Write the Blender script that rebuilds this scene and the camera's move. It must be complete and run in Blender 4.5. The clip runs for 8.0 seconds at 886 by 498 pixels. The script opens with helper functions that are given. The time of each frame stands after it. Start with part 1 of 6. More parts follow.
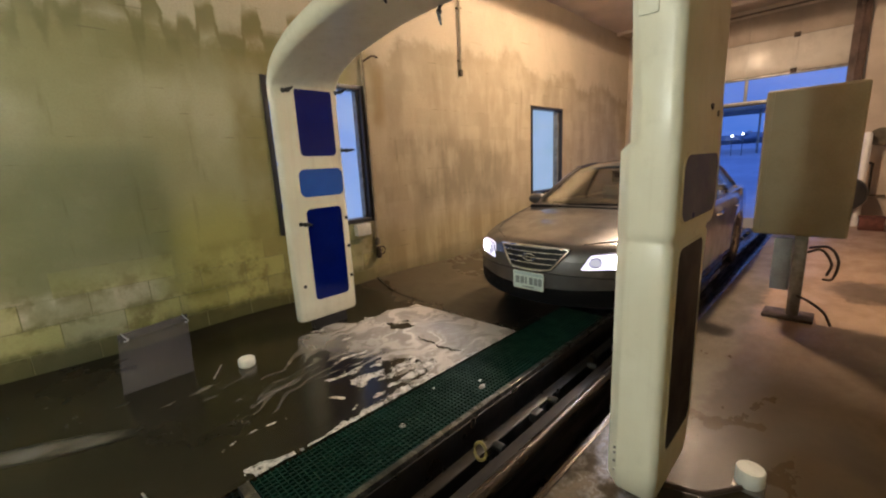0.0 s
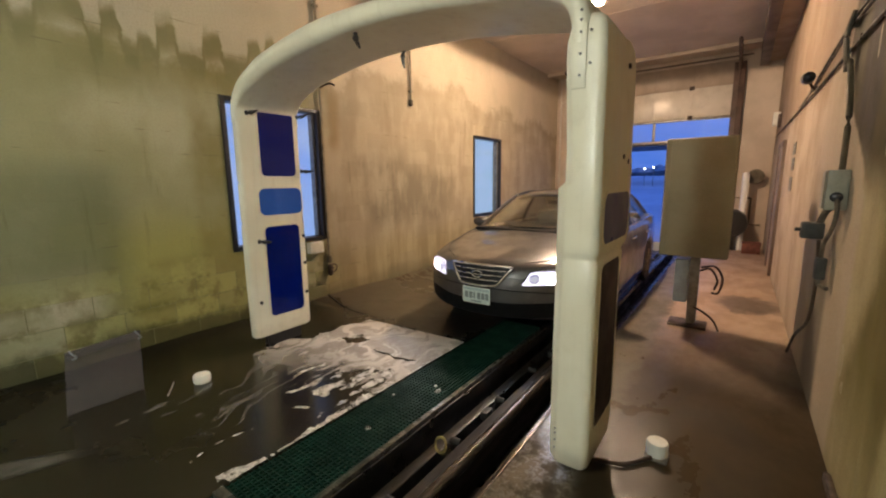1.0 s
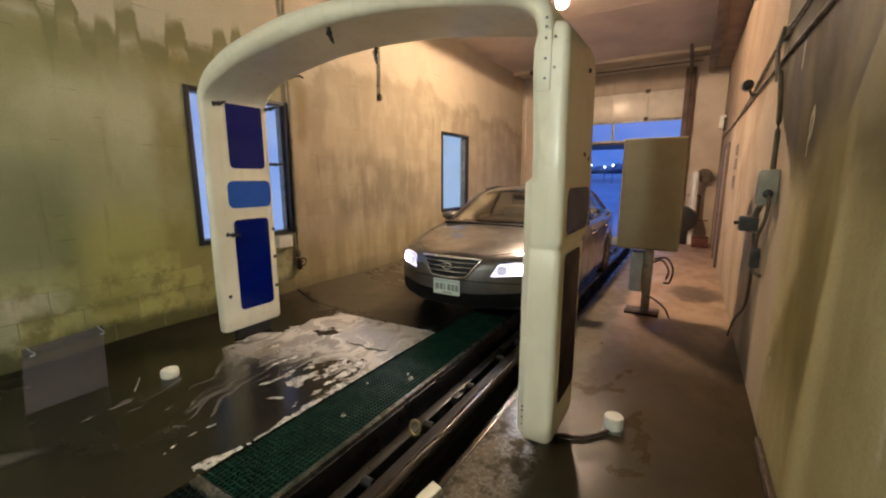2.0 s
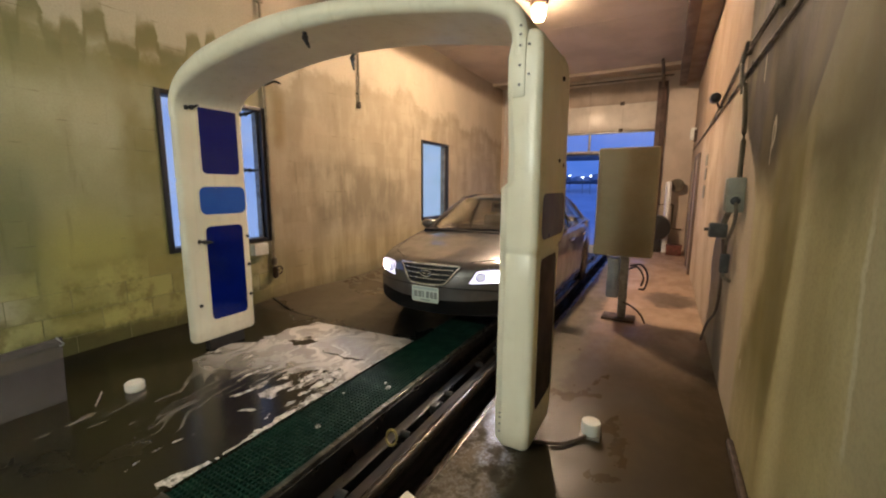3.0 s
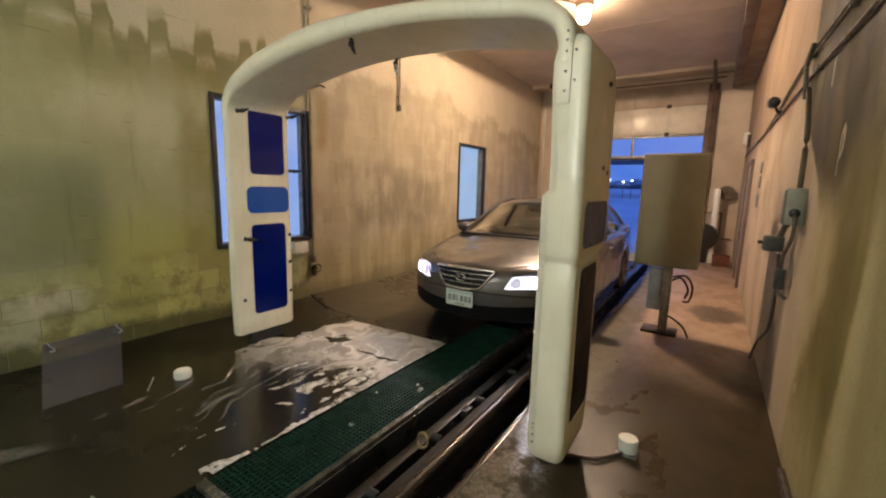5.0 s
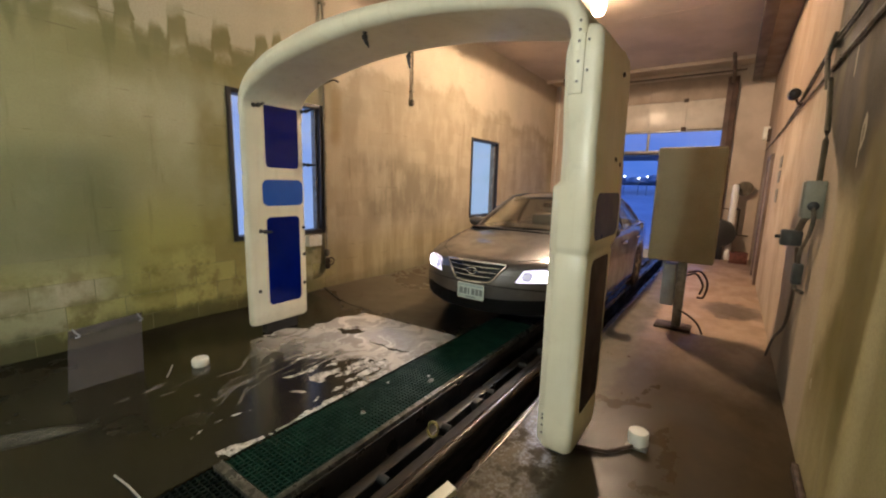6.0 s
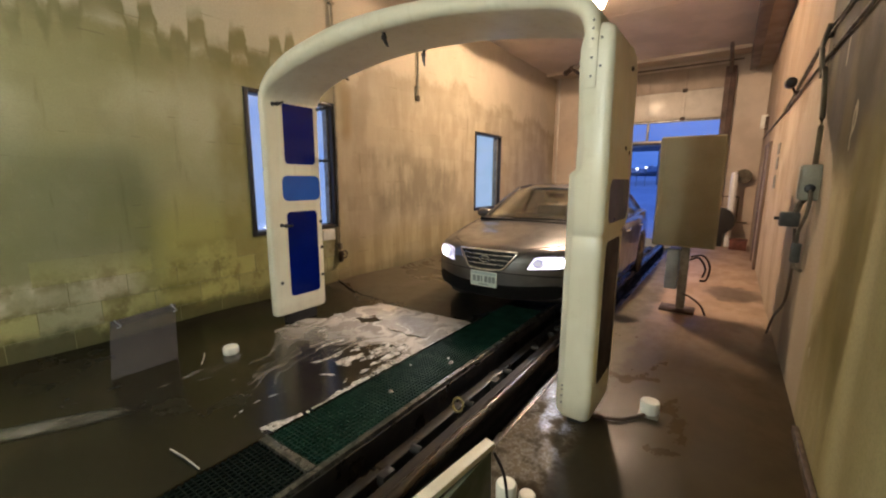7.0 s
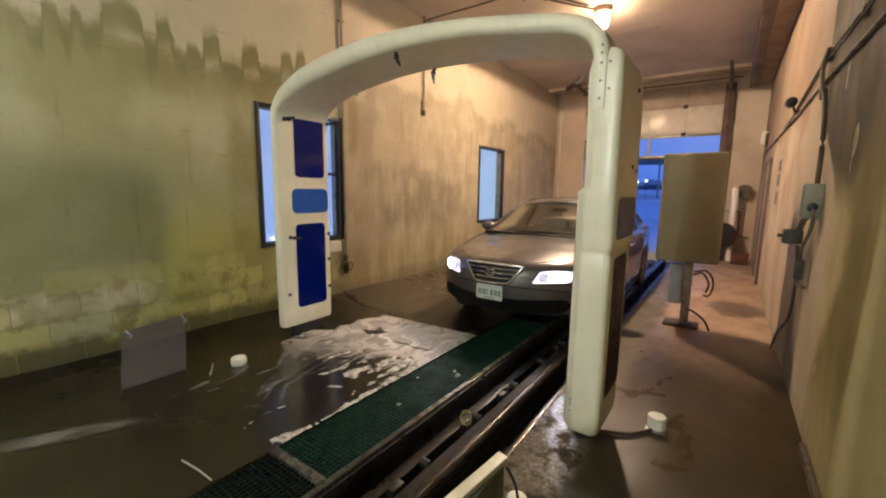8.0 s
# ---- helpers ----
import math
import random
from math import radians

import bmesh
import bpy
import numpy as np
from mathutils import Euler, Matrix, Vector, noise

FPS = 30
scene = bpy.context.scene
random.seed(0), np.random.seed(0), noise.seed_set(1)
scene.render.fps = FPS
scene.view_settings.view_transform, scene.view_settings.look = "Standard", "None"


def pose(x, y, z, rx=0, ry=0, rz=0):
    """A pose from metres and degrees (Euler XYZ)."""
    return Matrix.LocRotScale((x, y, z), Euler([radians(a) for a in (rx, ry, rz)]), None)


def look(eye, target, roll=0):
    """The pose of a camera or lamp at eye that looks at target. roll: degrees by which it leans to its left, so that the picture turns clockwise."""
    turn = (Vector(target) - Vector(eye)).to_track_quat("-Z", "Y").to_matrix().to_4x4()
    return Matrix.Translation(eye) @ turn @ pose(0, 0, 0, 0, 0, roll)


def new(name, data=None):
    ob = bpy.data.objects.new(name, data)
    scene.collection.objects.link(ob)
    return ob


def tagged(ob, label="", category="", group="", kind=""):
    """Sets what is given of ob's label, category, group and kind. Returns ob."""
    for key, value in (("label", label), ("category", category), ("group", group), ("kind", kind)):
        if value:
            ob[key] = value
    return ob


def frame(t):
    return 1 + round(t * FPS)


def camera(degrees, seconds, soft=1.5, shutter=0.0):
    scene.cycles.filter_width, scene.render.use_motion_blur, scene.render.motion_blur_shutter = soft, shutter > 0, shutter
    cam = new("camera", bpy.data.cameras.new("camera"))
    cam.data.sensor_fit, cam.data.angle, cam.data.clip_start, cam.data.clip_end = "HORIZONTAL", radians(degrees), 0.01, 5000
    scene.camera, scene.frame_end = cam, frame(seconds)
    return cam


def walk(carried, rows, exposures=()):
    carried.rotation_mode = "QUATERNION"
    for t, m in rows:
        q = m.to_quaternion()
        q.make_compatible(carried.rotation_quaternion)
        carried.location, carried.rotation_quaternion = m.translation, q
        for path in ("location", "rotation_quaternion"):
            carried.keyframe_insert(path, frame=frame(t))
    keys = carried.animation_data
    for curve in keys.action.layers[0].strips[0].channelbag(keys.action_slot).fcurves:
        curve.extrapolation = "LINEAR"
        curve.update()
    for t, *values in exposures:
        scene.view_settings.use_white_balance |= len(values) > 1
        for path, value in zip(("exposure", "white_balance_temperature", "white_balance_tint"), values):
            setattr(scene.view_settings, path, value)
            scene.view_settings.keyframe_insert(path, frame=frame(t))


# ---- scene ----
cam = camera(95.4, 8.0, soft=2.1)
PATH = [
    (0, (-1.77, 0.081, 1.545), (-0.393, 1.47, 1.128), -2.9),
    (0.5, (-1.939, 0.03, 1.593), (-0.4, 1.255, 1.231), 0.3),
    (1, (-2.108, -0.009, 1.595), (-0.517, 1.156, 1.265), -0.7),
    (1.5, (-2.22, -0.024, 1.588), (-0.526, 1.0, 1.301), -0.8),
    (1.7, (-2.231, -0.031, 1.587), (-0.559, 1.014, 1.255), -0.3),
    (2.8, (-2.191, -0.055, 1.579), (-0.469, 0.903, 1.238), 0.5),
    (3, (-2.199, -0.057, 1.562), (-0.466, 0.894, 1.256), 0.3),
    (3.5, (-2.204, -0.046, 1.588), (-0.484, 0.944, 1.337), -0.6),
    (4, (-2.214, -0.04, 1.583), (-0.513, 0.982, 1.332), 0.2),
    (4.5, (-2.21, -0.04, 1.574), (-0.529, 1.007, 1.299), 1.0),
    (4.7, (-2.206, -0.034, 1.59), (-0.54, 1.033, 1.3), 1.2),
    (5.8, (-2.224, -0.047, 1.554), (-0.603, 1.082, 1.242), 1.6),
    (6, (-2.225, -0.054, 1.556), (-0.613, 1.086, 1.236), 1.5),
    (6.5, (-2.258, -0.051, 1.545), (-0.663, 1.109, 1.213), 1.3),
    (7, (-2.457, -0.036, 1.527), (-0.845, 1.098, 1.184), 0.3),
    (7.5, (-2.539, -0.014, 1.545), (-0.911, 1.103, 1.219), 0.5),
    (8, (-2.53, -0.01, 1.556), (-0.913, 1.13, 1.267), 0.8),
]
walk(cam, [(t, look(eye, target, roll)) for t, eye, target, roll in PATH], exposures=((0.0, 0.0), (1.5, 0.04), (6.0, 0.05), (8.0, 0.12)))

# ---- world and light ----
DUSK = (0.12, 0.26, 1.0)
world = bpy.data.worlds.new("world")
scene.world = world
world.use_nodes = True
wt = world.node_tree
sky = wt.nodes.new("ShaderNodeTexSky")
sky.sky_type, sky.sun_disc = "NISHITA", False
sky.sun_elevation, sky.sun_rotation = radians(4), radians(200)
tint = wt.nodes.new("ShaderNodeMix")
tint.data_type, tint.blend_type = "RGBA", "MULTIPLY"
tint.inputs[0].default_value = 1.0
tint.inputs[7].default_value = (*DUSK, 1)
wt.links.new(sky.outputs[0], tint.inputs[6])
wt.links.new(tint.outputs[2], wt.nodes["Background"].inputs[0])
wt.nodes["Background"].inputs[1].default_value = 0.78


def lamp(name, kind, m, power, colour, radius=0.1, spot=60, blend=0.5):
    data = bpy.data.lights.new(name, kind)
    data.energy, data.color, data.shadow_soft_size = power, colour, radius
    if kind == "SPOT":
        data.spot_size, data.spot_blend = radians(spot), blend
    ob = new(name, data)
    ob.matrix_world = m
    return ob


WARM, PALE = (1.0, 0.735, 0.508), (0.85, 0.98, 0.955)
lamp("ceiling_lamp_light", "SPOT", pose(4.25, 1.85, 4.00), 640, WARM, 0.12, 180, 0.03)
lamp("entrance_lamp_light", "POINT", pose(-4.7, 1.30, 2.8), 315, PALE, 0.22)
for side in (-1, 1):
    lamp("headlight_beam", "SPOT", look((1.12, 1.97 + 0.62 * side, 0.69), (-0.45, 1.97 + 0.74 * side, -0.10)), 17, (0.86, 0.88, 1.0), 0.04, 104, 0.9)

# ---- sizes of the bay ----
YL, YR, XN, XF, ZC = 4.35, -0.53, -5.0, 9.4, 4.34
GRATE, PIT, SLAB = 2.09, 1.56, 0.95
COURSE, STRETCH, BASE = 0.2032, 0.4064, 0.055

# ---- materials ----


class Nodes:
    """A material's tree, with short calls for the nodes that this scene uses."""

    def __init__(self, name):
        self.m = bpy.data.materials.new(name)
        self.m.use_nodes = True
        self.t = self.m.node_tree
        self.b = self.t.nodes["Principled BSDF"]

    def put(self, socket, v):
        if isinstance(v, bpy.types.NodeSocket):
            self.t.links.new(v, socket)
        elif isinstance(v, (tuple, list)) and len(v) == 3 and socket.type == "RGBA":
            socket.default_value = (*v, 1)
        else:
            socket.default_value = v

    def where(self, local=False):
        if local:
            return self.t.nodes.new("ShaderNodeTexCoord").outputs["Object"]
        return self.t.nodes.new("ShaderNodeNewGeometry").outputs["Position"]

    def scaled(self, v, s):
        n = self.t.nodes.new("ShaderNodeMapping")
        self.t.links.new(v, n.inputs[0])
        n.inputs["Scale"].default_value = s
        return n.outputs[0]

    def noise(self, v, scale, detail=4, rough=0.6):
        n = self.t.nodes.new("ShaderNodeTexNoise")
        self.t.links.new(v, n.inputs["Vector"])
        n.inputs["Scale"].default_value, n.inputs["Detail"].default_value, n.inputs["Roughness"].default_value = scale, detail, rough
        return n.outputs["Fac"]

    def axis(self, v, k):
        n = self.t.nodes.new("ShaderNodeSeparateXYZ")
        self.t.links.new(v, n.inputs[0])
        return n.outputs[k]

    def step(self, v, a, b, lo=0.0, hi=1.0):
        n = self.t.nodes.new("ShaderNodeMapRange")
        n.interpolation_type = "SMOOTHSTEP"
        for k, x in zip((0, 1, 2, 3, 4), (v, a, b, lo, hi)):
            self.put(n.inputs[k], x)
        return n.outputs[0]

    def math(self, op, a, b=0.0):
        n = self.t.nodes.new("ShaderNodeMath")
        n.operation = op
        self.put(n.inputs[0], a)
        self.put(n.inputs[1], b)
        return n.outputs[0]

    def mix(self, f, a, b, how="MIX"):
        n = self.t.nodes.new("ShaderNodeMix")
        n.data_type, n.blend_type = "RGBA", how
        self.put(n.inputs[0], f)
        self.put(n.inputs[6], a)
        self.put(n.inputs[7], b)
        return n.outputs[2]

    def bump(self, h, strength=0.2, distance=0.01):
        n = self.t.nodes.new("ShaderNodeBump")
        n.inputs["Strength"].default_value, n.inputs["Distance"].default_value = strength, distance
        self.t.links.new(h, n.inputs["Height"])
        self.t.links.new(n.outputs[0], self.b.inputs["Normal"])

    def curve(self, v, lo, hi, keys, floor_v, top_v):
        """A smooth profile: value against v, from keys of (place, value)."""
        n = self.t.nodes.new("ShaderNodeValToRGB")
        r = n.color_ramp
        r.interpolation = "EASE"
        self.put(n.inputs[0], self.step_lin(v, lo, hi))
        for a, b in keys[1:-1]:
            r.elements.new((a - lo) / (hi - lo))
        for k, (a, b) in enumerate(keys):
            g = (b - floor_v) / (top_v - floor_v)
            r.elements[k].color = (g, g, g, 1)
        return self.math("ADD", floor_v, self.math("MULTIPLY", n.outputs[0], top_v - floor_v))

    def colours(self, v, lo, hi, keys):
        """Paint against v, from keys of (place, colour)."""
        n = self.t.nodes.new("ShaderNodeValToRGB")
        r = n.color_ramp
        r.interpolation = "EASE"
        self.put(n.inputs[0], self.step_lin(v, lo, hi))
        for a, c in keys[1:-1]:
            r.elements.new((a - lo) / (hi - lo))
        for k, (a, c) in enumerate(keys):
            r.elements[k].color = (*c, 1)
        return n.outputs[0]

    def step_lin(self, v, a, b):
        n = self.t.nodes.new("ShaderNodeMapRange")
        for k, x in zip((0, 1, 2, 3, 4), (v, a, b, 0.0, 1.0)):
            self.put(n.inputs[k], x)
        return n.outputs[0]

    def spot(self, x, z, cx, cz, w, h, soft=0.35):
        """A soft-rimmed oval mask."""
        du, dv = self.math("DIVIDE", self.math("SUBTRACT", x, cx), w), self.math("DIVIDE", self.math("SUBTRACT", z, cz), h)
        return self.step(self.math("ADD", self.math("MULTIPLY", du, du), self.math("MULTIPLY", dv, dv)), 1.0 + soft, 1.0 - soft)

    def chance(self):
        return self.t.nodes.new("ShaderNodeObjectInfo").outputs["Random"]

    def done(self, colour, rough=0.5, metal=0.0, **more):
        self.put(self.b.inputs["Base Color"], colour)
        self.put(self.b.inputs["Roughness"], rough)
        self.put(self.b.inputs["Metallic"], metal)
        for k, v in more.items():
            self.put(self.b.inputs[k.replace("_", " ")], v)
        return self.m


def surface(name, a, b, scale=6, rough=(0.4, 0.6), metal=0.0, bump=0.1, fine=80, stretch=(1, 1, 1), local=False, **more):
    """A two-scale surface: patches of a and b, fine grain, uneven gloss."""
    n = Nodes(name)
    v = n.scaled(n.where(local), stretch)
    big, small = n.noise(v, scale, 5), n.noise(v, fine, 3)
    f = n.step(n.math("ADD", n.math("MULTIPLY", big, 0.75), n.math("MULTIPLY", small, 0.25)), 0.38, 0.62)
    n.bump(n.math("ADD", n.math("MULTIPLY", big, 0.6), n.math("MULTIPLY", small, 0.4)), bump, 0.006)
    return n.done(n.mix(f, a, b), n.step(big, 0.35, 0.65, *rough), metal, **more)


def glow(name, colour, strength):
    n = Nodes(name)
    return n.done(colour, 0.4, 0.0, Emission_Color=colour, Emission_Strength=strength)


# where the fouling ends on the block wall: place along the wall, height of the dark fingers
FINGERS_NEAR = ((-2.4, 2.76), (-1.90, 2.72), (-1.84, 2.86), (-1.75, 2.84), (-1.70, 2.71), (-1.65, 2.73), (-1.61, 2.95), (-1.55, 2.92), (-1.50, 2.75), (-1.44, 2.95), (-1.38, 2.84), (-1.29, 2.88),
                (-1.24, 3.07), (-1.12, 3.12), (-1.00, 3.09), (-0.95, 2.85), (-0.89, 2.82), (-0.86, 3.04), (-0.77, 3.07), (-0.725, 2.84))
FINGERS_AFTER = ((-0.725, 2.84), (-0.65, 2.80), (-0.62, 2.89), (-0.55, 2.90), (-0.50, 2.81), (-0.46, 3.03), (-0.34, 3.07), (-0.29, 2.84), (-0.10, 2.81), (-0.065, 3.03), (0.07, 3.07), (0.115, 2.88), (0.35, 2.90),
                 (0.39, 3.09), (0.48, 3.10), (0.54, 2.94), (0.60, 3.16), (0.67, 3.18), (0.74, 2.94), (1.2, 2.93))
TIDE_FAR = ((1.2, 2.93), (1.5, 2.86), (2.0, 3.06), (2.6, 3.14), (3.5, 3.15), (4.0, 3.26), (4.5, 3.36), (4.9, 3.05), (5.5, 3.00), (6.2, 3.20), (6.8, 2.92), (7.9, 3.10), (8.8, 2.85))


def block_paint(name):
    """Painted blockwork: algae below a fringe of dark fingers by the gantry, grey and tan runs further along."""
    n = Nodes(name)
    p = n.where()
    x, z = n.axis(p, 0), n.axis(p, 2)
    cloud, soft, mid = n.noise(p, 0.85, 2, 0.45), n.noise(n.scaled(p, (2.0, 2.0, 1.5)), 1.0, 3, 0.5), n.noise(p, 6.5, 4, 0.65)
    grain, ragged = n.noise(p, 60, 4, 0.7), n.noise(n.scaled(p, (3.6, 3.6, 1.9)), 1.0, 4, 0.55)
    runs = n.noise(n.scaled(p, (9.0, 9.0, 0.9)), 1.0, 4, 0.6)
    thin = n.noise(n.scaled(p, (5.0, 5.0, 0.55)), 1.0, 4, 0.55)

    def sway(v, f, k):
        return n.math("ADD", v, n.math("MULTIPLY", n.math("SUBTRACT", f, 0.5), k))

    xs, zs = sway(x, mid, 0.07), sway(z, mid, 0.12)
    xb, zb = sway(x, soft, 0.9), sway(z, cloud, 0.8)
    green = n.step(sway(x, soft, 0.9), 1.45, 0.85)
    after = n.step(x, -0.726, -0.724)
    top_near, top_after = n.curve(xs, -2.4, -0.725, FINGERS_NEAR, 2.5, 3.5), n.curve(xs, -0.725, 1.2, FINGERS_AFTER, 2.5, 3.5)
    tide = n.math("ADD", n.math("MULTIPLY", top_near, n.math("SUBTRACT", 1.0, after)), n.math("MULTIPLY", top_after, after))
    far = n.step(x, 1.19, 1.21)
    tide_far = sway(sway(n.curve(x, 1.2, 8.8, TIDE_FAR, 2.5, 3.5), ragged, 0.55), mid, 0.40)
    tide = n.math("ADD", n.math("MULTIPLY", tide, n.math("SUBTRACT", 1.0, far)), n.math("MULTIPLY", tide_far, far))
    gap = n.math("SUBTRACT", tide, zs)
    line = n.math("ADD", n.math("MULTIPLY", sway(sway(2.80, soft, 0.30), mid, 0.30), n.math("SUBTRACT", 1.0, far)), n.math("MULTIPLY", tide, far))
    lobe = n.math("MULTIPLY", n.math("MULTIPLY", n.step(gap, -0.05, 0.06), n.step(gap, 0.40, 0.16)), n.math("SUBTRACT", 1.0, far))
    under = n.math("MAXIMUM", n.step(n.math("SUBTRACT", line, z), -0.10, 0.12), n.math("MULTIPLY", lobe, 0.9))
    under = n.math("MAXIMUM", under, n.math("MULTIPLY", n.step(gap, -0.14, 0.0), n.math("MULTIPLY", n.step(thin, 0.44, 0.62), 0.35)))
    isle = n.t.nodes.new("ShaderNodeNewGeometry").outputs["Random Per Island"]
    lot = n.math("FRACT", n.math("ADD", n.chance(), isle))
    # paint above the fouling
    clean = n.mix(green, (0.53, 0.445, 0.33), (0.50, 0.45, 0.335))
    clean = n.mix(n.math("MULTIPLY", n.step(soft, 0.44, 0.64), 0.35), clean, (0.40, 0.345, 0.25))
    # the tan stretch
    dry = n.mix(n.step(ragged, 0.40, 0.62), (0.47, 0.395, 0.285), (0.40, 0.33, 0.235))
    dry = n.mix(n.math("MULTIPLY", n.step(thin, 0.46, 0.66), 0.35), dry, (0.30, 0.245, 0.165))
    patch = n.math("MULTIPLY", n.math("MULTIPLY", n.step(xb, 1.7, 2.3), n.step(xb, 4.6, 3.6)), n.math("MULTIPLY", n.step(zb, 0.8, 1.2), n.step(zb, 2.05, 1.75)))
    dry = n.mix(n.math("MULTIPLY", patch, n.step(n.math("ADD", n.math("MULTIPLY", runs, 0.4), n.math("MULTIPLY", ragged, 0.6)), 0.36, 0.58, 0.15, 0.8)), dry, (0.225, 0.19, 0.135))
    dry = n.mix(n.math("MULTIPLY", n.step(runs, 0.62, 0.74), n.step(thin, 0.44, 0.62, 0.0, 0.6)), dry, (0.165, 0.13, 0.078))
    dry = n.mix(n.math("MULTIPLY", n.step(runs, 0.40, 0.30), 0.30), dry, (0.56, 0.48, 0.36))
    dry = n.mix(n.math("MULTIPLY", n.step(zb, 1.05, 0.45), 0.55), dry, n.mix(n.step(thin, 0.42, 0.58), (0.47, 0.385, 0.20), (0.29, 0.225, 0.085)))
    rust = n.math("MULTIPLY", n.step(n.math("ABSOLUTE", n.math("SUBTRACT", xs, 1.46)), 0.15, 0.02), n.math("MULTIPLY", n.step(z, 1.9, 2.2), n.step(z, 2.85, 2.6)))
    dry = n.mix(n.math("MULTIPLY", rust, 0.6), dry, (0.26, 0.17, 0.06))
    dry = n.mix(n.math("MULTIPLY", n.step(lot, 0.50, 0.95), 0.22), dry, (0.26, 0.22, 0.15))
    # the algae stretch
    wet = n.mix(n.step(n.math("ADD", n.math("MULTIPLY", cloud, 0.6), n.math("MULTIPLY", soft, 0.4)), 0.39, 0.61), (0.44, 0.41, 0.265), (0.325, 0.305, 0.168))
    wet = n.mix(n.math("MULTIPLY", n.step(ragged, 0.46, 0.68), 0.35), wet, (0.27, 0.25, 0.13))
    olive = n.math("MULTIPLY", n.step(sway(z, soft, 0.9), 2.15, 2.75), n.step(xb, -1.5, -0.5, 0.40, 0.85))
    wet = n.mix(olive, wet, (0.225, 0.205, 0.090))
    yellow = n.math("MULTIPLY", n.math("MULTIPLY", n.step(xb, -1.5, -0.9), n.step(xb, 1.2, 0.5)), n.step(zb, 1.65, 1.05))
    wet = n.mix(n.math("MULTIPLY", yellow, 0.75), wet, (0.335, 0.308, 0.084))
    shade = n.math("MULTIPLY", n.step(xb, -0.60, -1.25), n.math("MULTIPLY", n.step(sway(zb, soft, 0.5), 2.20, 1.40), n.step(zb, 0.50, 1.0)))
    wet = n.mix(n.math("MULTIPLY", shade, 0.62), wet, (0.165, 0.163, 0.072))
    stripe = n.math("MULTIPLY", n.step(xs, -0.36, -0.22), n.step(xs, 0.30, 0.05))
    wet = n.mix(n.math("MULTIPLY", stripe, n.step(soft, 0.35, 0.60, 0.3, 0.75)), wet, (0.215, 0.175, 0.055))
    wet = n.mix(n.math("MULTIPLY", n.step(runs, 0.58, 0.72), n.step(thin, 0.42, 0.62, 0.0, 0.55)), wet, (0.17, 0.155, 0.065))
    wet = n.mix(n.math("MULTIPLY", n.step(mid, 0.54, 0.70), 0.08), wet, (0.45, 0.41, 0.27))
    wet = n.mix(n.math("MULTIPLY", n.step(lot, 0.60, 0.95), 0.12), wet, (0.20, 0.19, 0.085))
    fouled = n.mix(green, dry, wet)
    c = n.mix(under, clean, fouled)
    lip = n.math("MULTIPLY", n.math("MULTIPLY", under, n.step(gap, 0.30, 0.08)), n.mix(green, (0.30, 0.30, 0.30), (0.68, 0.68, 0.68)))
    c = n.mix(n.math("MULTIPLY", lip, n.step(soft, 0.30, 0.60, 0.55, 1.0)), c, n.mix(green, (0.24, 0.185, 0.105), (0.165, 0.150, 0.066)))
    # grime caught in the joints here and there
    course = n.math("ABSOLUTE", n.math("SUBTRACT", n.math("FRACT", n.math("DIVIDE", n.math("SUBTRACT", z, BASE), COURSE)), 0.5))
    seam = n.math("MULTIPLY", n.step(course, 0.470, 0.492), n.step(n.noise(n.scaled(p, (3.2, 3.2, 5.0)), 1.0, 3, 0.6), 0.55, 0.66))
    c = n.mix(n.math("MULTIPLY", seam, 0.6), c, (0.15, 0.13, 0.065))
    # one course of blocks where the paint has come off pale
    bare = n.math("MULTIPLY", n.step(xs, -1.0, -1.45), n.math("MULTIPLY", n.step(zs, 0.44, 0.50), n.step(zs, 0.74, 0.66)))
    c = n.mix(n.math("MULTIPLY", bare, n.step(ragged, 0.36, 0.56, 0.25, 0.85)), c, (0.60, 0.51, 0.37))
    c = n.mix(n.math("MULTIPLY", n.math("MULTIPLY", n.step(lot, 0.40, 0.32), green), n.step(z, 1.0, 0.6, 0.03, 0.55)), c, (0.44, 0.40, 0.14))
    c = n.mix(n.math("MULTIPLY", n.math("MULTIPLY", n.math("MULTIPLY", n.step(ragged, 0.46, 0.62), green), n.step(mid, 0.42, 0.60)), n.step(z, 0.95, 0.55, 0.0, 0.7)), c, (0.16, 0.125, 0.04))
    moss = n.math("MULTIPLY", n.math("MULTIPLY", n.step(course, 0.10, 0.48, 0.35, 1.0), n.step(n.noise(n.scaled(p, (3.4, 3.4, 3.0)), 1.0, 4, 0.65), 0.47, 0.60)), n.math("MULTIPLY", green, n.step(z, 1.10, 0.60)))
    c = n.mix(n.math("MULTIPLY", moss, 0.62), c, (0.125, 0.112, 0.026))
    c = n.mix(n.step(grain, 0.42, 0.64, 0.0, 0.16), c, (0.20, 0.175, 0.10))
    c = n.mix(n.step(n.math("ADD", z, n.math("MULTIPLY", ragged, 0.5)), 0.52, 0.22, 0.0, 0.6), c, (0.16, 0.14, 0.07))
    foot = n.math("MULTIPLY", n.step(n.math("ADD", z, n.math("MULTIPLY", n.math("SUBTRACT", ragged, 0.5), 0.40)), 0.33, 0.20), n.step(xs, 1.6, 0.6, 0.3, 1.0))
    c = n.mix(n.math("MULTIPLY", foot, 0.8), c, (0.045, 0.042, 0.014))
    n.bump(n.math("ADD", n.math("MULTIPLY", grain, 0.5), n.math("MULTIPLY", mid, 0.5)), 0.25, 0.008)
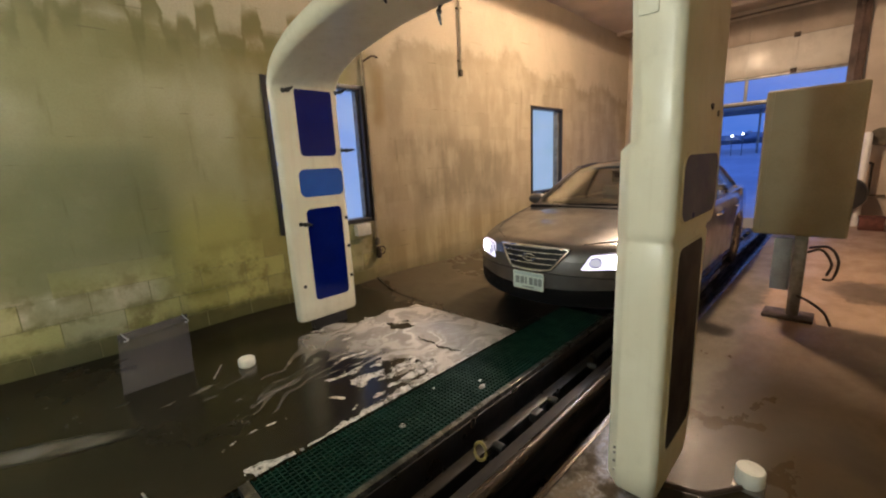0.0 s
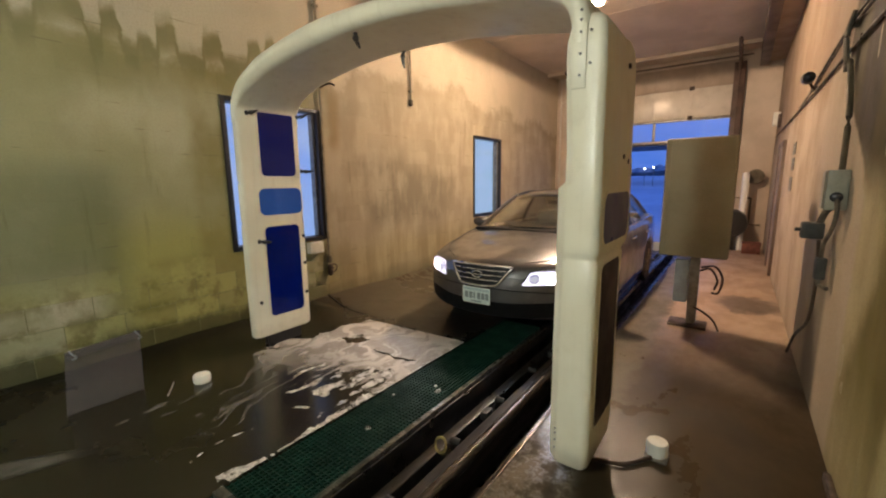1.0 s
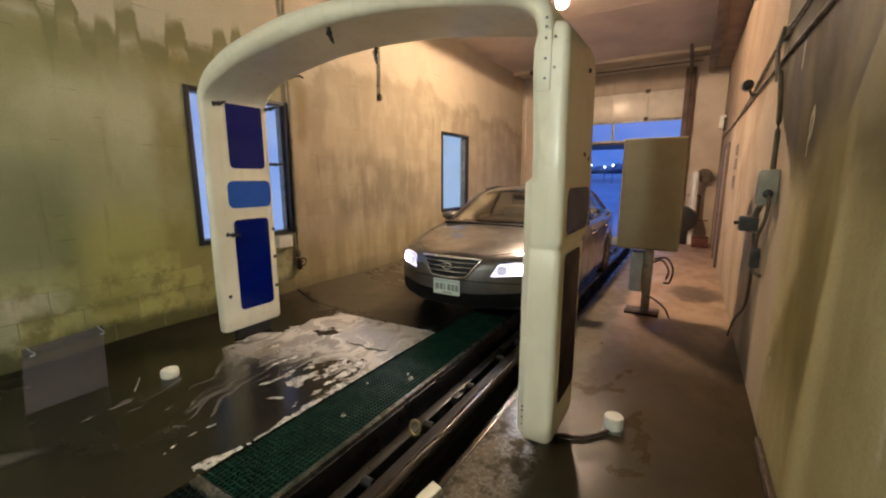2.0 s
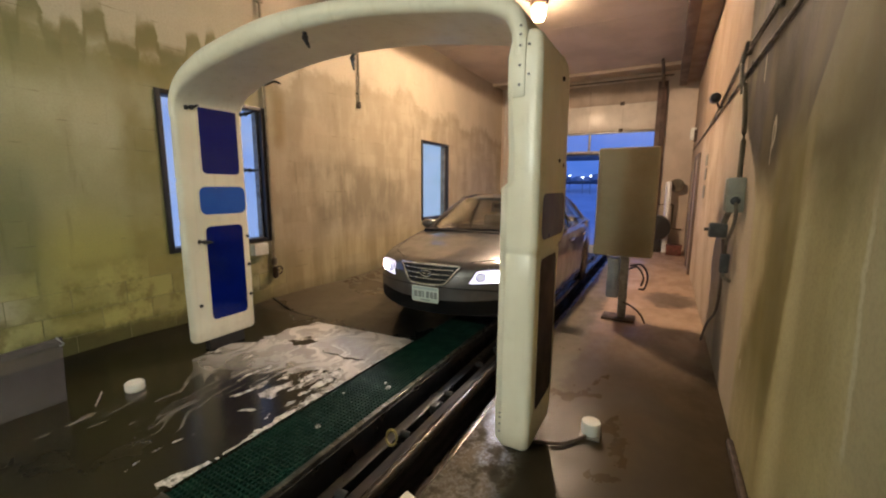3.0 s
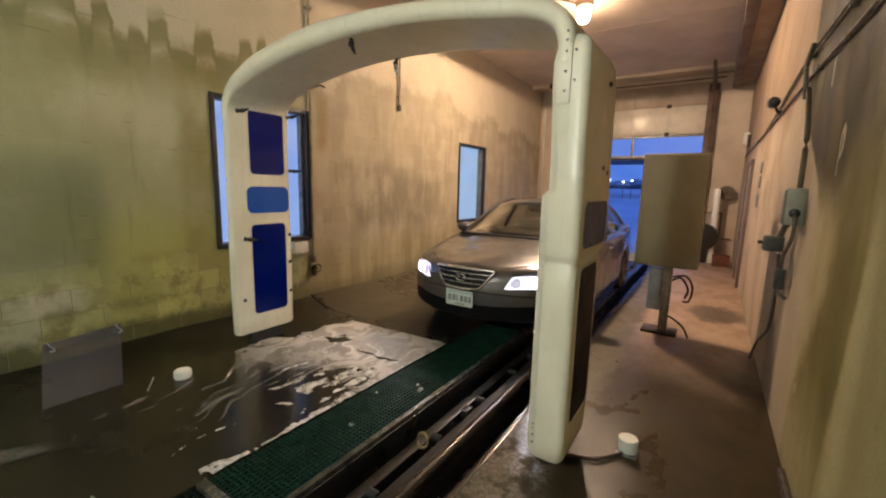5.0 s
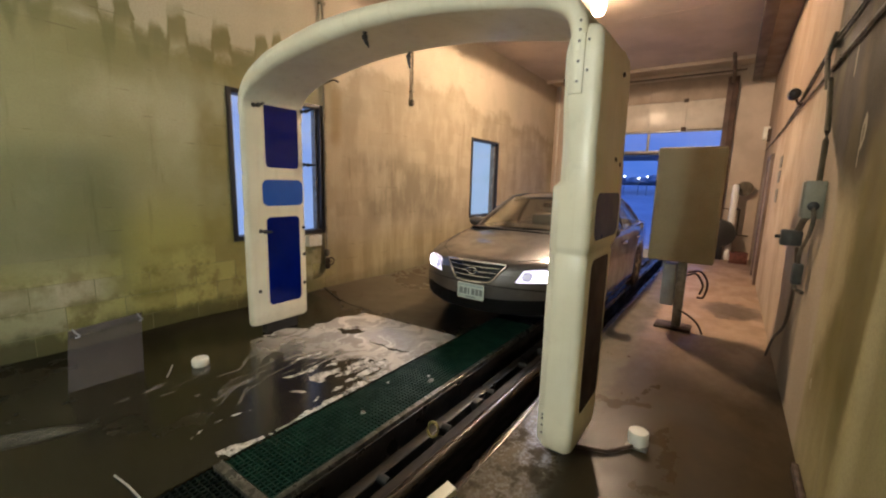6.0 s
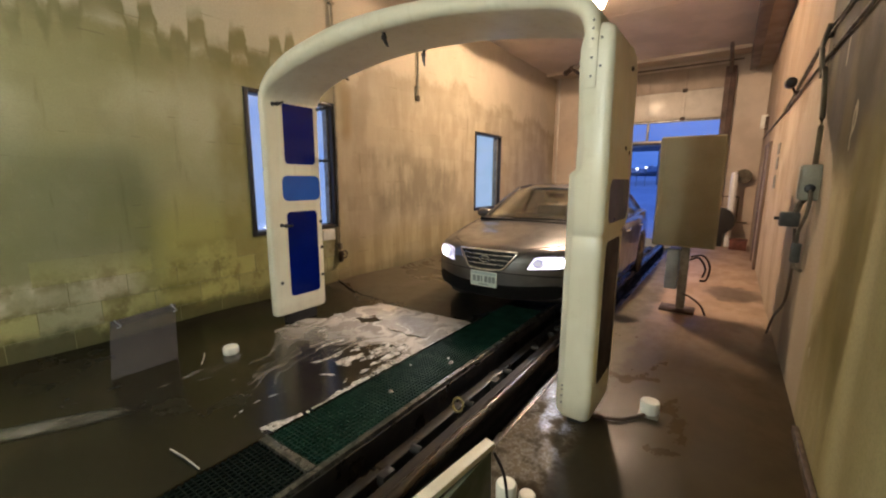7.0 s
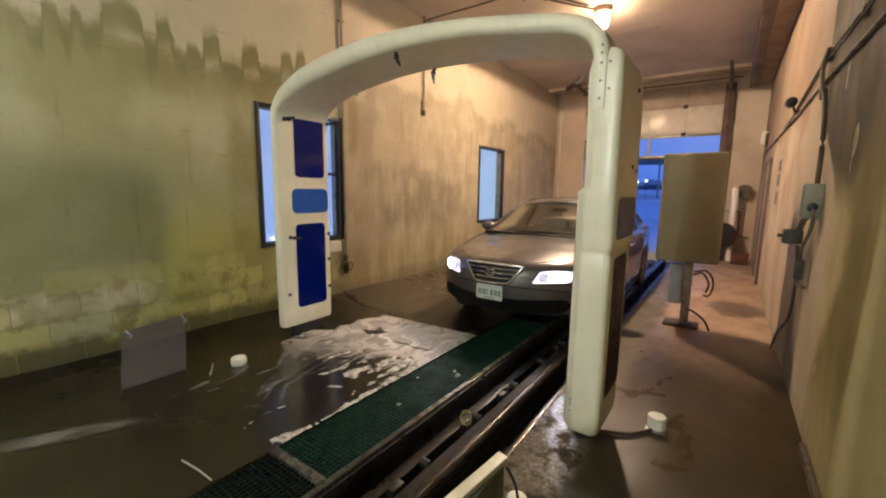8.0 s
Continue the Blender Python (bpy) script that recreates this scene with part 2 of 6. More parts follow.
    return n.done(c, n.step(cloud, 0.35, 0.65, 0.60, 0.82), 0.0, Specular_IOR_Level=0.25)


# grime on the plaster against the place along the wall, low down and above head height
GRIME_LOW = ((-1.7, (0.220, 0.196, 0.098)), (-1.0, (0.232, 0.205, 0.098)), (-0.86, (0.290, 0.255, 0.127)), (-0.70, (0.348, 0.305, 0.154)), (-0.50, (0.313, 0.271, 0.133)), (-0.36, (0.290, 0.251, 0.119)),
             (-0.16, (0.418, 0.366, 0.189)), (0.1, (0.348, 0.293, 0.136)), (0.45, (0.394, 0.328, 0.170)), (0.62, (0.429, 0.356, 0.196)), (0.9, (0.441, 0.366, 0.212)))
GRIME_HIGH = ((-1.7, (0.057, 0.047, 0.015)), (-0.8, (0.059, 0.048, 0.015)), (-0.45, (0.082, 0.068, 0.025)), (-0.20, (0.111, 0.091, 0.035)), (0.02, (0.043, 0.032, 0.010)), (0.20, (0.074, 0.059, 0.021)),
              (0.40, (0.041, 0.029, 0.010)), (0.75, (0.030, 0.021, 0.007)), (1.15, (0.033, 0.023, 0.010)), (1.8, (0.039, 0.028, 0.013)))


def plaster_paint(name):
    """Plaster: tall bands of olive grime by the gantry, a brown run, flaked sheets of paint; drier, pinker paint beyond."""
    n = Nodes(name)
    p = n.where()
    x, z = n.axis(p, 0), n.axis(p, 2)
    wob = n.noise(n.scaled(p, (0.6, 0.6, 0.9)), 1.0, 3, 0.5)
    cloud, mid, grain = n.noise(p, 1.3, 4, 0.6), n.noise(p, 7.0, 4, 0.65), n.noise(p, 60, 4, 0.7)
    streak = n.noise(n.scaled(p, (3.4, 3.4, 0.45)), 1.0, 3, 0.5)
    runs = n.noise(n.scaled(p, (2.4, 2.4, 0.8)), 1.0, 4, 0.6)

    def sway(v, f, k):
        return n.math("ADD", v, n.math("MULTIPLY", n.math("SUBTRACT", f, 0.5), k))

    xw, xm, zm = sway(sway(x, wob, 0.30), mid, 0.04), sway(x, mid, 0.06), sway(z, mid, 0.10)
    # drier paint past an edge that leans away above the switch box
    rim = n.step(z, 1.45, 2.35, 0.86, 1.84)
    near = n.step(n.math("SUBTRACT", sway(x, mid, 0.16), rim), 0.05, -0.05)
    dry = n.mix(n.step(cloud, 0.38, 0.62), (0.47, 0.375, 0.275), (0.40, 0.315, 0.23))
    dry = n.mix(n.math("MULTIPLY", n.step(n.math("ADD", n.math("MULTIPLY", runs, 0.6), n.math("MULTIPLY", cloud, 0.4)), 0.48, 0.60), 0.5), dry, (0.30, 0.23, 0.155))
    dry = n.mix(n.math("MULTIPLY", n.step(streak, 0.46, 0.72), 0.25), dry, (0.27, 0.21, 0.14))
    dry = n.mix(n.math("MULTIPLY", n.step(sway(x, runs, 1.2), 3.2, 1.5), 0.7), dry, (0.40, 0.325, 0.225))
    # the cabinet's cast shadow, painted as a dark band under the photo eye
    shadow_band = n.math("MULTIPLY", n.math("MULTIPLY", n.step(xm, 1.40, 1.56), n.step(xm, 2.25, 1.95)), n.step(z, 1.28, 1.10))
    dry = n.mix(n.math("MULTIPLY", shadow_band, 0.8), dry, (0.150, 0.125, 0.092))
    # drier paint gets darker towards the top of the wall
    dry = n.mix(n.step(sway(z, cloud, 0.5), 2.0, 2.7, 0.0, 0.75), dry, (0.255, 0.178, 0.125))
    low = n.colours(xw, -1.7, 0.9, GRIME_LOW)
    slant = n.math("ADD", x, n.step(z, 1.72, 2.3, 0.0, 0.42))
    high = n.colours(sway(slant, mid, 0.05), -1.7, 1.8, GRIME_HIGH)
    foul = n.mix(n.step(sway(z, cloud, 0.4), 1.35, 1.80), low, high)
    wedge = n.math("MULTIPLY", n.step(n.math("ADD", xm, n.math("MULTIPLY", n.math("SUBTRACT", z, 1.79), 0.77)), 0.01, -0.03), n.math("MULTIPLY", n.step(x, -0.75, -0.35), n.math("MULTIPLY", n.step(z, 2.45, 2.15), n.step(z, 1.70, 1.82))))
    foul = n.mix(n.math("MULTIPLY", wedge, 0.75), foul, (0.200, 0.172, 0.088))
    # the brown run
    to_right = n.math("SUBTRACT", x, n.math("SUBTRACT", -0.09, n.math("MULTIPLY", n.math("SUBTRACT", z, 1.2), 0.15)))
    to_left = n.math("SUBTRACT", n.math("ADD", 0.45, n.math("MULTIPLY", n.math("MAXIMUM", n.math("SUBTRACT", 1.18, z), 0.0), 0.55)), x)
    run = n.math("MULTIPLY", n.step(sway(to_right, mid, 0.05), -0.035, 0.04), n.step(sway(to_left, mid, 0.12), -0.05, 0.16))
    run = n.math("MULTIPLY", run, n.step(z, 1.95, 1.70))
    foul = n.mix(n.math("MULTIPLY", run, n.step(z, 0.25, 0.75, 0.2, 0.92)), foul, n.mix(n.step(streak, 0.38, 0.62), (0.185, 0.148, 0.046), (0.140, 0.110, 0.033)))
    foul = n.mix(n.math("MULTIPLY", n.step(streak, 0.46, 0.70), n.step(z, 2.0, 1.4, 0.30, 0.20)), foul, (0.135, 0.108, 0.042))
    foul = n.mix(n.math("MULTIPLY", n.step(streak, 0.46, 0.34), n.step(z, 2.0, 1.4, 0.05, 0.30)), foul, (0.40, 0.35, 0.215))
    foul = n.mix(n.math("MULTIPLY", n.step(n.math("ADD", n.math("MULTIPLY", cloud, 0.55), n.math("MULTIPLY", mid, 0.45)), 0.44, 0.62), n.step(z, 2.0, 1.4, 0.45, 0.22)), foul, n.mix(0.5, foul, (0.085, 0.068, 0.025)))
    foul = n.mix(n.math("MULTIPLY", n.step(runs, 0.50, 0.62), n.step(z, 2.0, 1.4, 0.35, 0.18)), foul, (0.130, 0.105, 0.040))
    # a sheet of loosened paint with a pale edge
    edge = n.math("ADD", xm, n.step(z, 0.85, 1.45, 0.80, 0.75))
    sheet_on = n.math("MULTIPLY", n.step(edge, 0.01, -0.01), n.step(zm, 0.80, 0.86))
    foul = n.mix(n.math("MULTIPLY", sheet_on, 0.5), foul, (0.27, 0.245, 0.155))
    foul = n.mix(n.math("MULTIPLY", n.math("MULTIPLY", n.step(n.math("ABSOLUTE", edge), 0.022, 0.006), n.step(zm, 0.80, 0.86)), n.step(z, 1.6, 1.4, 0.0, 0.7)), foul, (0.42, 0.385, 0.27))
    c = n.mix(near, dry, foul)
    # small chips: x, z, half width, half height
    for cx, cz, w, hgt in ((0.565, 1.85, 0.045, 0.085), (0.60, 1.74, 0.014, 0.05), (0.80, 0.62, 0.035, 0.09), (0.72, 0.50, 0.03, 0.035), (1.05, 2.30, 0.02, 0.09)):
        d = n.spot(xm, zm, cx, cz, w, hgt, 0.2)
        hole = n.spot(xm, zm, cx + 0.005, cz - 0.01, w * 0.5, hgt * 0.55, 0.2)
        c = n.mix(n.math("MULTIPLY", n.math("SUBTRACT", d, n.math("MULTIPLY", hole, 0.6)), 0.65), c, (0.44, 0.38, 0.26))
    c = n.mix(n.step(grain, 0.42, 0.64, 0.0, 0.16), c, (0.10, 0.085, 0.05))
    c = n.mix(n.math("MULTIPLY", n.step(n.math("ADD", z, n.math("MULTIPLY", cloud, 0.4)), 0.40, 0.15, 0.0, 0.5), n.step(x, 1.6, 0.6, 0.3, 1.0)), c, (0.15, 0.120, 0.060))
    n.bump(n.math("ADD", n.math("MULTIPLY", grain, 0.4), n.math("MULTIPLY", mid, 0.6)), 0.22, 0.008)
    return n.done(c, n.step(cloud, 0.35, 0.65, 0.62, 0.85), 0.0, Specular_IOR_Level=0.12)


M_WALL_L = block_paint("stained_block_paint")
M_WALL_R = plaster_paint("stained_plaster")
M_WALL_F = surface("far_wall_paint", (0.56, 0.45, 0.355), (0.46, 0.365, 0.285), 1.4, (0.45, 0.65), bump=0.1)
M_MORTAR = surface("mossy_mortar", (0.235, 0.22, 0.105), (0.15, 0.14, 0.062), 6, (0.7, 0.9), bump=0.3)
M_STICK = surface("pale_stick", (0.42, 0.39, 0.34), (0.30, 0.28, 0.24), 20, (0.4, 0.6))
M_CEIL = surface("ceiling_paint", (0.70, 0.59, 0.485), (0.60, 0.505, 0.415), 1.2, (0.5, 0.7), bump=0.05)


def soap_foam(name):
    """Broken white foam: bubbly, thin in places."""
    n = Nodes(name)
    p = n.where()
    patch, bubble, fine = n.noise(p, 14, 4, 0.65), n.noise(p, 55, 3, 0.6), n.noise(p, 180, 2, 0.6)
    c = n.mix(n.step(patch, 0.38, 0.62), (0.52, 0.48, 0.43), (0.70, 0.67, 0.63))
    c = n.mix(n.step(bubble, 0.55, 0.70, 0.0, 0.4), c, (0.36, 0.33, 0.29))
    a = n.math("MULTIPLY", n.step(n.math("ADD", n.math("MULTIPLY", patch, 0.6), n.math("MULTIPLY", bubble, 0.4)), 0.38, 0.58, 0.22, 0.95), 1.0)
    n.bump(n.math("ADD", n.math("MULTIPLY", bubble, 0.6), n.math("MULTIPLY", fine, 0.4)), 0.5, 0.006)
    return n.done(c, n.step(patch, 0.35, 0.65, 0.25, 0.5), 0.0, Alpha=a)


def wet_floor(name, a, b, c, puddle, dry, dry_from, dry_to, plinth=None, shine=0.5, flecks=0.4):
    """Concrete, soaked and glossy near the gantry, drying further along the bay; plinth: a paler strip beside the pit."""
    n = Nodes(name)
    p = n.where()
    big, mid, fine = n.noise(p, 0.9, 5, 0.6), n.noise(p, 5.5, 5, 0.65), n.noise(p, 120, 3, 0.7)
    grit = n.noise(p, 34, 4, 0.7)
    away = n.step(n.math("ADD", n.axis(p, 0), n.math("MULTIPLY", n.math("SUBTRACT", big, 0.5), 1.6)), dry_from, dry_to)
    col = n.mix(n.step(big, 0.38, 0.62), a, b)
    col = n.mix(away, col, dry)
    r = n.step(n.math("ADD", n.math("MULTIPLY", big, 0.75), n.math("MULTIPLY", mid, 0.25)), 0.32, 0.68, puddle, puddle + 0.24)
    r = n.math("ADD", r, n.math("MULTIPLY", away, 0.16))
    gloss = shine
    if plinth:
        strip = n.step(n.math("ADD", n.axis(p, 1), n.math("MULTIPLY", n.math("SUBTRACT", mid, 0.5), 0.25)), 0.50, 0.62)
        col = n.mix(strip, col, plinth)
        soak = n.math("MULTIPLY", n.step(n.math("ADD", n.axis(p, 1), n.math("MULTIPLY", n.math("SUBTRACT", mid, 0.5), 0.3)), 0.12, 0.36), n.step(n.math("ADD", n.axis(p, 0), n.math("MULTIPLY", big, 0.8)), 0.75, 0.25))
        col = n.mix(n.math("MULTIPLY", soak, 0.75), col, (0.030, 0.023, 0.014))
        r = n.math("ADD", r, n.math("MULTIPLY", soak, 0.08))
        wetter = n.math("MULTIPLY", strip, n.step(n.axis(p, 0), 0.9, 0.1))
        col = n.mix(wetter, col, n.mix(n.step(mid, 0.36, 0.64), (0.15, 0.122, 0.088), (0.060, 0.047, 0.033)))
        r = n.math("ADD", n.math("MULTIPLY", r, n.math("SUBTRACT", 1.0, wetter)), n.math("MULTIPLY", wetter, n.step(n.math("ADD", n.math("MULTIPLY", mid, 0.6), n.math("MULTIPLY", grit, 0.4)), 0.42, 0.60, 0.16, 0.62)))
        slime = n.math("MULTIPLY", n.step(n.math("ADD", n.axis(p, 0), n.math("MULTIPLY", n.math("SUBTRACT", big, 0.5), 2.4)), 0.45, -0.75), n.math("SUBTRACT", 1.0, strip))
        col = n.mix(n.math("MULTIPLY", slime, n.step(mid, 0.36, 0.62, 0.85, 0.5)), col, (0.024, 0.019, 0.008))
        wornin = n.noise(n.scaled(p, (1.6, 2.6, 1.0)), 1.0, 5, 0.65)
        col = n.mix(n.step(wornin, 0.42, 0.68, 0.0, 0.5), col, n.mix(0.5, col, (0.030, 0.020, 0.009)))
        col = n.mix(n.step(wornin, 0.46, 0.30, 0.0, 0.16), col, (0.135, 0.088, 0.042))
        r = n.math("ADD", r, n.step(wornin, 0.36, 0.62, -0.06, 0.12))
        puddle_mark = n.spot(n.math("ADD", n.axis(p, 0), n.math("MULTIPLY", n.math("SUBTRACT", mid, 0.5), 0.8)), n.axis(p, 1), 4.15, -0.22, 0.42, 0.34, 0.6)
        col = n.mix(n.math("MULTIPLY", puddle_mark, 0.8), col, (0.085, 0.062, 0.045))
        gloss = n.math("ADD", shine, n.math("MULTIPLY", wetter, n.step(mid, 0.55, 0.42, -0.3, 0.3)))
    else:
        # shade under and ahead of the car, painted into the floor colour
        car_shade = n.spot(n.math("ADD", n.axis(p, 0), n.math("MULTIPLY", n.math("SUBTRACT", mid, 0.5), 0.3)), n.axis(p, 1), 2.3, 2.35, 1.35, 0.62, 0.5)
        col = n.mix(n.math("MULTIPLY", car_shade, 1.0), col, (0.009, 0.008, 0.0065))
    col = n.mix(n.step(mid, 0.50, 0.70, 0.0, flecks), col, c)
    col = n.mix(n.step(grit, 0.50, 0.68, 0.0, 0.5 * flecks), col, c)
    col = n.mix(n.step(fine, 0.45, 0.65, 0.0, 0.25), col, c)
    relief = n.math("ADD", n.math("MULTIPLY", mid, 0.5), n.math("ADD", n.math("MULTIPLY", grit, 0.2), n.math("MULTIPLY", fine, 0.2)))
    if plinth:
        relief = n.math("MULTIPLY", relief, n.math("ADD", 1.0, n.math("MULTIPLY", wetter, 3.0)))
    n.bump(relief, 0.16, 0.01)
    return n.done(col, r, 0.0, Specular_IOR_Level=gloss)


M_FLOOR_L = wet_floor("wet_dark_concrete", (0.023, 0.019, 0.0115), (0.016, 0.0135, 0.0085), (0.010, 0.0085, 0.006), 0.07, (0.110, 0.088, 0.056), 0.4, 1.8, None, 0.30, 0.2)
M_FLOOR_R = wet_floor("damp_brown_concrete", (0.062, 0.039, 0.016), (0.042, 0.027, 0.011), (0.025, 0.017, 0.011), 0.24, (0.43, 0.30, 0.205), 1.3, 3.4, (0.17, 0.14, 0.10), 0.27, 0.06)
M_PIT = surface("oily_pit_concrete", (0.013, 0.010, 0.007), (0.007, 0.006, 0.005), 5, (0.25, 0.6), bump=0.35)
M_RAIL = surface("worn_rail_steel", (0.046, 0.033, 0.022), (0.018, 0.013, 0.009), 7, (0.20, 0.42), 0.5, 0.25, 60, (0.4, 3, 3))
M_RAIL_DARK = surface("greasy_rail_steel", (0.024, 0.017, 0.011), (0.009, 0.007, 0.005), 5, (0.35, 0.7), 0.2, 0.35, 50, (0.5, 3, 3))
M_SOFFIT = surface("brown_soffit_paint", (0.15, 0.105, 0.08), (0.11, 0.078, 0.06), 2, (0.5, 0.7))
M_TRIM_PALE = surface("pale_ceiling_trim", (0.74, 0.62, 0.50), (0.62, 0.52, 0.42), 2, (0.5, 0.7))
M_SOFFIT_PALE = surface("pale_brown_soffit", (0.36, 0.26, 0.18), (0.29, 0.21, 0.145), 2, (0.5, 0.7))
M_TRACK = surface("rusty_door_track", (0.105, 0.058, 0.042), (0.065, 0.038, 0.028), 5, (0.5, 0.75), 0.1, 0.15)
# darker copy of the door skin: the top section's shade painted in
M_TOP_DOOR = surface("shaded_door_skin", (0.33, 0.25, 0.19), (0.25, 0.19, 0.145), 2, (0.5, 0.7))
M_EDGE = surface("scuffed_edge_steel", (0.15, 0.14, 0.115), (0.04, 0.037, 0.03), 9, (0.22, 0.45), 0.5, 0.25)
M_GRATE = surface("green_fibreglass", (0.003, 0.0270, 0.0165), (0.0020, 0.0175, 0.0108), 8, (0.45, 0.65), 0.0, 0.25, Specular_IOR_Level=0.2)
# darker copy of the green fibreglass: wet, with the near grating's shade painted in
M_GRATE_DARK = surface("shaded_wet_fibreglass", (0.0013, 0.0062, 0.0040), (0.0009, 0.0040, 0.0026), 8, (0.45, 0.65), 0.0, 0.25, Specular_IOR_Level=0.2)
M_FOAM = soap_foam("soap_foam")


def gelcoat(name):
    """Cream gelcoat with yellowed runs, smudges and specks of dirt."""
    n = Nodes(name)
    p = n.where()
    big, smudge, grain = n.noise(p, 2.2, 4, 0.6), n.noise(p, 9.0, 4, 0.65), n.noise(p, 70, 3, 0.6)
    drip = n.noise(n.scaled(p, (14.0, 14.0, 0.7)), 1.0, 3, 0.6)
    speck = n.noise(p, 130, 1, 0.3)
    c = n.mix(n.step(big, 0.38, 0.62), (0.81, 0.775, 0.63), (0.76, 0.715, 0.565))
    c = n.mix(n.math("MULTIPLY", n.step(drip, 0.52, 0.72), 0.20), c, (0.50, 0.43, 0.27))
    c = n.mix(n.math("MULTIPLY", n.step(smudge, 0.56, 0.74), 0.16), c, (0.42, 0.36, 0.23))
    c = n.mix(n.math("MULTIPLY", n.step(speck, 0.76, 0.81), 0.15), c, (0.16, 0.13, 0.09))
    c = n.mix(n.step(n.math("ADD", n.axis(p, 2), n.math("MULTIPLY", smudge, 0.3)), 0.42, 0.22, 0.0, 0.35), c, (0.34, 0.29, 0.19))
    n.bump(n.math("ADD", n.math("MULTIPLY", smudge, 0.5), n.math("MULTIPLY", grain, 0.5)), 0.05, 0.004)
    return n.done(c, n.step(smudge, 0.35, 0.65, 0.32, 0.42))


M_SHELL = gelcoat("gelcoat_shell")
M_BLUE = surface("dark_blue_panel", (0.0015, 0.008, 0.135), (0.001, 0.006, 0.105), 2.0, (0.04, 0.10), 0.0, 0.02, Specular_IOR_Level=0.3)
M_BLUE_LIT = surface("mid_blue_panel", (0.018, 0.085, 0.42), (0.02, 0.10, 0.46), 3.0, (0.08, 0.2), 0.0, 0.02)
M_SMOKE = surface("smoked_panel", (0.014, 0.012, 0.026), (0.009, 0.008, 0.018), 3.0, (0.30, 0.45), 0.0, 0.03, Specular_IOR_Level=0.06)
M_SIGN = surface("smoked_sign", (0.055, 0.070, 0.25), (0.042, 0.055, 0.20), 3.0, (0.25, 0.4), 0.0, 0.03, Specular_IOR_Level=0.1)
M_BLACK = surface("black_plastic", (0.014, 0.013, 0.013), (0.022, 0.020, 0.019), 20, (0.3, 0.5), 0.0, 0.1)
M_FRAME = surface("black_window_frame", (0.016, 0.015, 0.017), (0.026, 0.024, 0.024), 8, (0.3, 0.5), 0.0, 0.08)
M_WHITE = surface("white_plastic", (0.78, 0.76, 0.68), (0.66, 0.63, 0.54), 9, (0.3, 0.5), 0.0, 0.08)
M_POST = surface("white_post_paint", (0.86, 0.84, 0.84), (0.76, 0.74, 0.74), 9, (0.3, 0.5), 0.0, 0.08)
M_BOARD = surface("white_painted_board", (0.72, 0.66, 0.54), (0.62, 0.55, 0.43), 9, (0.4, 0.6), 0.0, 0.15)
M_CABINET = surface("beige_enamel", (0.33, 0.27, 0.165), (0.28, 0.225, 0.13), 2.0, (0.55, 0.7), 0.0, 0.04, Specular_IOR_Level=0.25)
M_MOUNT = surface("brown_lamp_mount", (0.42, 0.29, 0.20), (0.34, 0.23, 0.16), 6, (0.5, 0.7))
M_GREY = surface("grey_enamel", (0.34, 0.36, 0.38), (0.27, 0.28, 0.30), 5, (0.35, 0.55), 0.2, 0.06)
M_BOX = surface("grimy_box_paint", (0.175, 0.165, 0.125), (0.125, 0.115, 0.085), 7, (0.5, 0.7), 0.0, 0.1)
M_SWITCH = surface("pale_switch_paint", (0.25, 0.238, 0.18), (0.20, 0.188, 0.14), 7, (0.4, 0.6), 0.0, 0.06)
M_EYE = surface("grimy_dark_plastic", (0.050, 0.048, 0.040), (0.034, 0.032, 0.027), 12, (0.5, 0.7), 0.0, 0.1)
M_RISER = surface("overpainted_riser", (0.10, 0.08, 0.05), (0.07, 0.055, 0.034), 9, (0.6, 0.8), 0.0, 0.12, Specular_IOR_Level=0.2)
M_STEEL = surface("dull_galvanised", (0.30, 0.28, 0.25), (0.20, 0.18, 0.16), 12, (0.35, 0.55), 0.6, 0.1)
M_DARK_STEEL = surface("rusty_dark_steel", (0.075, 0.045, 0.03), (0.045, 0.03, 0.022), 9, (0.5, 0.75), 0.3, 0.2)
M_CONDUIT = surface("painted_conduit", (0.15, 0.125, 0.09), (0.095, 0.078, 0.056), 9, (0.55, 0.8), 0.0, 0.15, Specular_IOR_Level=0.25)
M_PIPE = surface("wall_coloured_pipe", (0.30, 0.25, 0.17), (0.20, 0.165, 0.11), 9, (0.5, 0.7), 0.0, 0.1)
M_CABLE = surface("brown_cable", (0.08, 0.05, 0.03), (0.05, 0.035, 0.022), 20, (0.45, 0.6), 0.0, 0.1)
M_YELLOW = surface("yellowed_hose", (0.24, 0.185, 0.055), (0.15, 0.115, 0.04), 20, (0.4, 0.6))
M_GREEN_GREY = surface("algae_grey_plate", (0.11, 0.125, 0.09), (0.08, 0.095, 0.065), 8, (0.3, 0.5))
M_RED = surface("red_lens", (0.30, 0.02, 0.02), (0.24, 0.015, 0.015), 20, (0.1, 0.2))
M_RUST = surface("rust_red_box", (0.16, 0.05, 0.035), (0.10, 0.035, 0.025), 9, (0.6, 0.8), 0.0, 0.2)
M_DOOR = surface("white_door_skin", (0.56, 0.50, 0.43), (0.44, 0.385, 0.325), 2.5, (0.35, 0.5), 0.1, 0.08)
M_PAINT = surface("pewter_car_paint", (0.150, 0.145, 0.145), (0.12, 0.116, 0.117), 5, (0.30, 0.42), 0.80, 0.02, 200, Coat_Weight=1.0, Coat_Roughness=0.015)
M_TRIM = surface("black_trim", (0.008, 0.008, 0.009), (0.013, 0.012, 0.012), 20, (0.4, 0.6), 0.0, 0.1, Specular_IOR_Level=0.25)
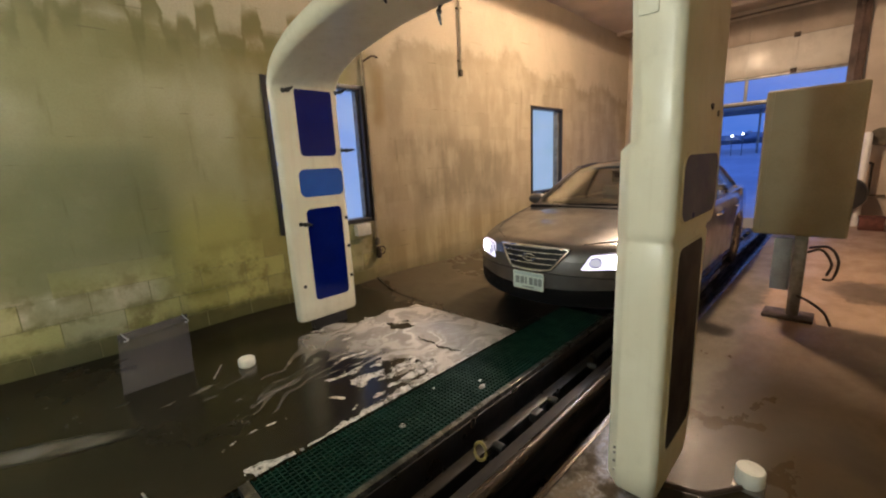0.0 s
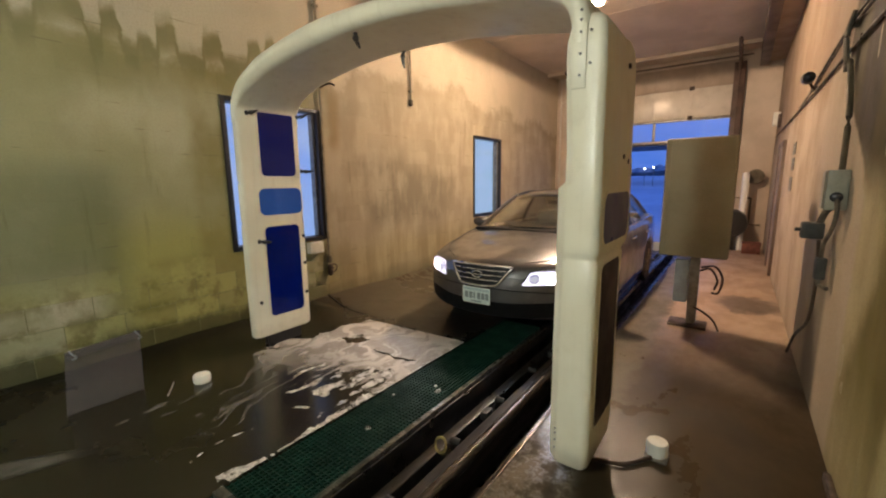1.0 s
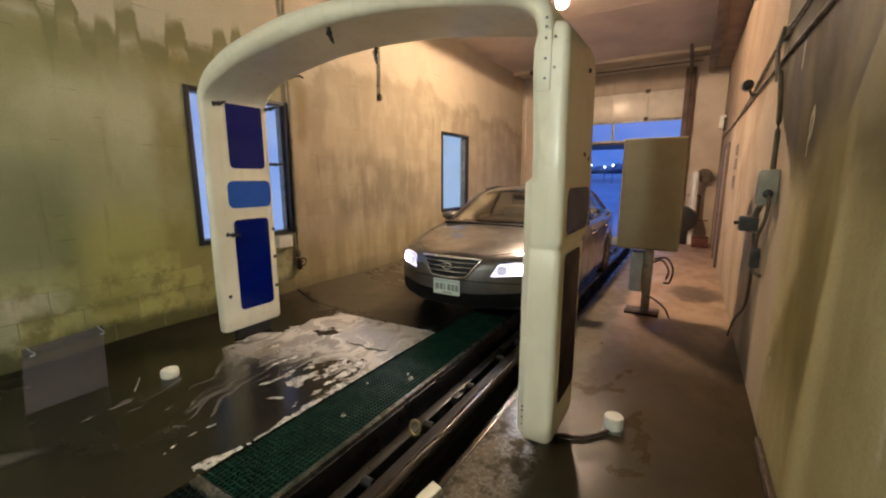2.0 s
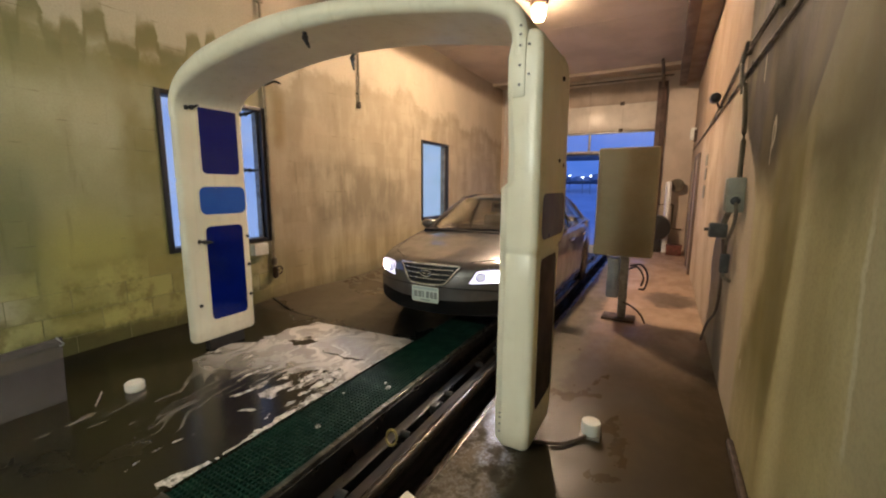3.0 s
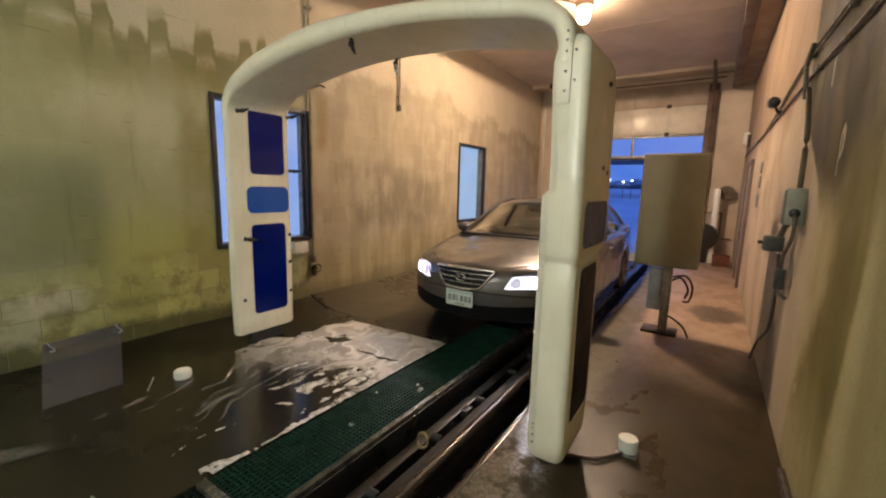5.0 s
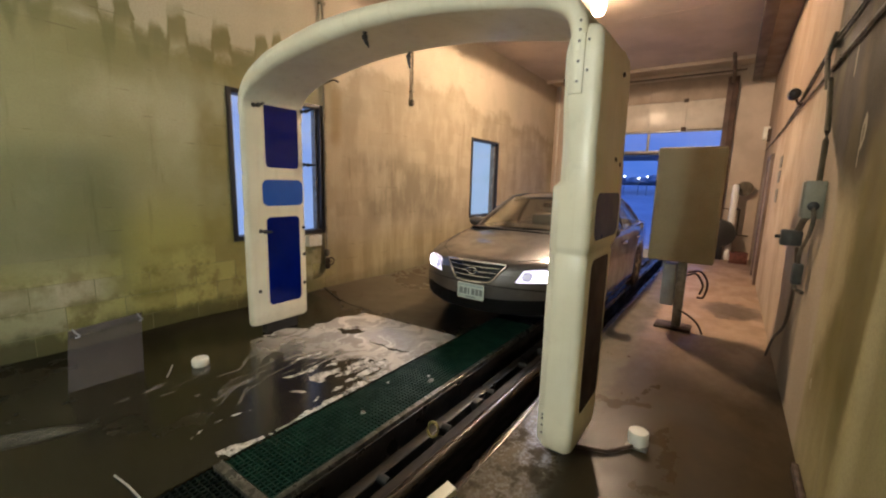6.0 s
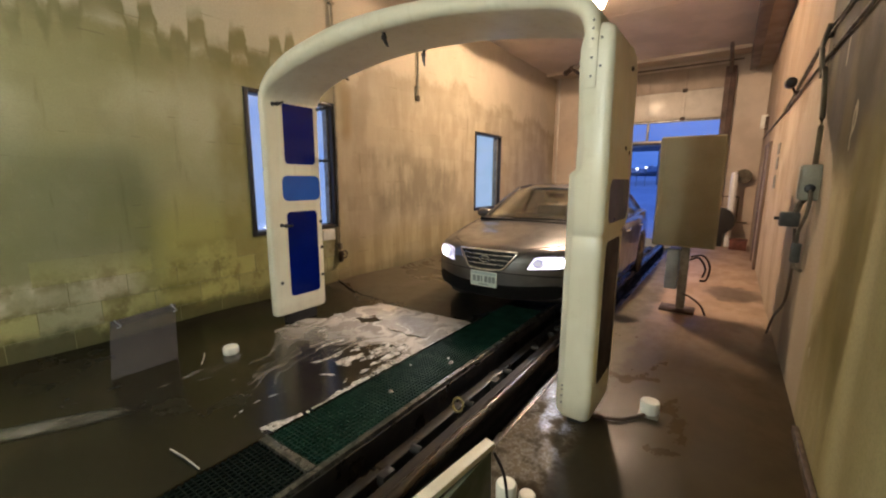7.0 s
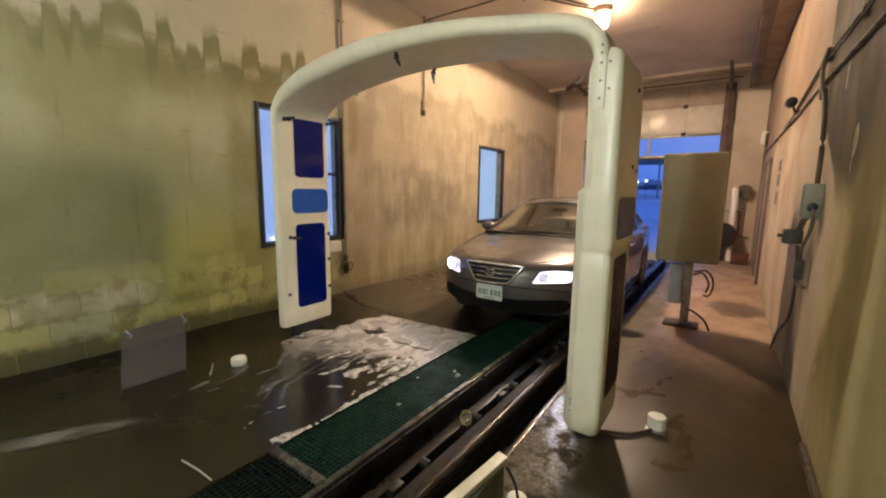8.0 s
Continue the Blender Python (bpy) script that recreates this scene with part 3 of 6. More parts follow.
# black valance plastic with the shade low on the bumper painted in
M_VALANCE = surface("shaded_valance", (0.004, 0.004, 0.0045), (0.006, 0.006, 0.006), 20, (0.6, 0.8), 0.0, 0.1, Specular_IOR_Level=0.08)
M_CHROME = surface("chrome", (0.72, 0.72, 0.72), (0.60, 0.60, 0.60), 30, (0.08, 0.2), 1.0, 0.02)
M_TYRE = surface("tyre_rubber", (0.018, 0.017, 0.016), (0.028, 0.026, 0.024), 30, (0.55, 0.8), 0.0, 0.2)
M_SEAT = surface("grey_upholstery", (0.42, 0.38, 0.31), (0.33, 0.30, 0.24), 30, (0.7, 0.9), 0.0, 0.2)
M_PLATE = surface("plate_face", (0.56, 0.65, 0.60), (0.48, 0.57, 0.53), 12, (0.3, 0.4), 0.0, 0.02)
M_PLATE_INK = surface("plate_ink", (0.16, 0.19, 0.19), (0.22, 0.25, 0.25), 20, (0.4, 0.5))
M_PLATE_BAND = surface("plate_band", (0.32, 0.42, 0.43), (0.38, 0.47, 0.47), 20, (0.4, 0.5))
M_AMBER = surface("amber_lens", (0.60, 0.20, 0.08), (0.55, 0.16, 0.06), 20, (0.1, 0.2))
M_ACRYLIC = surface("scratched_acrylic", (0.21, 0.185, 0.19), (0.14, 0.122, 0.128), 2.5, (0.3, 0.5), 0.0, 0.05, Alpha=0.40)
M_LAMP = glow("hot_lamp_glass", (1.0, 0.72, 0.45), 125.0)
M_PALE_GLOW = glow("pale_lamp_glass", (0.98, 0.95, 0.74), 12.0)
M_BEAM = glow("headlight_glow", (0.92, 0.90, 1.0), 16.0)
M_REFLECT = glow("lit_reflector", (0.74, 0.70, 0.88), 1.5)
M_SIDE_LAMP = glow("side_lamp_glow", (0.62, 0.62, 0.80), 0.55)
M_DIST = glow("far_lamp_glow", (0.75, 0.85, 1.0), 6.0)
M_SNOW = surface("dusk_snow_lot", (0.55, 0.58, 0.62), (0.42, 0.44, 0.48), 0.08, (0.5, 0.8), bump=0.1, fine=2)
M_TREES = surface("winter_trees", (0.34, 0.34, 0.36), (0.24, 0.24, 0.26), 0.5, (0.8, 0.9), fine=6)
M_CANOPY = surface("dark_canopy", (0.16, 0.17, 0.18), (0.11, 0.12, 0.13), 1, (0.5, 0.7))


def pane_glass(name, clear, tintc=(1, 1, 1), rough=0.06):
    n = Nodes(name)
    t = n.t
    a, g, m = t.nodes.new("ShaderNodeBsdfTransparent"), t.nodes.new("ShaderNodeBsdfGlossy"), t.nodes.new("ShaderNodeMixShader")
    a.inputs[0].default_value = (*tintc, 1)
    g.inputs["Roughness"].default_value = rough
    m.inputs[0].default_value = 1.0 - clear
    t.links.new(a.outputs[0], m.inputs[1])
    t.links.new(g.outputs[0], m.inputs[2])
    t.links.new(m.outputs[0], t.nodes["Material Output"].inputs[0])
    return n.m


def soap_skin(name):
    """Marbled soapy water: pale clots and clear gaps drawn out along the flow."""
    n = Nodes(name)
    p = n.where()
    warp = n.noise(p, 2.2, 3, 0.5)
    q = n.t.nodes.new("ShaderNodeVectorMath")
    q.operation = "SCALE"
    n.t.links.new(p, q.inputs[0])
    n.t.links.new(n.step(warp, 0.3, 0.7, 0.94, 1.06), q.inputs["Scale"])
    v = n.scaled(q.outputs[0], (1.2, 3.2, 1.0))
    marble, veins, fine = n.noise(v, 1.9, 3, 0.5), n.noise(v, 7.0, 3, 0.5), n.noise(p, 140, 3, 0.7)
    mixed = n.math("ADD", n.math("MULTIPLY", marble, 0.88), n.math("MULTIPLY", veins, 0.12))
    c = n.mix(n.step(mixed, 0.30, 0.68), (0.47, 0.42, 0.365), (0.58, 0.53, 0.475))
    c = n.mix(n.step(fine, 0.42, 0.62, 0.0, 0.25), c, (0.72, 0.68, 0.63))
    away = n.step(n.axis(p, 0), -0.1, 0.75)
    a = n.math("ADD", n.step(mixed, 0.32, 0.64, 0.40, 0.74), n.math("MULTIPLY", away, 0.38))
    n.bump(n.math("ADD", n.math("MULTIPLY", veins, 0.6), n.math("MULTIPLY", fine, 0.4)), 0.2, 0.004)
    return n.done(c, n.step(mixed, 0.34, 0.66, 0.14, 0.36), 0.0, Alpha=n.math("MULTIPLY", n.math("MULTIPLY", n.math("MINIMUM", a, 1.0), n.step(n.axis(p, 0), -1.75, -1.35, 0.42, 1.0)), n.step(n.axis(p, 0), -0.55, 0.30, 0.40, 1.0)))


M_FILM = soap_skin("soapy_film")
def pale_smear(name):
    """A faint drawn-out smear that thins away to nothing at its rim."""
    n = Nodes(name)
    p = n.where()
    dx, dy = n.math("SUBTRACT", n.axis(p, 0), -2.02), n.math("SUBTRACT", n.axis(p, 1), 3.28)
    u = n.math("SUBTRACT", n.math("MULTIPLY", dx, 0.88), n.math("MULTIPLY", dy, 0.47))
    v = n.math("ADD", n.math("MULTIPLY", dx, 0.47), n.math("MULTIPLY", dy, 0.88))
    ru, rv = n.math("MULTIPLY", u, 2.1), n.math("MULTIPLY", v, 11.0)
    d = n.math("ADD", n.math("MULTIPLY", ru, ru), n.math("MULTIPLY", rv, rv))
    cloud = n.noise(n.scaled(p, (3.0, 8.0, 1.0)), 1.0, 4, 0.6)
    a = n.math("MULTIPLY", n.step(d, 1.1, 0.0), n.step(cloud, 0.30, 0.65, 0.06, 0.28))
    return n.done((0.62, 0.60, 0.58), 0.3, 0.0, Alpha=a)


M_SMEAR = pale_smear("faint_smear")
M_GLASS = pane_glass("window_glass", 0.95)
M_CARGLASS = pane_glass("car_glass", 0.80, (0.88, 0.90, 0.86), 0.06)


def dusk_backdrop(name):
    n = Nodes(name)
    p = n.where()
    c = n.mix(n.step(n.axis(p, 2), 0.8, 2.5), (0.28, 0.43, 0.84), (0.19, 0.34, 0.80))
    c = n.mix(n.step(n.axis(p, 0), 2.0, 5.0), c, (0.31, 0.47, 0.68))
    c = n.mix(n.step(n.noise(p, 1.3, 3), 0.35, 0.65, 0.0, 0.45), c, (0.40, 0.53, 0.80))
    return n.done((0.02, 0.02, 0.03), 0.9, 0.0, Emission_Color=c, Emission_Strength=1.0)


def far_sky(name):
    n = Nodes(name)
    p = n.where()
    c = n.mix(n.step(n.axis(p, 2), 2.0, 22.0), (0.045, 0.15, 0.60), (0.11, 0.22, 0.72))
    c = n.mix(n.step(n.noise(n.scaled(p, (1, 0.03, 0.12)), 1.0, 3), 0.35, 0.65, 0.0, 0.4), c, (0.16, 0.26, 0.72))
    return n.done((0.02, 0.02, 0.03), 0.9, 0.0, Emission_Color=c, Emission_Strength=1.0)


M_FAR_SKY = far_sky("far_dusk_sky")
M_BACKDROP = dusk_backdrop("dusk_through_frosting")

# ---- mesh helpers ----


def part(name, bm, material, parent=None, label="", sharp=38):
    """Links bm as one mesh object, under a thing or a part when given; coordinates are the world's."""
    me = bpy.data.meshes.new(name)
    bmesh.ops.recalc_face_normals(bm, faces=bm.faces)
    bm.to_mesh(me)
    bm.free()
    me.materials.append(material)
    me.shade_smooth()
    me.set_sharp_from_angle(angle=radians(sharp))
    ob = new(name, me)
    if parent is not None:
        ob.parent = parent
        if parent.parent is None:
            ob.matrix_parent_inverse = parent.matrix_basis.inverted()
    if label:
        ob["label"] = label
    return ob


def thing(name, at, label, category, group="", kind=""):
    ob = new(name)
    ob.empty_display_size = 0.1
    ob.matrix_basis = pose(*at)
    return tagged(ob, label, category, group, kind)


def box(x0, x1, y0, y1, z0, z1, bevel=0.0, bm=None, segments=2):
    own = bm or bmesh.new()
    tmp = bmesh.new() if bm else own
    r = bmesh.ops.create_cube(tmp, size=1)
    for v in r["verts"]:
        v.co = (x0 + (v.co.x + 0.5) * (x1 - x0), y0 + (v.co.y + 0.5) * (y1 - y0), z0 + (v.co.z + 0.5) * (z1 - z0))
    if bevel:
        bmesh.ops.bevel(tmp, geom=tmp.edges[:], offset=bevel, segments=segments, profile=0.5, affect="EDGES")
    if bm:
        merge(bm, tmp)
    return own


def merge(bm, other):
    me = bpy.data.meshes.new("tmp")
    other.to_mesh(me)
    other.free()
    bm.from_mesh(me)
    bpy.data.meshes.remove(me)


def rounded(u0, u1, v0, v1, r, n=5):
    """Outline of a rectangle with rounded corners."""
    out = []
    for cu, cv, a in ((u1 - r, v1 - r, 0), (u0 + r, v1 - r, 90), (u0 + r, v0 + r, 180), (u1 - r, v0 + r, 270)):
        for k in range(n + 1):
            t = radians(a + 90 * k / n)
            out.append((cu + r * math.cos(t), cv + r * math.sin(t)))
    return out


def prism(outline, axis, a, b, bevel=0.0, bm=None):
    """A plate: the outline, drawn in the other two axes in order, from a to b along axis."""
    own = bm or bmesh.new()
    tmp = bmesh.new() if bm else own

    def at(u, v, w):
        return {"x": (w, u, v), "y": (u, w, v), "z": (u, v, w)}[axis]

    lo = [tmp.verts.new(at(u, v, a)) for u, v in outline]
    hi = [tmp.verts.new(at(u, v, b)) for u, v in outline]
    tmp.faces.new(lo)
    tmp.faces.new(hi)
    for k in range(len(lo)):
        tmp.faces.new((lo[k - 1], lo[k], hi[k], hi[k - 1]))
    if bevel:
        rim = [e for e in tmp.edges if abs((e.verts[0].co - e.verts[1].co)["xyz".index(axis)]) < 1e-6]
        bmesh.ops.bevel(tmp, geom=rim, offset=bevel, segments=2, profile=0.5, affect="EDGES")
    if bm:
        merge(bm, tmp)
    return own


def tube(points, r, seg=8, bm=None, closed=False):
    """A round bar along points."""
    own = bm or bmesh.new()
    pts = [Vector(p) for p in points]
    rings = []
    n = len(pts)
    for k, p in enumerate(pts):
        a = pts[(k - 1) % n] if closed or k else p
        b = pts[(k + 1) % n] if closed or k < n - 1 else p
        d = (b - a).normalized()
        side = d.cross(Vector((0, 0, 1)) if abs(d.z) < 0.95 else Vector((1, 0, 0))).normalized()
        up = side.cross(d)
        rings.append([own.verts.new(p + r * (math.cos(2 * math.pi * j / seg) * side + math.sin(2 * math.pi * j / seg) * up)) for j in range(seg)])
    for k in range(n if closed else n - 1):
        a, b = rings[k], rings[(k + 1) % n]
        for j in range(seg):
            own.faces.new((a[j - 1], a[j], b[j], b[j - 1]))
    if not closed:
        own.faces.new(rings[0])
        own.faces.new(rings[-1][::-1])
    return own


def spline(points, steps=6):
    """Catmull-Rom through points."""
    p = [Vector(q) for q in points]
    p = [p[0] * 2 - p[1]] + p + [p[-1] * 2 - p[-2]]
    out = []
    for k in range(1, len(p) - 2):
        for j in range(steps):
            t = j / steps
            out.append(0.5 * (2 * p[k] + (p[k + 1] - p[k - 1]) * t + (2 * p[k - 1] - 5 * p[k] + 4 * p[k + 1] - p[k + 2]) * t * t + (3 * p[k] - p[k - 1] - 3 * p[k + 1] + p[k + 2]) * t ** 3))
    out.append(p[-2])
    return out


def turned(profile, at, axis="z", seg=20, bm=None):
    """A body of revolution: profile of (radius, height)."""
    own = bm or bmesh.new()
    rings = []
    for r, h in profile:
        ring = []
        for j in range(seg):
            a = 2 * math.pi * j / seg
            c, s = r * math.cos(a), r * math.sin(a)
            v = {"z": (c, s, h), "y": (c, h, s), "x": (h, c, s)}[axis]
            ring.append(own.verts.new(Vector(at) + Vector(v)))
        rings.append(ring)
    for a, b in zip(rings, rings[1:]):
        for j in range(seg):
            own.faces.new((a[j - 1], a[j], b[j], b[j - 1]))
    own.faces.new(rings[0])
    own.faces.new(rings[-1][::-1])
    return own


def loft(rings, closed=True, caps=True, bm=None):
    own = bm or bmesh.new()
    vs = [[own.verts.new(p) for p in ring] for ring in rings]
    n = len(vs[0])
    for a, b in zip(vs, vs[1:]):
        for j in range(0 if closed else 1, n):
            own.faces.new((a[j - 1], a[j], b[j], b[j - 1]))
    if caps:
        own.faces.new(vs[0])
        own.faces.new(vs[-1][::-1])
    return own


def ramp(x, keys):
    """Smooth reading between keys of (place, value)."""
    if x <= keys[0][0]:
        return keys[0][1]
    for (a, p), (b, q) in zip(keys, keys[1:]):
        if x <= b:
            t = (x - a) / (b - a)
            return p + (q - p) * (t * t * (3 - 2 * t) * 0.5 + t * 0.5)
    return keys[-1][1]

# ---- the bay: floor, pit, walls, ceiling ----


def structure(name, bm, material, label, category, sharp=38):
    return tagged(part(name, bm, material, None, label, sharp), "", category, "", "structure")


def left_floor():
    bm = bmesh.new()
    ys = [GRATE + 0.0, 2.4, 2.8, 3.2, 3.5, 3.7, 3.85, 3.98, 4.1, 4.2, 4.28, YL + 0.02]
    xs = [XN + 0.25 * k for k in range(58)] + [XF + 0.2]
    rows = []
    for x in xs:
        row = []
        for y in ys:
            t = min(1, max(0, (y - 3.75) / 0.6))
            row.append(bm.verts.new((x, y, 0.105 * t ** 1.6 + 0.012 * t * math.sin(3.1 * x + 5 * y))))
        rows.append(row)
    for a, b in zip(rows, rows[1:]):
        for j in range(1, len(ys)):
            bm.faces.new((a[j - 1], a[j], b[j], b[j - 1]))
    low = bmesh.ops.extrude_face_region(bm, geom=bm.faces[:])
    for v in low["geom"]:
        if isinstance(v, bmesh.types.BMVert):
            v.co.z = -0.35
    return bm


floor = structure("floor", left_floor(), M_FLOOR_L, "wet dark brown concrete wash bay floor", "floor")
structure("floor_walkway", box(XN, XF + 0.2, YR - 0.02, SLAB, -0.35, 0.0, 0.012), M_FLOOR_R, "damp brown concrete walkway beside the conveyor", "floor")
structure("floor_pit", box(XN, XF + 0.2, SLAB, GRATE, -0.40, -0.26), M_PIT, "oily dark conveyor pit bottom", "pit")
structure("ceiling", box(XN - 0.2, XF + 0.2, YR - 0.2, YL + 0.2, ZC, ZC + 0.15), M_CEIL, "beige painted ceiling stained by damp", "ceiling")
structure("wall_near", box(XN - 0.2, XN, YR - 0.2, YL + 0.2, -0.35, ZC), M_WALL_F, "plain painted wall behind the entrance", "wall")
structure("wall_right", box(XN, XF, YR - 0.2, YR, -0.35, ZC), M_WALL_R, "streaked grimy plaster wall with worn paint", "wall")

bm = bmesh.new()
rows = []
for y in [3.36 + 0.05 * k for k in range(20)] + [YL]:
    t = min(1, max(0, (y - 3.75) / 0.6))
    z = 0.105 * t ** 1.6 + 0.016
    x = 1.145 + 0.006 * math.sin(9 * y) + 0.10 * max(0, y - 3.7)
    rows.append([(x - 0.008, y, z - 0.02), (x - 0.008, y, z - 0.012 + 0.012 * t), (x + 0.008, y, z - 0.012 + 0.012 * t), (x + 0.008, y, z - 0.02)])
structure("floor_joint", loft(rows), M_PIT, "dark filled joint across the concrete floor", "floor joint")
structure("trim", box(5.49, 5.51, -0.118, YL, ZC - 0.005, ZC, 0.002), M_TRIM_PALE, "thin pale seam strip across the ceiling", "trim")

# windows along the left wall: x from, x to, z from, z to
W1 = (0.02, 0.02 + 3 * STRETCH, BASE + 4 * COURSE, BASE + 12 * COURSE)
W2 = (0.02 + 12 * STRETCH, 0.02 + 15 * STRETCH - 0.06, BASE + 4 * COURSE, BASE + 12 * COURSE)

bm = bmesh.new()
for x0, x1, z0, z1 in ((XN, W1[0], -0.35, ZC), (W1[0], W1[1], -0.35, W1[2]), (W1[0], W1[1], W1[3], ZC), (W1[1], W2[0], -0.35, ZC),
                       (W2[0], W2[1], -0.35, W2[2]), (W2[0], W2[1], W2[3], ZC), (W2[1], XF + 0.2, -0.35, ZC)):
    box(x0, x1, YL + 0.0045, YL + 0.2, z0, z1, 0, bm)
wall_left = structure("wall_left", bm, M_WALL_L, "painted concrete block wall with algae and grime", "wall")

# far wall with the overhead door's opening
DY0, DY1, DZ = 0.20, 3.50, 4.12
bm = bmesh.new()
for y0, y1, z0, z1 in ((YR - 0.2, DY0, -0.35, ZC), (DY1, YL, -0.35, ZC), (DY0, DY1, DZ, ZC)):
    box(XF, XF + 0.2, y0, y1, z0, z1, 0, bm)
structure("wall_far", bm, M_WALL_F, "beige painted wall around the exit door", "wall")
structure("soffit", box(2.2, XF - 0.25, -0.27, -0.12, 3.92, ZC, 0.006), M_SOFFIT, "brown boxed beam along the wall top", "soffit")
structure("soffit", box(2.2, XF - 0.25, YR, -0.273, 4.0, ZC, 0.004), M_SOFFIT_PALE, "paler boarding between beam and wall", "soffit")
structure("trim", box(8.60, 8.72, -0.118, YL, ZC - 0.07, ZC, 0.01), M_TRIM_PALE, "painted ceiling batten before the exit door", "trim")

# ---- windows ----


def window(name, w, label):
    x0, x1, z0, z1 = w
    f = 0.052
    win = thing(name, (x0, YL, z0), label, "window", "", "structure")
    bm = bmesh.new()
    for a, b, c, d in ((x0, x0 + f, z0, z1), (x1 - f, x1, z0, z1), (x0 + f, x1 - f, z0, z0 + f), (x0 + f, x1 - f, z1 - f, z1)):
        box(a, b, YL - 0.018, YL + 0.13, c, d, 0.005, bm)
    part("window_frame", bm, M_FRAME, win, "black metal frame")
    part("stop_bead", box(x1 - f - 0.03, x1 - f, YL + 0.045, YL + 0.125, z0 + f, z1 - f, 0.004), M_STEEL, win, "dull metal glazing bead")
    pane = part("pane", box(x0 + f, x1 - f, YL + 0.07, YL + 0.076, z0 + f, z1 - f), M_GLASS, win, "hazy window pane lit by dusk")
    pane.visible_shadow = False
    return win


window("window_1", W1, "black-framed window glowing with blue dusk light")
window("window_2", W2, "black-framed window glowing with blue dusk light")
for w in (W1, W2):
    structure("backdrop", box(w[0] - 0.5, w[1] + 0.5, YL + 0.205, YL + 0.225, w[2] - 0.3, w[3] + 0.3), M_BACKDROP, "pale blue dusk beyond the window", "sky")

# ---- outside the exit door ----
# the lot climbs gently away from the exit
fall = [(XF + 0.2, -0.03), (14, -0.03), (22, 0.10), (30, 0.45), (38, 0.95), (48, 1.55), (60, 2.0), (90, 2.25), (3000, 3.0)]
bm = bmesh.new()
loft([[(x, -1500, z), (x, -60, z), (x, 0, z), (x, 60, z), (x, 1500, z), (x, 1500, z - 0.3), (x, -1500, z - 0.3)] for x, z in fall], True, True, bm)
ground = structure("ground", bm, M_SNOW, "snowy lot in blue dusk light", "ground")
bm = bmesh.new()
rng = random.Random(4)
for k in range(420):
    x, y = 75 + rng.random() * 25, -70 + 170 * rng.random()
    h = 0.7 + 1.7 * rng.random() * (0.6 + 0.4 * math.sin(0.13 * y))
    w = 0.9 + 1.6 * rng.random()
    ring = []
    for j, (rr, hh) in enumerate(((0.10, 0.0), (0.5, 0.25), (1.0, 0.5), (0.7, 0.8), (0.05, 1.0))):
        ring.append([(x + rr * w * (0.8 + 0.4 * rng.random()) * math.cos(a), y + rr * w * (0.8 + 0.4 * rng.random()) * math.sin(a), 2.0 + h * hh) for a in (0, 1.05, 2.1, 3.14, 4.2, 5.24)])
    loft(ring, True, True, bm)
tagged(part("far_woods", bm, M_TREES), "dark band of bare trees behind the snowy lot", "trees", "", "stuff")

structure("backdrop", box(160, 160.5, -260, 300, -2, 130), M_FAR_SKY, "deep blue dusk sky beyond the lot", "sky")
canopy = thing("fuel_canopy", (42, 9, 1.1), "dark flat canopy on posts across the lot", "canopy")
part("roof", box(39, 45, 4.6, 13.0, 4.45, 4.70, 0.05), M_CANOPY, canopy)
for x in (40, 44):
    for y in (5.6, 12.0):
        part("post", box(x - 0.07, x + 0.07, y - 0.07, y + 0.07, 0.9, 4.45, 0.02), M_CANOPY, canopy)
for y, z in ((6.3, 2.62), (7.0, 2.50), (8.2, 2.66), (9.9, 2.55), (12.4, 2.6)):
    lot = thing("lot_lamp", (38, y, 0.95), "small bright lamp on a thin post in the lot", "lamp", "lamps across the lot")
    part("post", tube([(38, y, 0.9), (38, y, z - 0.06)], 0.025, 6), M_CANOPY, lot)
    part("lamp_head", turned([(0.03, -0.08), (0.08, -0.03), (0.08, 0.04), (0.03, 0.07)], (38, y, z)), M_DIST, lot, "bright white lamp head")

# ---- overhead exit door, raised ----
door = thing("door_1", (XF, DY0, 2.45), "sectional overhead door raised above the exit", "garage door", "", "structure")
CUTS = (2.45, 3.0, 3.66, 4.17)
for k in range(3):
    z0, SEC = CUTS[k], CUTS[k + 1] - CUTS[k]
    lean = 0.0
    sec_mat, lab = ((M_STEEL, "glazed door section with metal rails"), (M_DOOR, "white insulated door section"), (M_TOP_DOOR, "door section with its shade painted in brown"))[k]
    bm = bmesh.new()
    if k:
        box(XF - 0.06, XF - 0.006, DY0 - 0.02, DY1 + 0.02, z0 + 0.001, z0 + SEC - 0.001, 0.010, bm)
        for y in (DY0 + 0.9, DY0 + 1.7, DY0 + 2.5):
            box(XF - 0.085, XF - 0.06, y - 0.03, y + 0.03, z0 + 0.02, z0 + SEC - 0.02, 0.004, bm)
    else:
        for y0, y1, a, b in ((DY0 - 0.02, DY1 + 0.02, z0, z0 + 0.06), (DY0 - 0.02, DY1 + 0.02, z0 + SEC - 0.06, z0 + SEC - 0.001)):
            box(XF - 0.06, XF - 0.01, y0, y1, a, b, 0.008, bm)
        for y in (DY0 + 0.02, DY0 + 1.65, DY1 - 0.02):
            box(XF - 0.06, XF - 0.01, y - 0.03, y + 0.03, z0 + 0.06, z0 + SEC - 0.06, 0.006, bm)
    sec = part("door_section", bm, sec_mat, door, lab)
    if k == 0:
        g = part("pane", box(XF - 0.04, XF - 0.034, DY0 + 0.12, DY1 - 0.12, z0 + 0.06, z0 + SEC - 0.06), M_GLASS, sec, "clear pane")
        g.visible_shadow = False
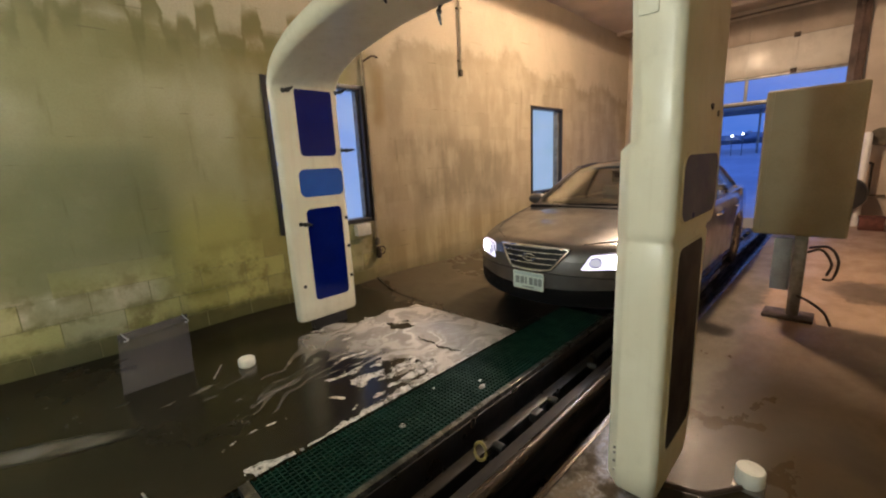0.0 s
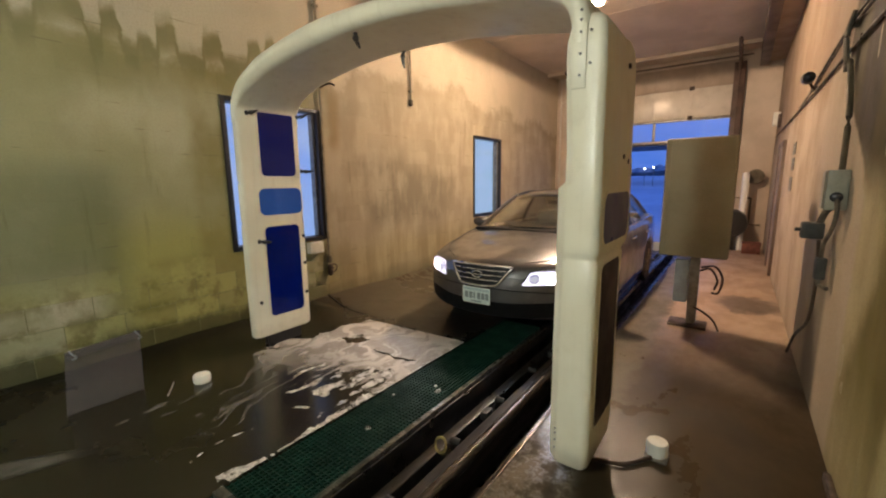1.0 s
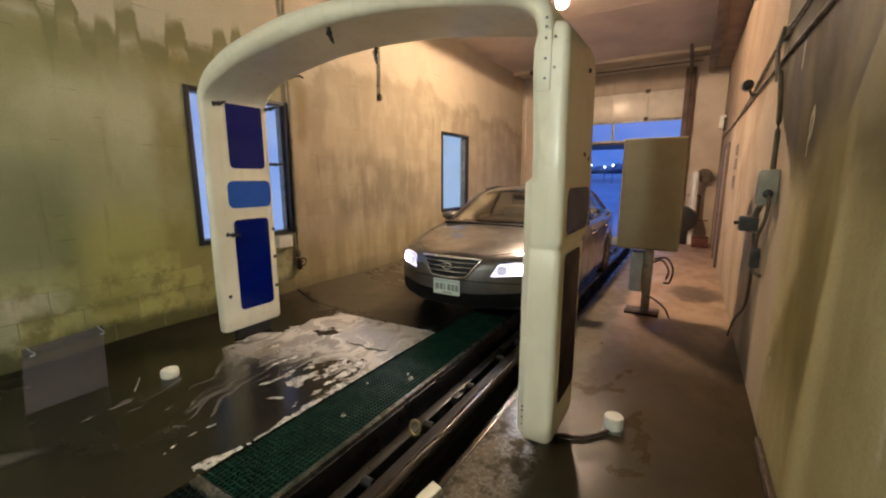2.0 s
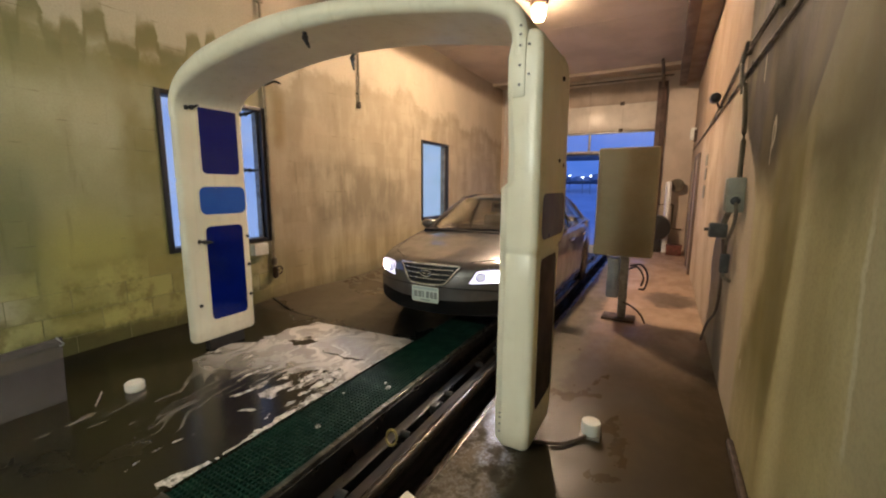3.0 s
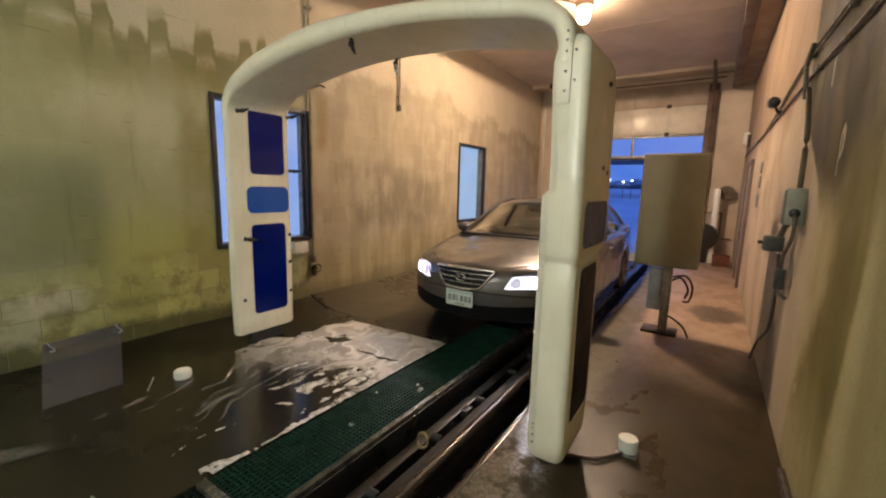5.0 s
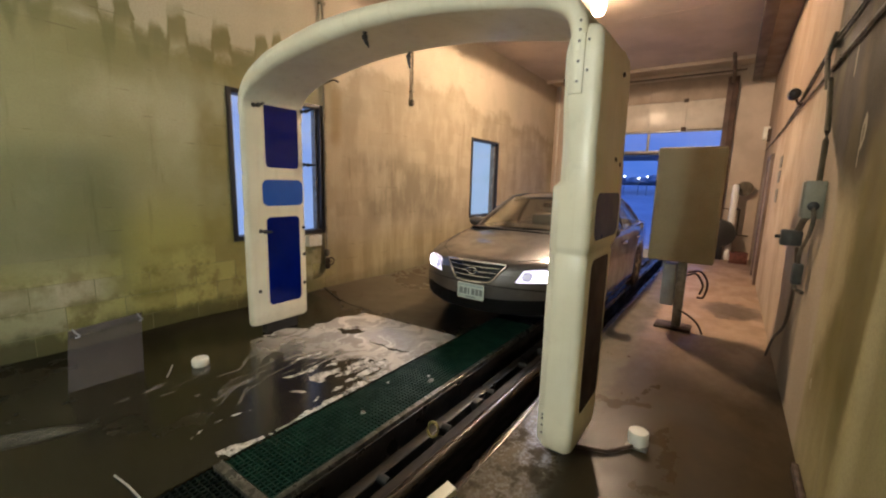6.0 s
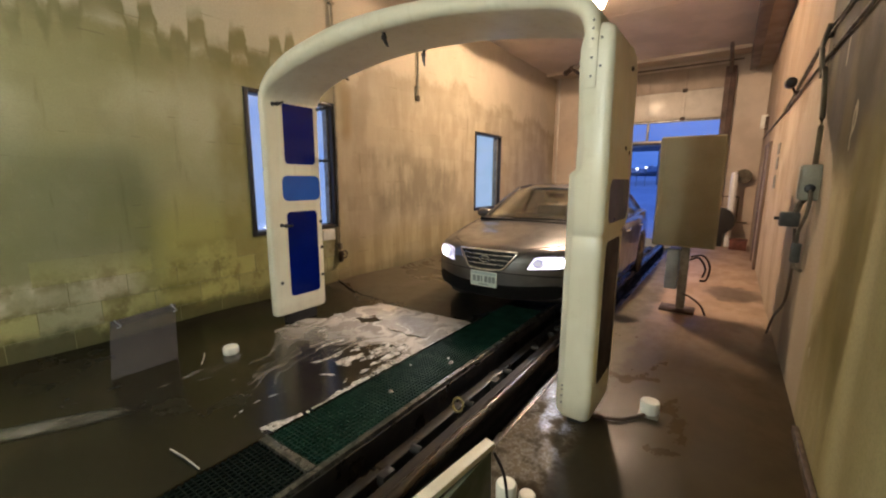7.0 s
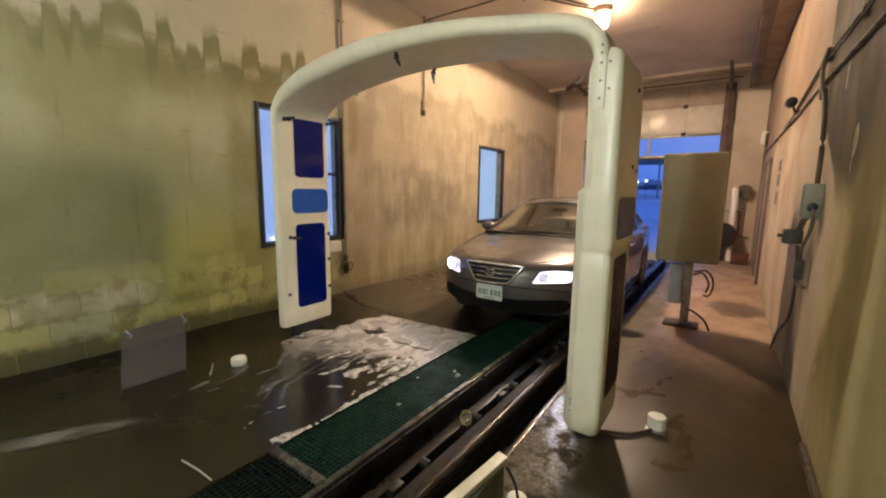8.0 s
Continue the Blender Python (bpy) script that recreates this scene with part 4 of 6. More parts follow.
part("bottom_seal", box(XF - 0.055, XF - 0.015, DY0 + 0.06, DY1 - 0.06, 2.41, 2.45, 0.01), M_BLACK, door, "black rubber seal")
for k, y in enumerate((DY0 + 0.02, DY1 - 0.10)):
    bm = bmesh.new()
    wide = 0.0 if k else 0.08
    box(XF - 0.13, XF, y - 0.03 - wide, y + 0.02 + wide, 0.0, 4.10, 0.008, bm)
    box(XF - 0.16, XF - 0.13, y - 0.02, y + 0.02, 0.0, 3.95, 0.004, bm)
    part("track", bm, M_DOOR if k else M_TRACK, door, "vertical door track")
    pts = [(XF - 0.07, y, 3.7)] + [(XF - 0.45 + 0.38 * math.cos(radians(a)), y, 3.75 + 0.42 * math.sin(radians(a))) for a in range(0, 91, 15)] + [(7.7, y, 4.17)]
    part("track", tube(pts, 0.035, 6), M_SOFFIT, door, "horizontal door track")
for y in (DY0 + 0.9, DY0 + 2.4):
    for z in (2.46, 3.0, 3.66):
        part("hinge", box(XF - 0.10, XF - 0.06, y - 0.05, y + 0.05, z - 0.04, z + 0.05, 0.008), M_DARK_STEEL, door, "dark steel hinge")
part("torsion_shaft", tube([(XF - 0.12, DY0 - 0.2, 4.22), (XF - 0.12, DY1 + 0.15, 4.22)], 0.018), M_SOFFIT, door, "dark steel shaft")

# ---- conveyor, grating and rails ----


def grating(x0, x1, y0, y1, label, bars, under):
    g = thing("floor_grating", (x0, y0, 0), label, "floor grating", "gratings over the drain")
    mesh_long = bpy.data.meshes.new("bearing_bar")
    b = box(0, x1 - x0, -0.004, 0.004, -0.030, 0.0)
    b.to_mesh(mesh_long)
    b.free()
    mesh_long.materials.append(bars)
    mesh_cross = bpy.data.meshes.new("cross_bar")
    b = box(-0.004, 0.004, 0, y1 - y0, -0.028, -0.001)
    b.to_mesh(mesh_cross)
    b.free()
    mesh_cross.materials.append(bars)
    inv = g.matrix_basis.inverted()
    pitch = 0.031
    for k in range(int((y1 - y0) / pitch) + 1):
        ob = new("bearing_bar", mesh_long)
        ob.parent, ob.matrix_parent_inverse = g, inv
        ob.matrix_basis = pose(x0, min(y1 - 0.004, y0 + 0.004 + k * pitch), -0.004)
    for k in range(int((x1 - x0) / pitch) + 1):
        ob = new("cross_bar", mesh_cross)
        ob.parent, ob.matrix_parent_inverse = g, inv
        ob.matrix_basis = pose(x0 + 0.004 + k * pitch, y0, -0.004)
    part("bed", box(x0, x1, y0, y1, -0.10, -0.018), under, g, "dark slimy channel below the grid")
    return g


M_GRATE_BED = surface("slimy_green_channel", (0.0026, 0.0270, 0.0166), (0.0018, 0.0170, 0.0103), 9, (0.55, 0.8), 0.0, 0.2)
# channel colours darkened to match, shade included
M_GRATE_BED_DARK = surface("shaded_slimy_channel", (0.001, 0.0045, 0.003), (0.0007, 0.003, 0.002), 9, (0.55, 0.8), 0.0, 0.2)
grating(-1.255, 1.95, 1.63, GRATE - 0.005, "green fibreglass floor grating, wet and soapy", M_GRATE, M_GRATE_BED)
grating(-3.4, -1.325, 1.63, GRATE - 0.005, "wet green fibreglass floor grating with its shade painted in", M_GRATE_DARK, M_GRATE_BED_DARK)
edge = thing("edge_angle", (0, 1.60, 0), "scuffed pale steel angle along the grating", "steel edge")
part("flange", box(XN, 6.5, 1.585, 1.622, -0.09, 0.006, 0.004), M_EDGE, edge)
part("web", box(XN, 6.5, 1.552, 1.563, -0.26, -0.004, 0.003), M_PIT, edge, "dark oily web")
# thin strip added to stand for the wet highlight on the slab's edge
slab_edge = thing("slab_edge_highlight", (0, SLAB, 0), "strip added for the wet highlight along the pit's concrete edge", "steel edge")
part("flange", box(XN, 8.6, SLAB - 0.030, SLAB + 0.006, -0.07, 0.0045, 0.003), M_RAIL, slab_edge)
cross = thing("cross_angle", (-1.29, 1.63, 0), "pale steel strip across the end of a grating", "steel edge")
part("flange", box(-1.318, -1.262, 1.63, GRATE, -0.09, 0.004, 0.004), M_EDGE, cross)

conveyor = thing("conveyor_track", (0, 1.25, -0.26), "greasy steel conveyor rails in the pit", "conveyor")
bm = bmesh.new()
box(XN, 8.6, 1.13, 1.27, -0.055, -0.02, 0.01, bm)
box(XN, 8.6, 1.14, 1.16, -0.26, -0.055, 0, bm)
box(XN, 8.6, 1.24, 1.26, -0.26, -0.055, 0, bm)
part("guide_rail", bm, M_RAIL_DARK, conveyor, "brown worn steel guide rail")
part("guide_lip", tube([(XN, 1.135, 0.012), (8.6, 1.135, 0.012)], 0.036, 12), M_RAIL, conveyor, "rounded rail lip polished by wheels")
bm = bmesh.new()
box(XN, 8.6, 1.40, 1.475, -0.13, -0.10, 0.008, bm)
box(XN, 8.6, 1.425, 1.45, -0.26, -0.13, 0, bm)
part("inner_rail", bm, M_PIT, conveyor, "dark oily inner rail")
part("outer_rail", box(XN, 8.6, 0.955, 1.0, -0.26, -0.12, 0.008), M_PIT, conveyor, "dark oily outer rail")
for k in range(18):
    x = -2.6 + 0.62 * k
    bm = tube([(x, 1.325, -0.10), (x, 1.395, -0.10)], 0.028, 10)
    part("roller", bm, M_PIT, conveyor, "small oily roller")
for k in range(9):
    x = -2.35 + 1.3 * k
    bm = box(x, x + 0.10, 1.34, 1.40, -0.15, -0.08, 0.012)
    part("pusher", bm, M_PIT, conveyor, "oily pusher dog")
# a loop of hose end on the rail, yellow inside
ringt = thing("hose_ring", (-0.32, 1.33, -0.02), "yellowed hose ring hanging on the rail", "hose")
part("ring", tube([(-0.32 + 0.012 * math.sin(a), 1.335 + 0.040 * math.cos(a), 0.005 + 0.045 * math.sin(a)) for a in [2 * math.pi * j / 14 for j in range(14)]], 0.009, 8, None, True), M_YELLOW, ringt)

# ---- soap on the floor ----


def sheet(x0, x1, y0, y1, step, height):
    """A skin over the floor; where height(x, y) falls below nought it sinks into the concrete."""
    nx, ny = int((x1 - x0) / step), int((y1 - y0) / step)
    vs, fs = [], []
    hs = {}
    for i in range(nx + 1):
        for j in range(ny + 1):
            x, y = x0 + (x1 - x0) * i / nx, y0 + (y1 - y0) * j / ny
            hs[i, j] = (x, y, max(-0.004, min(0.02, height(x, y))))
    used = {}
    for i in range(nx):
        for j in range(ny):
            q = ((i, j), (i + 1, j), (i + 1, j + 1), (i, j + 1))
            if max(hs[c][2] for c in q) > 0:
                for c in q:
                    if c not in used:
                        used[c] = len(vs)
                        vs.append(hs[c])
                fs.append([used[c] for c in q])
    me = bpy.data.meshes.new("skin")
    me.from_pydata(vs, [], fs)
    bm = bmesh.new()
    bm.from_mesh(me)
    bpy.data.meshes.remove(me)
    return bm


def fbm(x, y, s, k=4, seed=0.0):
    return noise.fractal(Vector((x * s, y * s, seed)), 0.9, 2.0, k)


def oval(x, y, cx, cy, w, h):
    return 1.0 - math.hypot((x - cx) / w, (y - cy) / h)


def film_height(x, y):
    wx, wy = x + 0.20 * fbm(x, y, 1.7, 3, 7), y + 0.13 * fbm(x, y, 1.7, 3, 3)
    top = ramp(x, [(-0.90, 3.42), (-0.55, 3.28), (-0.39, 3.34), (-0.25, 3.60), (0.15, 3.66), (0.36, 3.44), (0.74, 3.48), (1.05, 3.39)])
    edge = min(1.13 - 0.06 * (y - 2.1) - x + 0.012 * fbm(0, y, 4), top + 0.06 * fbm(x, 0, 5) - y)
    swirl = fbm(wx * 0.5 + 0.3 * wy, wy * 1.6 - 0.25 * wx, 2.1, 3, 1)
    left = ramp(y, [(2.15, -0.30), (2.32, 0.06), (2.75, 0.02), (2.95, -0.32), (3.2, -0.45), (3.45, -0.42)])
    body = (x - left) / 0.32 + 1.1 * swirl + 0.5 * fbm(wx, wy, 9, 3, 23)
    body -= 5.0 * max(0.0, oval(wx + 0.04 * fbm(x, y, 11, 2, 3), wy, 0.56 - 0.35 * (wy - 3.05), 3.05, 0.15, 0.38))
    if 2.15 < y < 2.78:
        body -= 1.9 * max(0.0, 1 - abs(x - 0.50 + 0.06 * math.sin(5 * (y - 2.2)) + 0.04 * fbm(x, y, 5)) / 0.03)
    hair = fbm(wx * 0.40 + 0.20 * wy, wy * 2.2 - 0.5 * wx, 2.0, 2, 31)
    patchy = fbm(x, y, 1.3, 2, 4) + 0.10
    lines = (0.036 * min(1.0, 3 * patchy) - abs(hair)) * 9 if patchy > 0 and x < 0.3 else -1
    lines = max(lines, (0.030 - abs(fbm(wx * 0.5 - 0.3 * wy, wy * 2.6 - 0.4 * wx, 2.6, 2, 47))) * 9) if x < 0.2 else lines
    flick = (0.024 - abs(y - 3.265 - 0.10 * (x + 1.27) - 0.05 * fbm(x, 0, 5, 2, 18))) * 40 - 1.6 * abs(fbm(x, y, 9, 2, 6)) - max(0, abs(x + 1.26) - 0.12) * 16
    lines -= max(0, (-1.15 - x) * 4) + max(0, (y - 3.30) * 6) + max(0, (2.62 - y) * 6)
    return 0.004 * min(1.0, 5 * edge, max(1.4 * body, 1.3 * lines, flick)) if edge > 0 else -0.004


# clots of foam: x, y, half length, half width
CLOTS = ((-0.24, 2.48, 0.13, 0.05), (0.07, 2.40, 0.19, 0.07), (-0.59, 2.43, 0.045, 0.035), (-0.08, 2.64, 0.15, 0.035), (-0.36, 2.68, 0.17, 0.032),
         (-0.43, 2.22, 0.10, 0.05), (0.05, 2.26, 0.22, 0.06), (0.36, 3.43, 0.22, 0.035), (0.12, 3.63, 0.22, 0.022), (0.16, 3.20, 0.26, 0.035), (-0.16, 2.86, 0.20, 0.022), (0.28, 2.55, 0.10, 0.04))


def foam_height(x, y):
    rough = fbm(x, y, 9, 3, 2)
    rag = fbm(x, 0.3, 2.6, 3, 5)
    rim = 0.9 - (y - GRATE) / (0.062 + 0.045 * max(-0.5, rag) + 0.015 * math.sin(2.3 * x + 1))
    rim += 0.6 * rough + 0.35 * fbm(x, y, 26, 2, 12) - (1.4 if -1.0 < x < -0.93 else 0.0) - max(0, (-1.12 - x) * 30) - max(0, (x - 0.7) * 4)
    blob = oval(x + 0.7 * (y - 2.12), y, -1.14, 2.11, 0.13, 0.085) - 0.15 + 0.6 * fbm(x, y, 9, 3, 9) + 0.5 * fbm(x, y, 24, 2, 5)
    wx, wy = x + 0.16 * fbm(x, y, 4.0, 3, 17), y + 0.10 * fbm(x, y, 4.0, 3, 13)
    clots = max(oval(wx, wy - 0.12 * (wx - c[0]), *c) for c in CLOTS) - 0.22 + 0.95 * fbm(wx * 0.45 + 0.2 * wy, wy * 2.0 - 0.5 * wx, 6, 4, 2) + 0.35 * fbm(x, y, 30, 2, 3)
    along = (x + 1.28) / 0.38
    dash = (0.009 - abs(y - 2.44 - 0.05 * math.sin(3.0 * along) - 0.015 * fbm(x, 0, 6, 2, 8))) * 50 - 1.1 * abs(fbm(x, 1.0, 9, 2, 6)) - max(0, abs(along - 0.5) - 0.5) * 20
    return 0.007 * max(-0.4, min(1.0, max(rim, blob, clots, 0.7 * dash)))


tagged(part("soap_film", sheet(-1.45, 1.14, GRATE + 0.004, 3.76, 0.009, film_height), M_FILM, None, "", 180), "thin pale film of soapy water on the floor", "soap film", "", "stuff")


def smear_height(x, y):
    u, v = (x + 2.02) * 0.88 - (y - 3.28) * 0.47, (x + 2.02) * 0.47 + (y - 3.28) * 0.88
    return 0.003 if math.hypot(u * 2.1, v * 11.0) < 1.15 else -0.004


tagged(part("pale_smear", sheet(-2.6, -1.5, 2.9, 3.75, 0.02, smear_height), M_SMEAR, None, "", 180), "faint pale smear on the floor", "soap film", "", "stuff")
tagged(part("soap_foam", sheet(-1.45, 1.12, GRATE + 0.002, 3.70, 0.009, foam_height), M_FOAM, None, "", 180), "white soap foam streaked along the wet floor", "foam", "", "stuff")

for k, (x, y, r) in enumerate(((-0.455, 1.83, 0.022), (0.19, 1.74, 0.026), (0.24, 1.80, 0.014), (-0.05, 1.98, 0.012))):
    bm = bmesh.new()
    bmesh.ops.create_icosphere(bm, subdivisions=2, radius=r)
    for v in bm.verts:
        f = 1 + 0.5 * fbm(v.co.x + k, v.co.y, 40, 2, v.co.z * 40)
        v.co = (x + v.co.x * f, y + v.co.y * f * 0.7, 0.004 + max(-0.3 * r, v.co.z * 0.55))
    tagged(part("foam_clot", bm, M_FOAM), "small clot of pale foam on the green grating", "foam", "foam clots on the grating")

# ---- wash gantry ----
GX0, GX1 = -0.21, 0.43
gantry = thing("wash_gantry", (0.1, 2.18, 0.0), "white moulded car wash gantry with blue panels", "wash gantry")


def leg_ring(z, x0, x1, y0, y1, r, n=5):
    return [(u, v, z) for u, v in rounded(x0, x1, y0, y1, r, n)]


def faceted_ring(z, x0, x1, y0, y1, r, n=5):
    """A rounded plan whose inner front corner is cut back to a flat facet."""
    out = [(u, v, z) for u, v in rounded(x0, x1, y0, y1, r, n)]
    k = n + 1
    f = ramp(z, [(1.86, 1.0), (2.02, 0.12)])
    cut = [(x0 + 0.052 * f * (1 - j / n) ** 1.3, y1 - (0.015 + 0.043 * f) * (j / n) ** 0.8, z) for j in range(k)]
    return out[:k] + cut + out[2 * k:]


# left leg: the inner face looks along -y
rings = []
for z, grow in ((0.115, -0.03), (0.12, -0.012), (0.14, 0.0), (0.6, 0.004), (1.2, 0.002), (1.225, -0.004), (1.245, -0.004), (1.262, 0.0), (1.585, 0.0), (1.60, -0.006), (1.612, -0.006), (1.63, 0.0), (2.32, -0.004)):
    rings.append(leg_ring(z, GX0 - grow, GX1 + grow, 3.627, 3.717 + grow, 0.042))
left_leg = part("leg", loft(rings), M_SHELL, gantry, "glossy white leg with blue panels")
# right leg: outer face looks along -y
rings = []
for z, grow, back in ((0.10, -0.045, 0.225), (0.106, -0.022, 0.245), (0.13, -0.006, 0.257), (0.22, 0.0, 0.26), (0.6, 0.0, 0.265), (1.06, 0.0, 0.285), (1.195, 0.0, 0.325), (1.21, -0.008, 0.335), (1.225, -0.008, 0.35), (1.24, 0.0, 0.375), (1.26, 0.002, 0.40), (1.555, 0.002, 0.43), (1.585, 0.001, 0.43),
                      (1.70, 0.0, 0.43), (1.715, -0.003, 0.43), (2.10, -0.005, 0.43), (2.20, -0.008, 0.43), (2.27, -0.014, 0.428), (2.30, -0.026, 0.42), (2.32, -0.048, 0.40), (2.328, -0.078, 0.37)):
    rings.append(faceted_ring(z, GX0 - min(0, grow), back + grow, 0.498 - grow, ramp(z, [(1.555, 0.712), (1.585, 0.678)]) + min(0, grow) * (z > 2.2), 0.036))
right_leg = part("leg", loft(rings), M_SHELL, gantry, "glossy white leg with smoked panels")

# the arch: a flat rounded beam swept from the right leg over to the left
pathyz = [(0.623, 2.06, 0.043), (0.623, 2.20, 0.043), (0.628, 2.30, 0.044), (0.655, 2.378, 0.046), (0.712, 2.432, 0.049), (0.80, 2.474, 0.052), (0.95, 2.512, 0.054), (1.5, 2.603, 0.058), (2.05, 2.645, 0.068),
          (2.58, 2.638, 0.080), (3.13, 2.566, 0.080), (3.36, 2.502, 0.075), (3.51, 2.440, 0.066), (3.60, 2.372, 0.055), (3.655, 2.290, 0.043), (3.668, 2.22, 0.038), (3.668, 2.14, 0.038)]
line = spline([(h, y, z) for y, z, h in pathyz], 5)
rings = []
for k, p in enumerate(line):
    d = line[min(k + 1, len(line) - 1)] - line[max(k - 1, 0)]
    d.x = 0
    d.normalize()
    nrm = Vector((0, -d.z, d.y))
    ring = []
    for u, v in rounded(GX0 + (0.004 if p.z < 2.2 and p.y < 1 else -0.004), GX1 + 0.005, -p.x, p.x, min(0.078, p.x - 0.004), 6):
        ring.append((u, p.y + nrm.y * v, p.z + nrm.z * v))
    rings.append(ring)
arch = part("arch_beam", loft(rings), M_SHELL, gantry, "curved white arch beam")


def panel(parent, x0, x1, z0, z1, y, inward, material, label, r=0.045):
    """A glossy panel in a shallow rebate with a moulded lip; inward is the way that it faces."""
    rim = bmesh.new()
    o, i = rounded(x0 - 0.012, x1 + 0.012, z0 - 0.012, z1 + 0.012, r + 0.01), rounded(x0, x1, z0, z1, r)
    rows = [[(u, y - inward * d, v) for u, v in q] for q, d in ((o, 0.002), (o, -0.004), (i, -0.003), (i, 0.006))]
    loft(rows, True, False, rim)
    p = part("panel", prism(i, "y", y - inward * 0.012, y + inward * 0.001), material, parent, label)
    part("lip", rim, M_SHELL, p)
    return p


panel(left_leg, -0.005, 0.36, 1.665, 2.265, 3.627, -1, M_BLUE, "dark blue glossy panel")
panel(left_leg, -0.05, 0.40, 1.295, 1.55, 3.627, -1, M_BLUE_LIT, "lighter blue sign panel", 0.06)
panel(left_leg, -0.02, 0.35, 0.295, 1.185, 3.627, -1, M_BLUE, "dark blue glossy panel")
panel(right_leg, -0.14, 0.37, 1.285, 1.53, 0.496, -1, M_SIGN, "smoked sign panel", 0.06)
panel(right_leg, -0.125, 0.225, 0.32, 1.185, 0.498, -1, M_SMOKE, "smoked grey panel")


def spray_nozzle(at, d, parent, label="black spray nozzle"):
    """A swivelling nozzle: base, ball and a tapered tip along d."""
    a, d = Vector(at), Vector(d).normalized()
    bm = tube([a, a + d * 0.014], 0.021, 10)
    tube([a + d * 0.014, a + d * 0.046], 0.013, 8, bm)
    tube([a + d * 0.044, a + d * 0.064], 0.021, 10, bm)
    side = d.cross(Vector((0.3, 0.2, 0.9))).normalized()
    tip, aim = a + d * 0.066, (d + 0.45 * side).normalized()
    tube([tip - aim * 0.01, tip + aim * 0.045], 0.013, 8, bm)
    tube([tip + aim * 0.04, tip + aim * 0.072], 0.008, 8, bm)
    return part("nozzle", bm, M_BLACK, parent, label)


for x, z, d in ((-0.105, 2.225, (0.5, -1, 0)), (0.405, 2.24, (0.9, -1, 0.2)), (0.415, 1.715, (1.0, -0.9, -0.1)), (-0.09, 1.055, (0.7, -1, -0.1))):
    spray_nozzle((x, 3.628, z), d, left_leg)
for x, z in ((-0.117, 0.46), (0.398, 1.058), (0.395, 0.772), (0.392, 0.462)):
    bm = turned([(0.017, -0.002), (0.017, 0.008), (0.010, 0.014)], (x, 3.627, z), "y", 10)
    for v in bm.verts:
        v.co.y = 2 * 3.627 - v.co.y
    part("plug", bm, M_BLACK, left_leg, "black nozzle plug")
spray_nozzle((-0.119, 2.149, 2.592), (-0.15, -0.2, -1), arch)
spray_nozzle((0.376, 2.154, 2.592), (-0.2, 0.1, -1), arch)
for x, z in ((0.30, 1.69), (0.226, 2.166), (0.20, 1.712)):
    bm = tube([(x, 0.52, z), (x, 0.494, z)], 0.013 if x != 0.16 else 0.006, 10)
    part("plug", bm, M_BLACK, right_leg, "black plug")
part("slot", prism([(0.235 + 0.075 * math.cos(a), 2.245 + 0.045 * math.sin(a)) for a in [2 * math.pi * j / 20 for j in range(20)]], "y", 0.5085, 0.58, 0.003), M_SHELL, right_leg, "oval hand slot moulded in the shell")
# bolts on the flange joining arch and right leg, and at its foot
bolts = [(0.615, z) for z in (2.325, 2.285, 2.235, 2.145, 2.055)] + [(0.570, 2.235), (0.570, 2.10)]
bolts += [(0.668, z) for z in (0.31, 0.285, 0.245, 0.20)]
for y, z in bolts:
    part("bolt", turned([(0.0062, 0.0), (0.0062, -0.004), (0.003, -0.007)], (GX0 + (0.004 if z < 2 else -0.001), y, z), "x", 8), M_STEEL, right_leg)
for y, z in ((0.80, 2.60), (0.95, 2.655), (1.08, 2.685)):
    part("bolt", turned([(0.006, 0.0), (0.006, -0.004), (0.003, -0.007)], (GX0 + 0.012, y, z - 0.03), "x", 8), M_STEEL, arch)
part("joint_flange", box(GX0 - 0.0015, GX0 + 0.02, 0.588, 0.652, 2.00, 2.27, 0.001), M_SHELL, right_leg)
part("hose", tube(spline([(0.30, 2.95, 2.662), (0.26, 2.75, 2.712), (0.31, 2.50, 2.738), (0.27, 2.25, 2.735), (0.33, 2.05, 2.728)], 5), 0.012, 6), M_BLACK, arch, "thin black hose")
# feet under the legs
for y in (3.655, 3.70):
    part("foot", box(-0.06, 0.30, y - 0.016, y + 0.016, 0.0, 0.125, 0.006), M_BLACK, left_leg, "black steel foot")
part("foot", box(-0.06, 0.26, 0.58, 0.67, 0.0, 0.115, 0.012), M_BLACK, right_leg, "black steel foot plate")

# ---- ceiling lamps ----


def ceiling_lamp(x, y):
    l = thing("ceiling_lamp", (x, y, ZC), "warm glowing jar lamp on the ceiling", "ceiling lamp", "ceiling lamps")
    part("mount", turned([(0.10, ZC - 0.085), (0.125, ZC - 0.075), (0.135, ZC)], (x, y, 0)), M_MOUNT, l, "grey cast mount")
    part("neck", turned([(0.07, ZC - 0.12), (0.09, ZC - 0.11), (0.09, ZC - 0.08)], (x, y, 0)), M_MOUNT, l)
    part("globe", turned([(0.04, ZC - 0.290), (0.066, ZC - 0.282), (0.084, ZC - 0.25), (0.098, ZC - 0.19), (0.100, ZC - 0.121)], (x, y, 0)), M_LAMP, l, "glowing glass jar")


ceiling_lamp(4.25, 1.85)

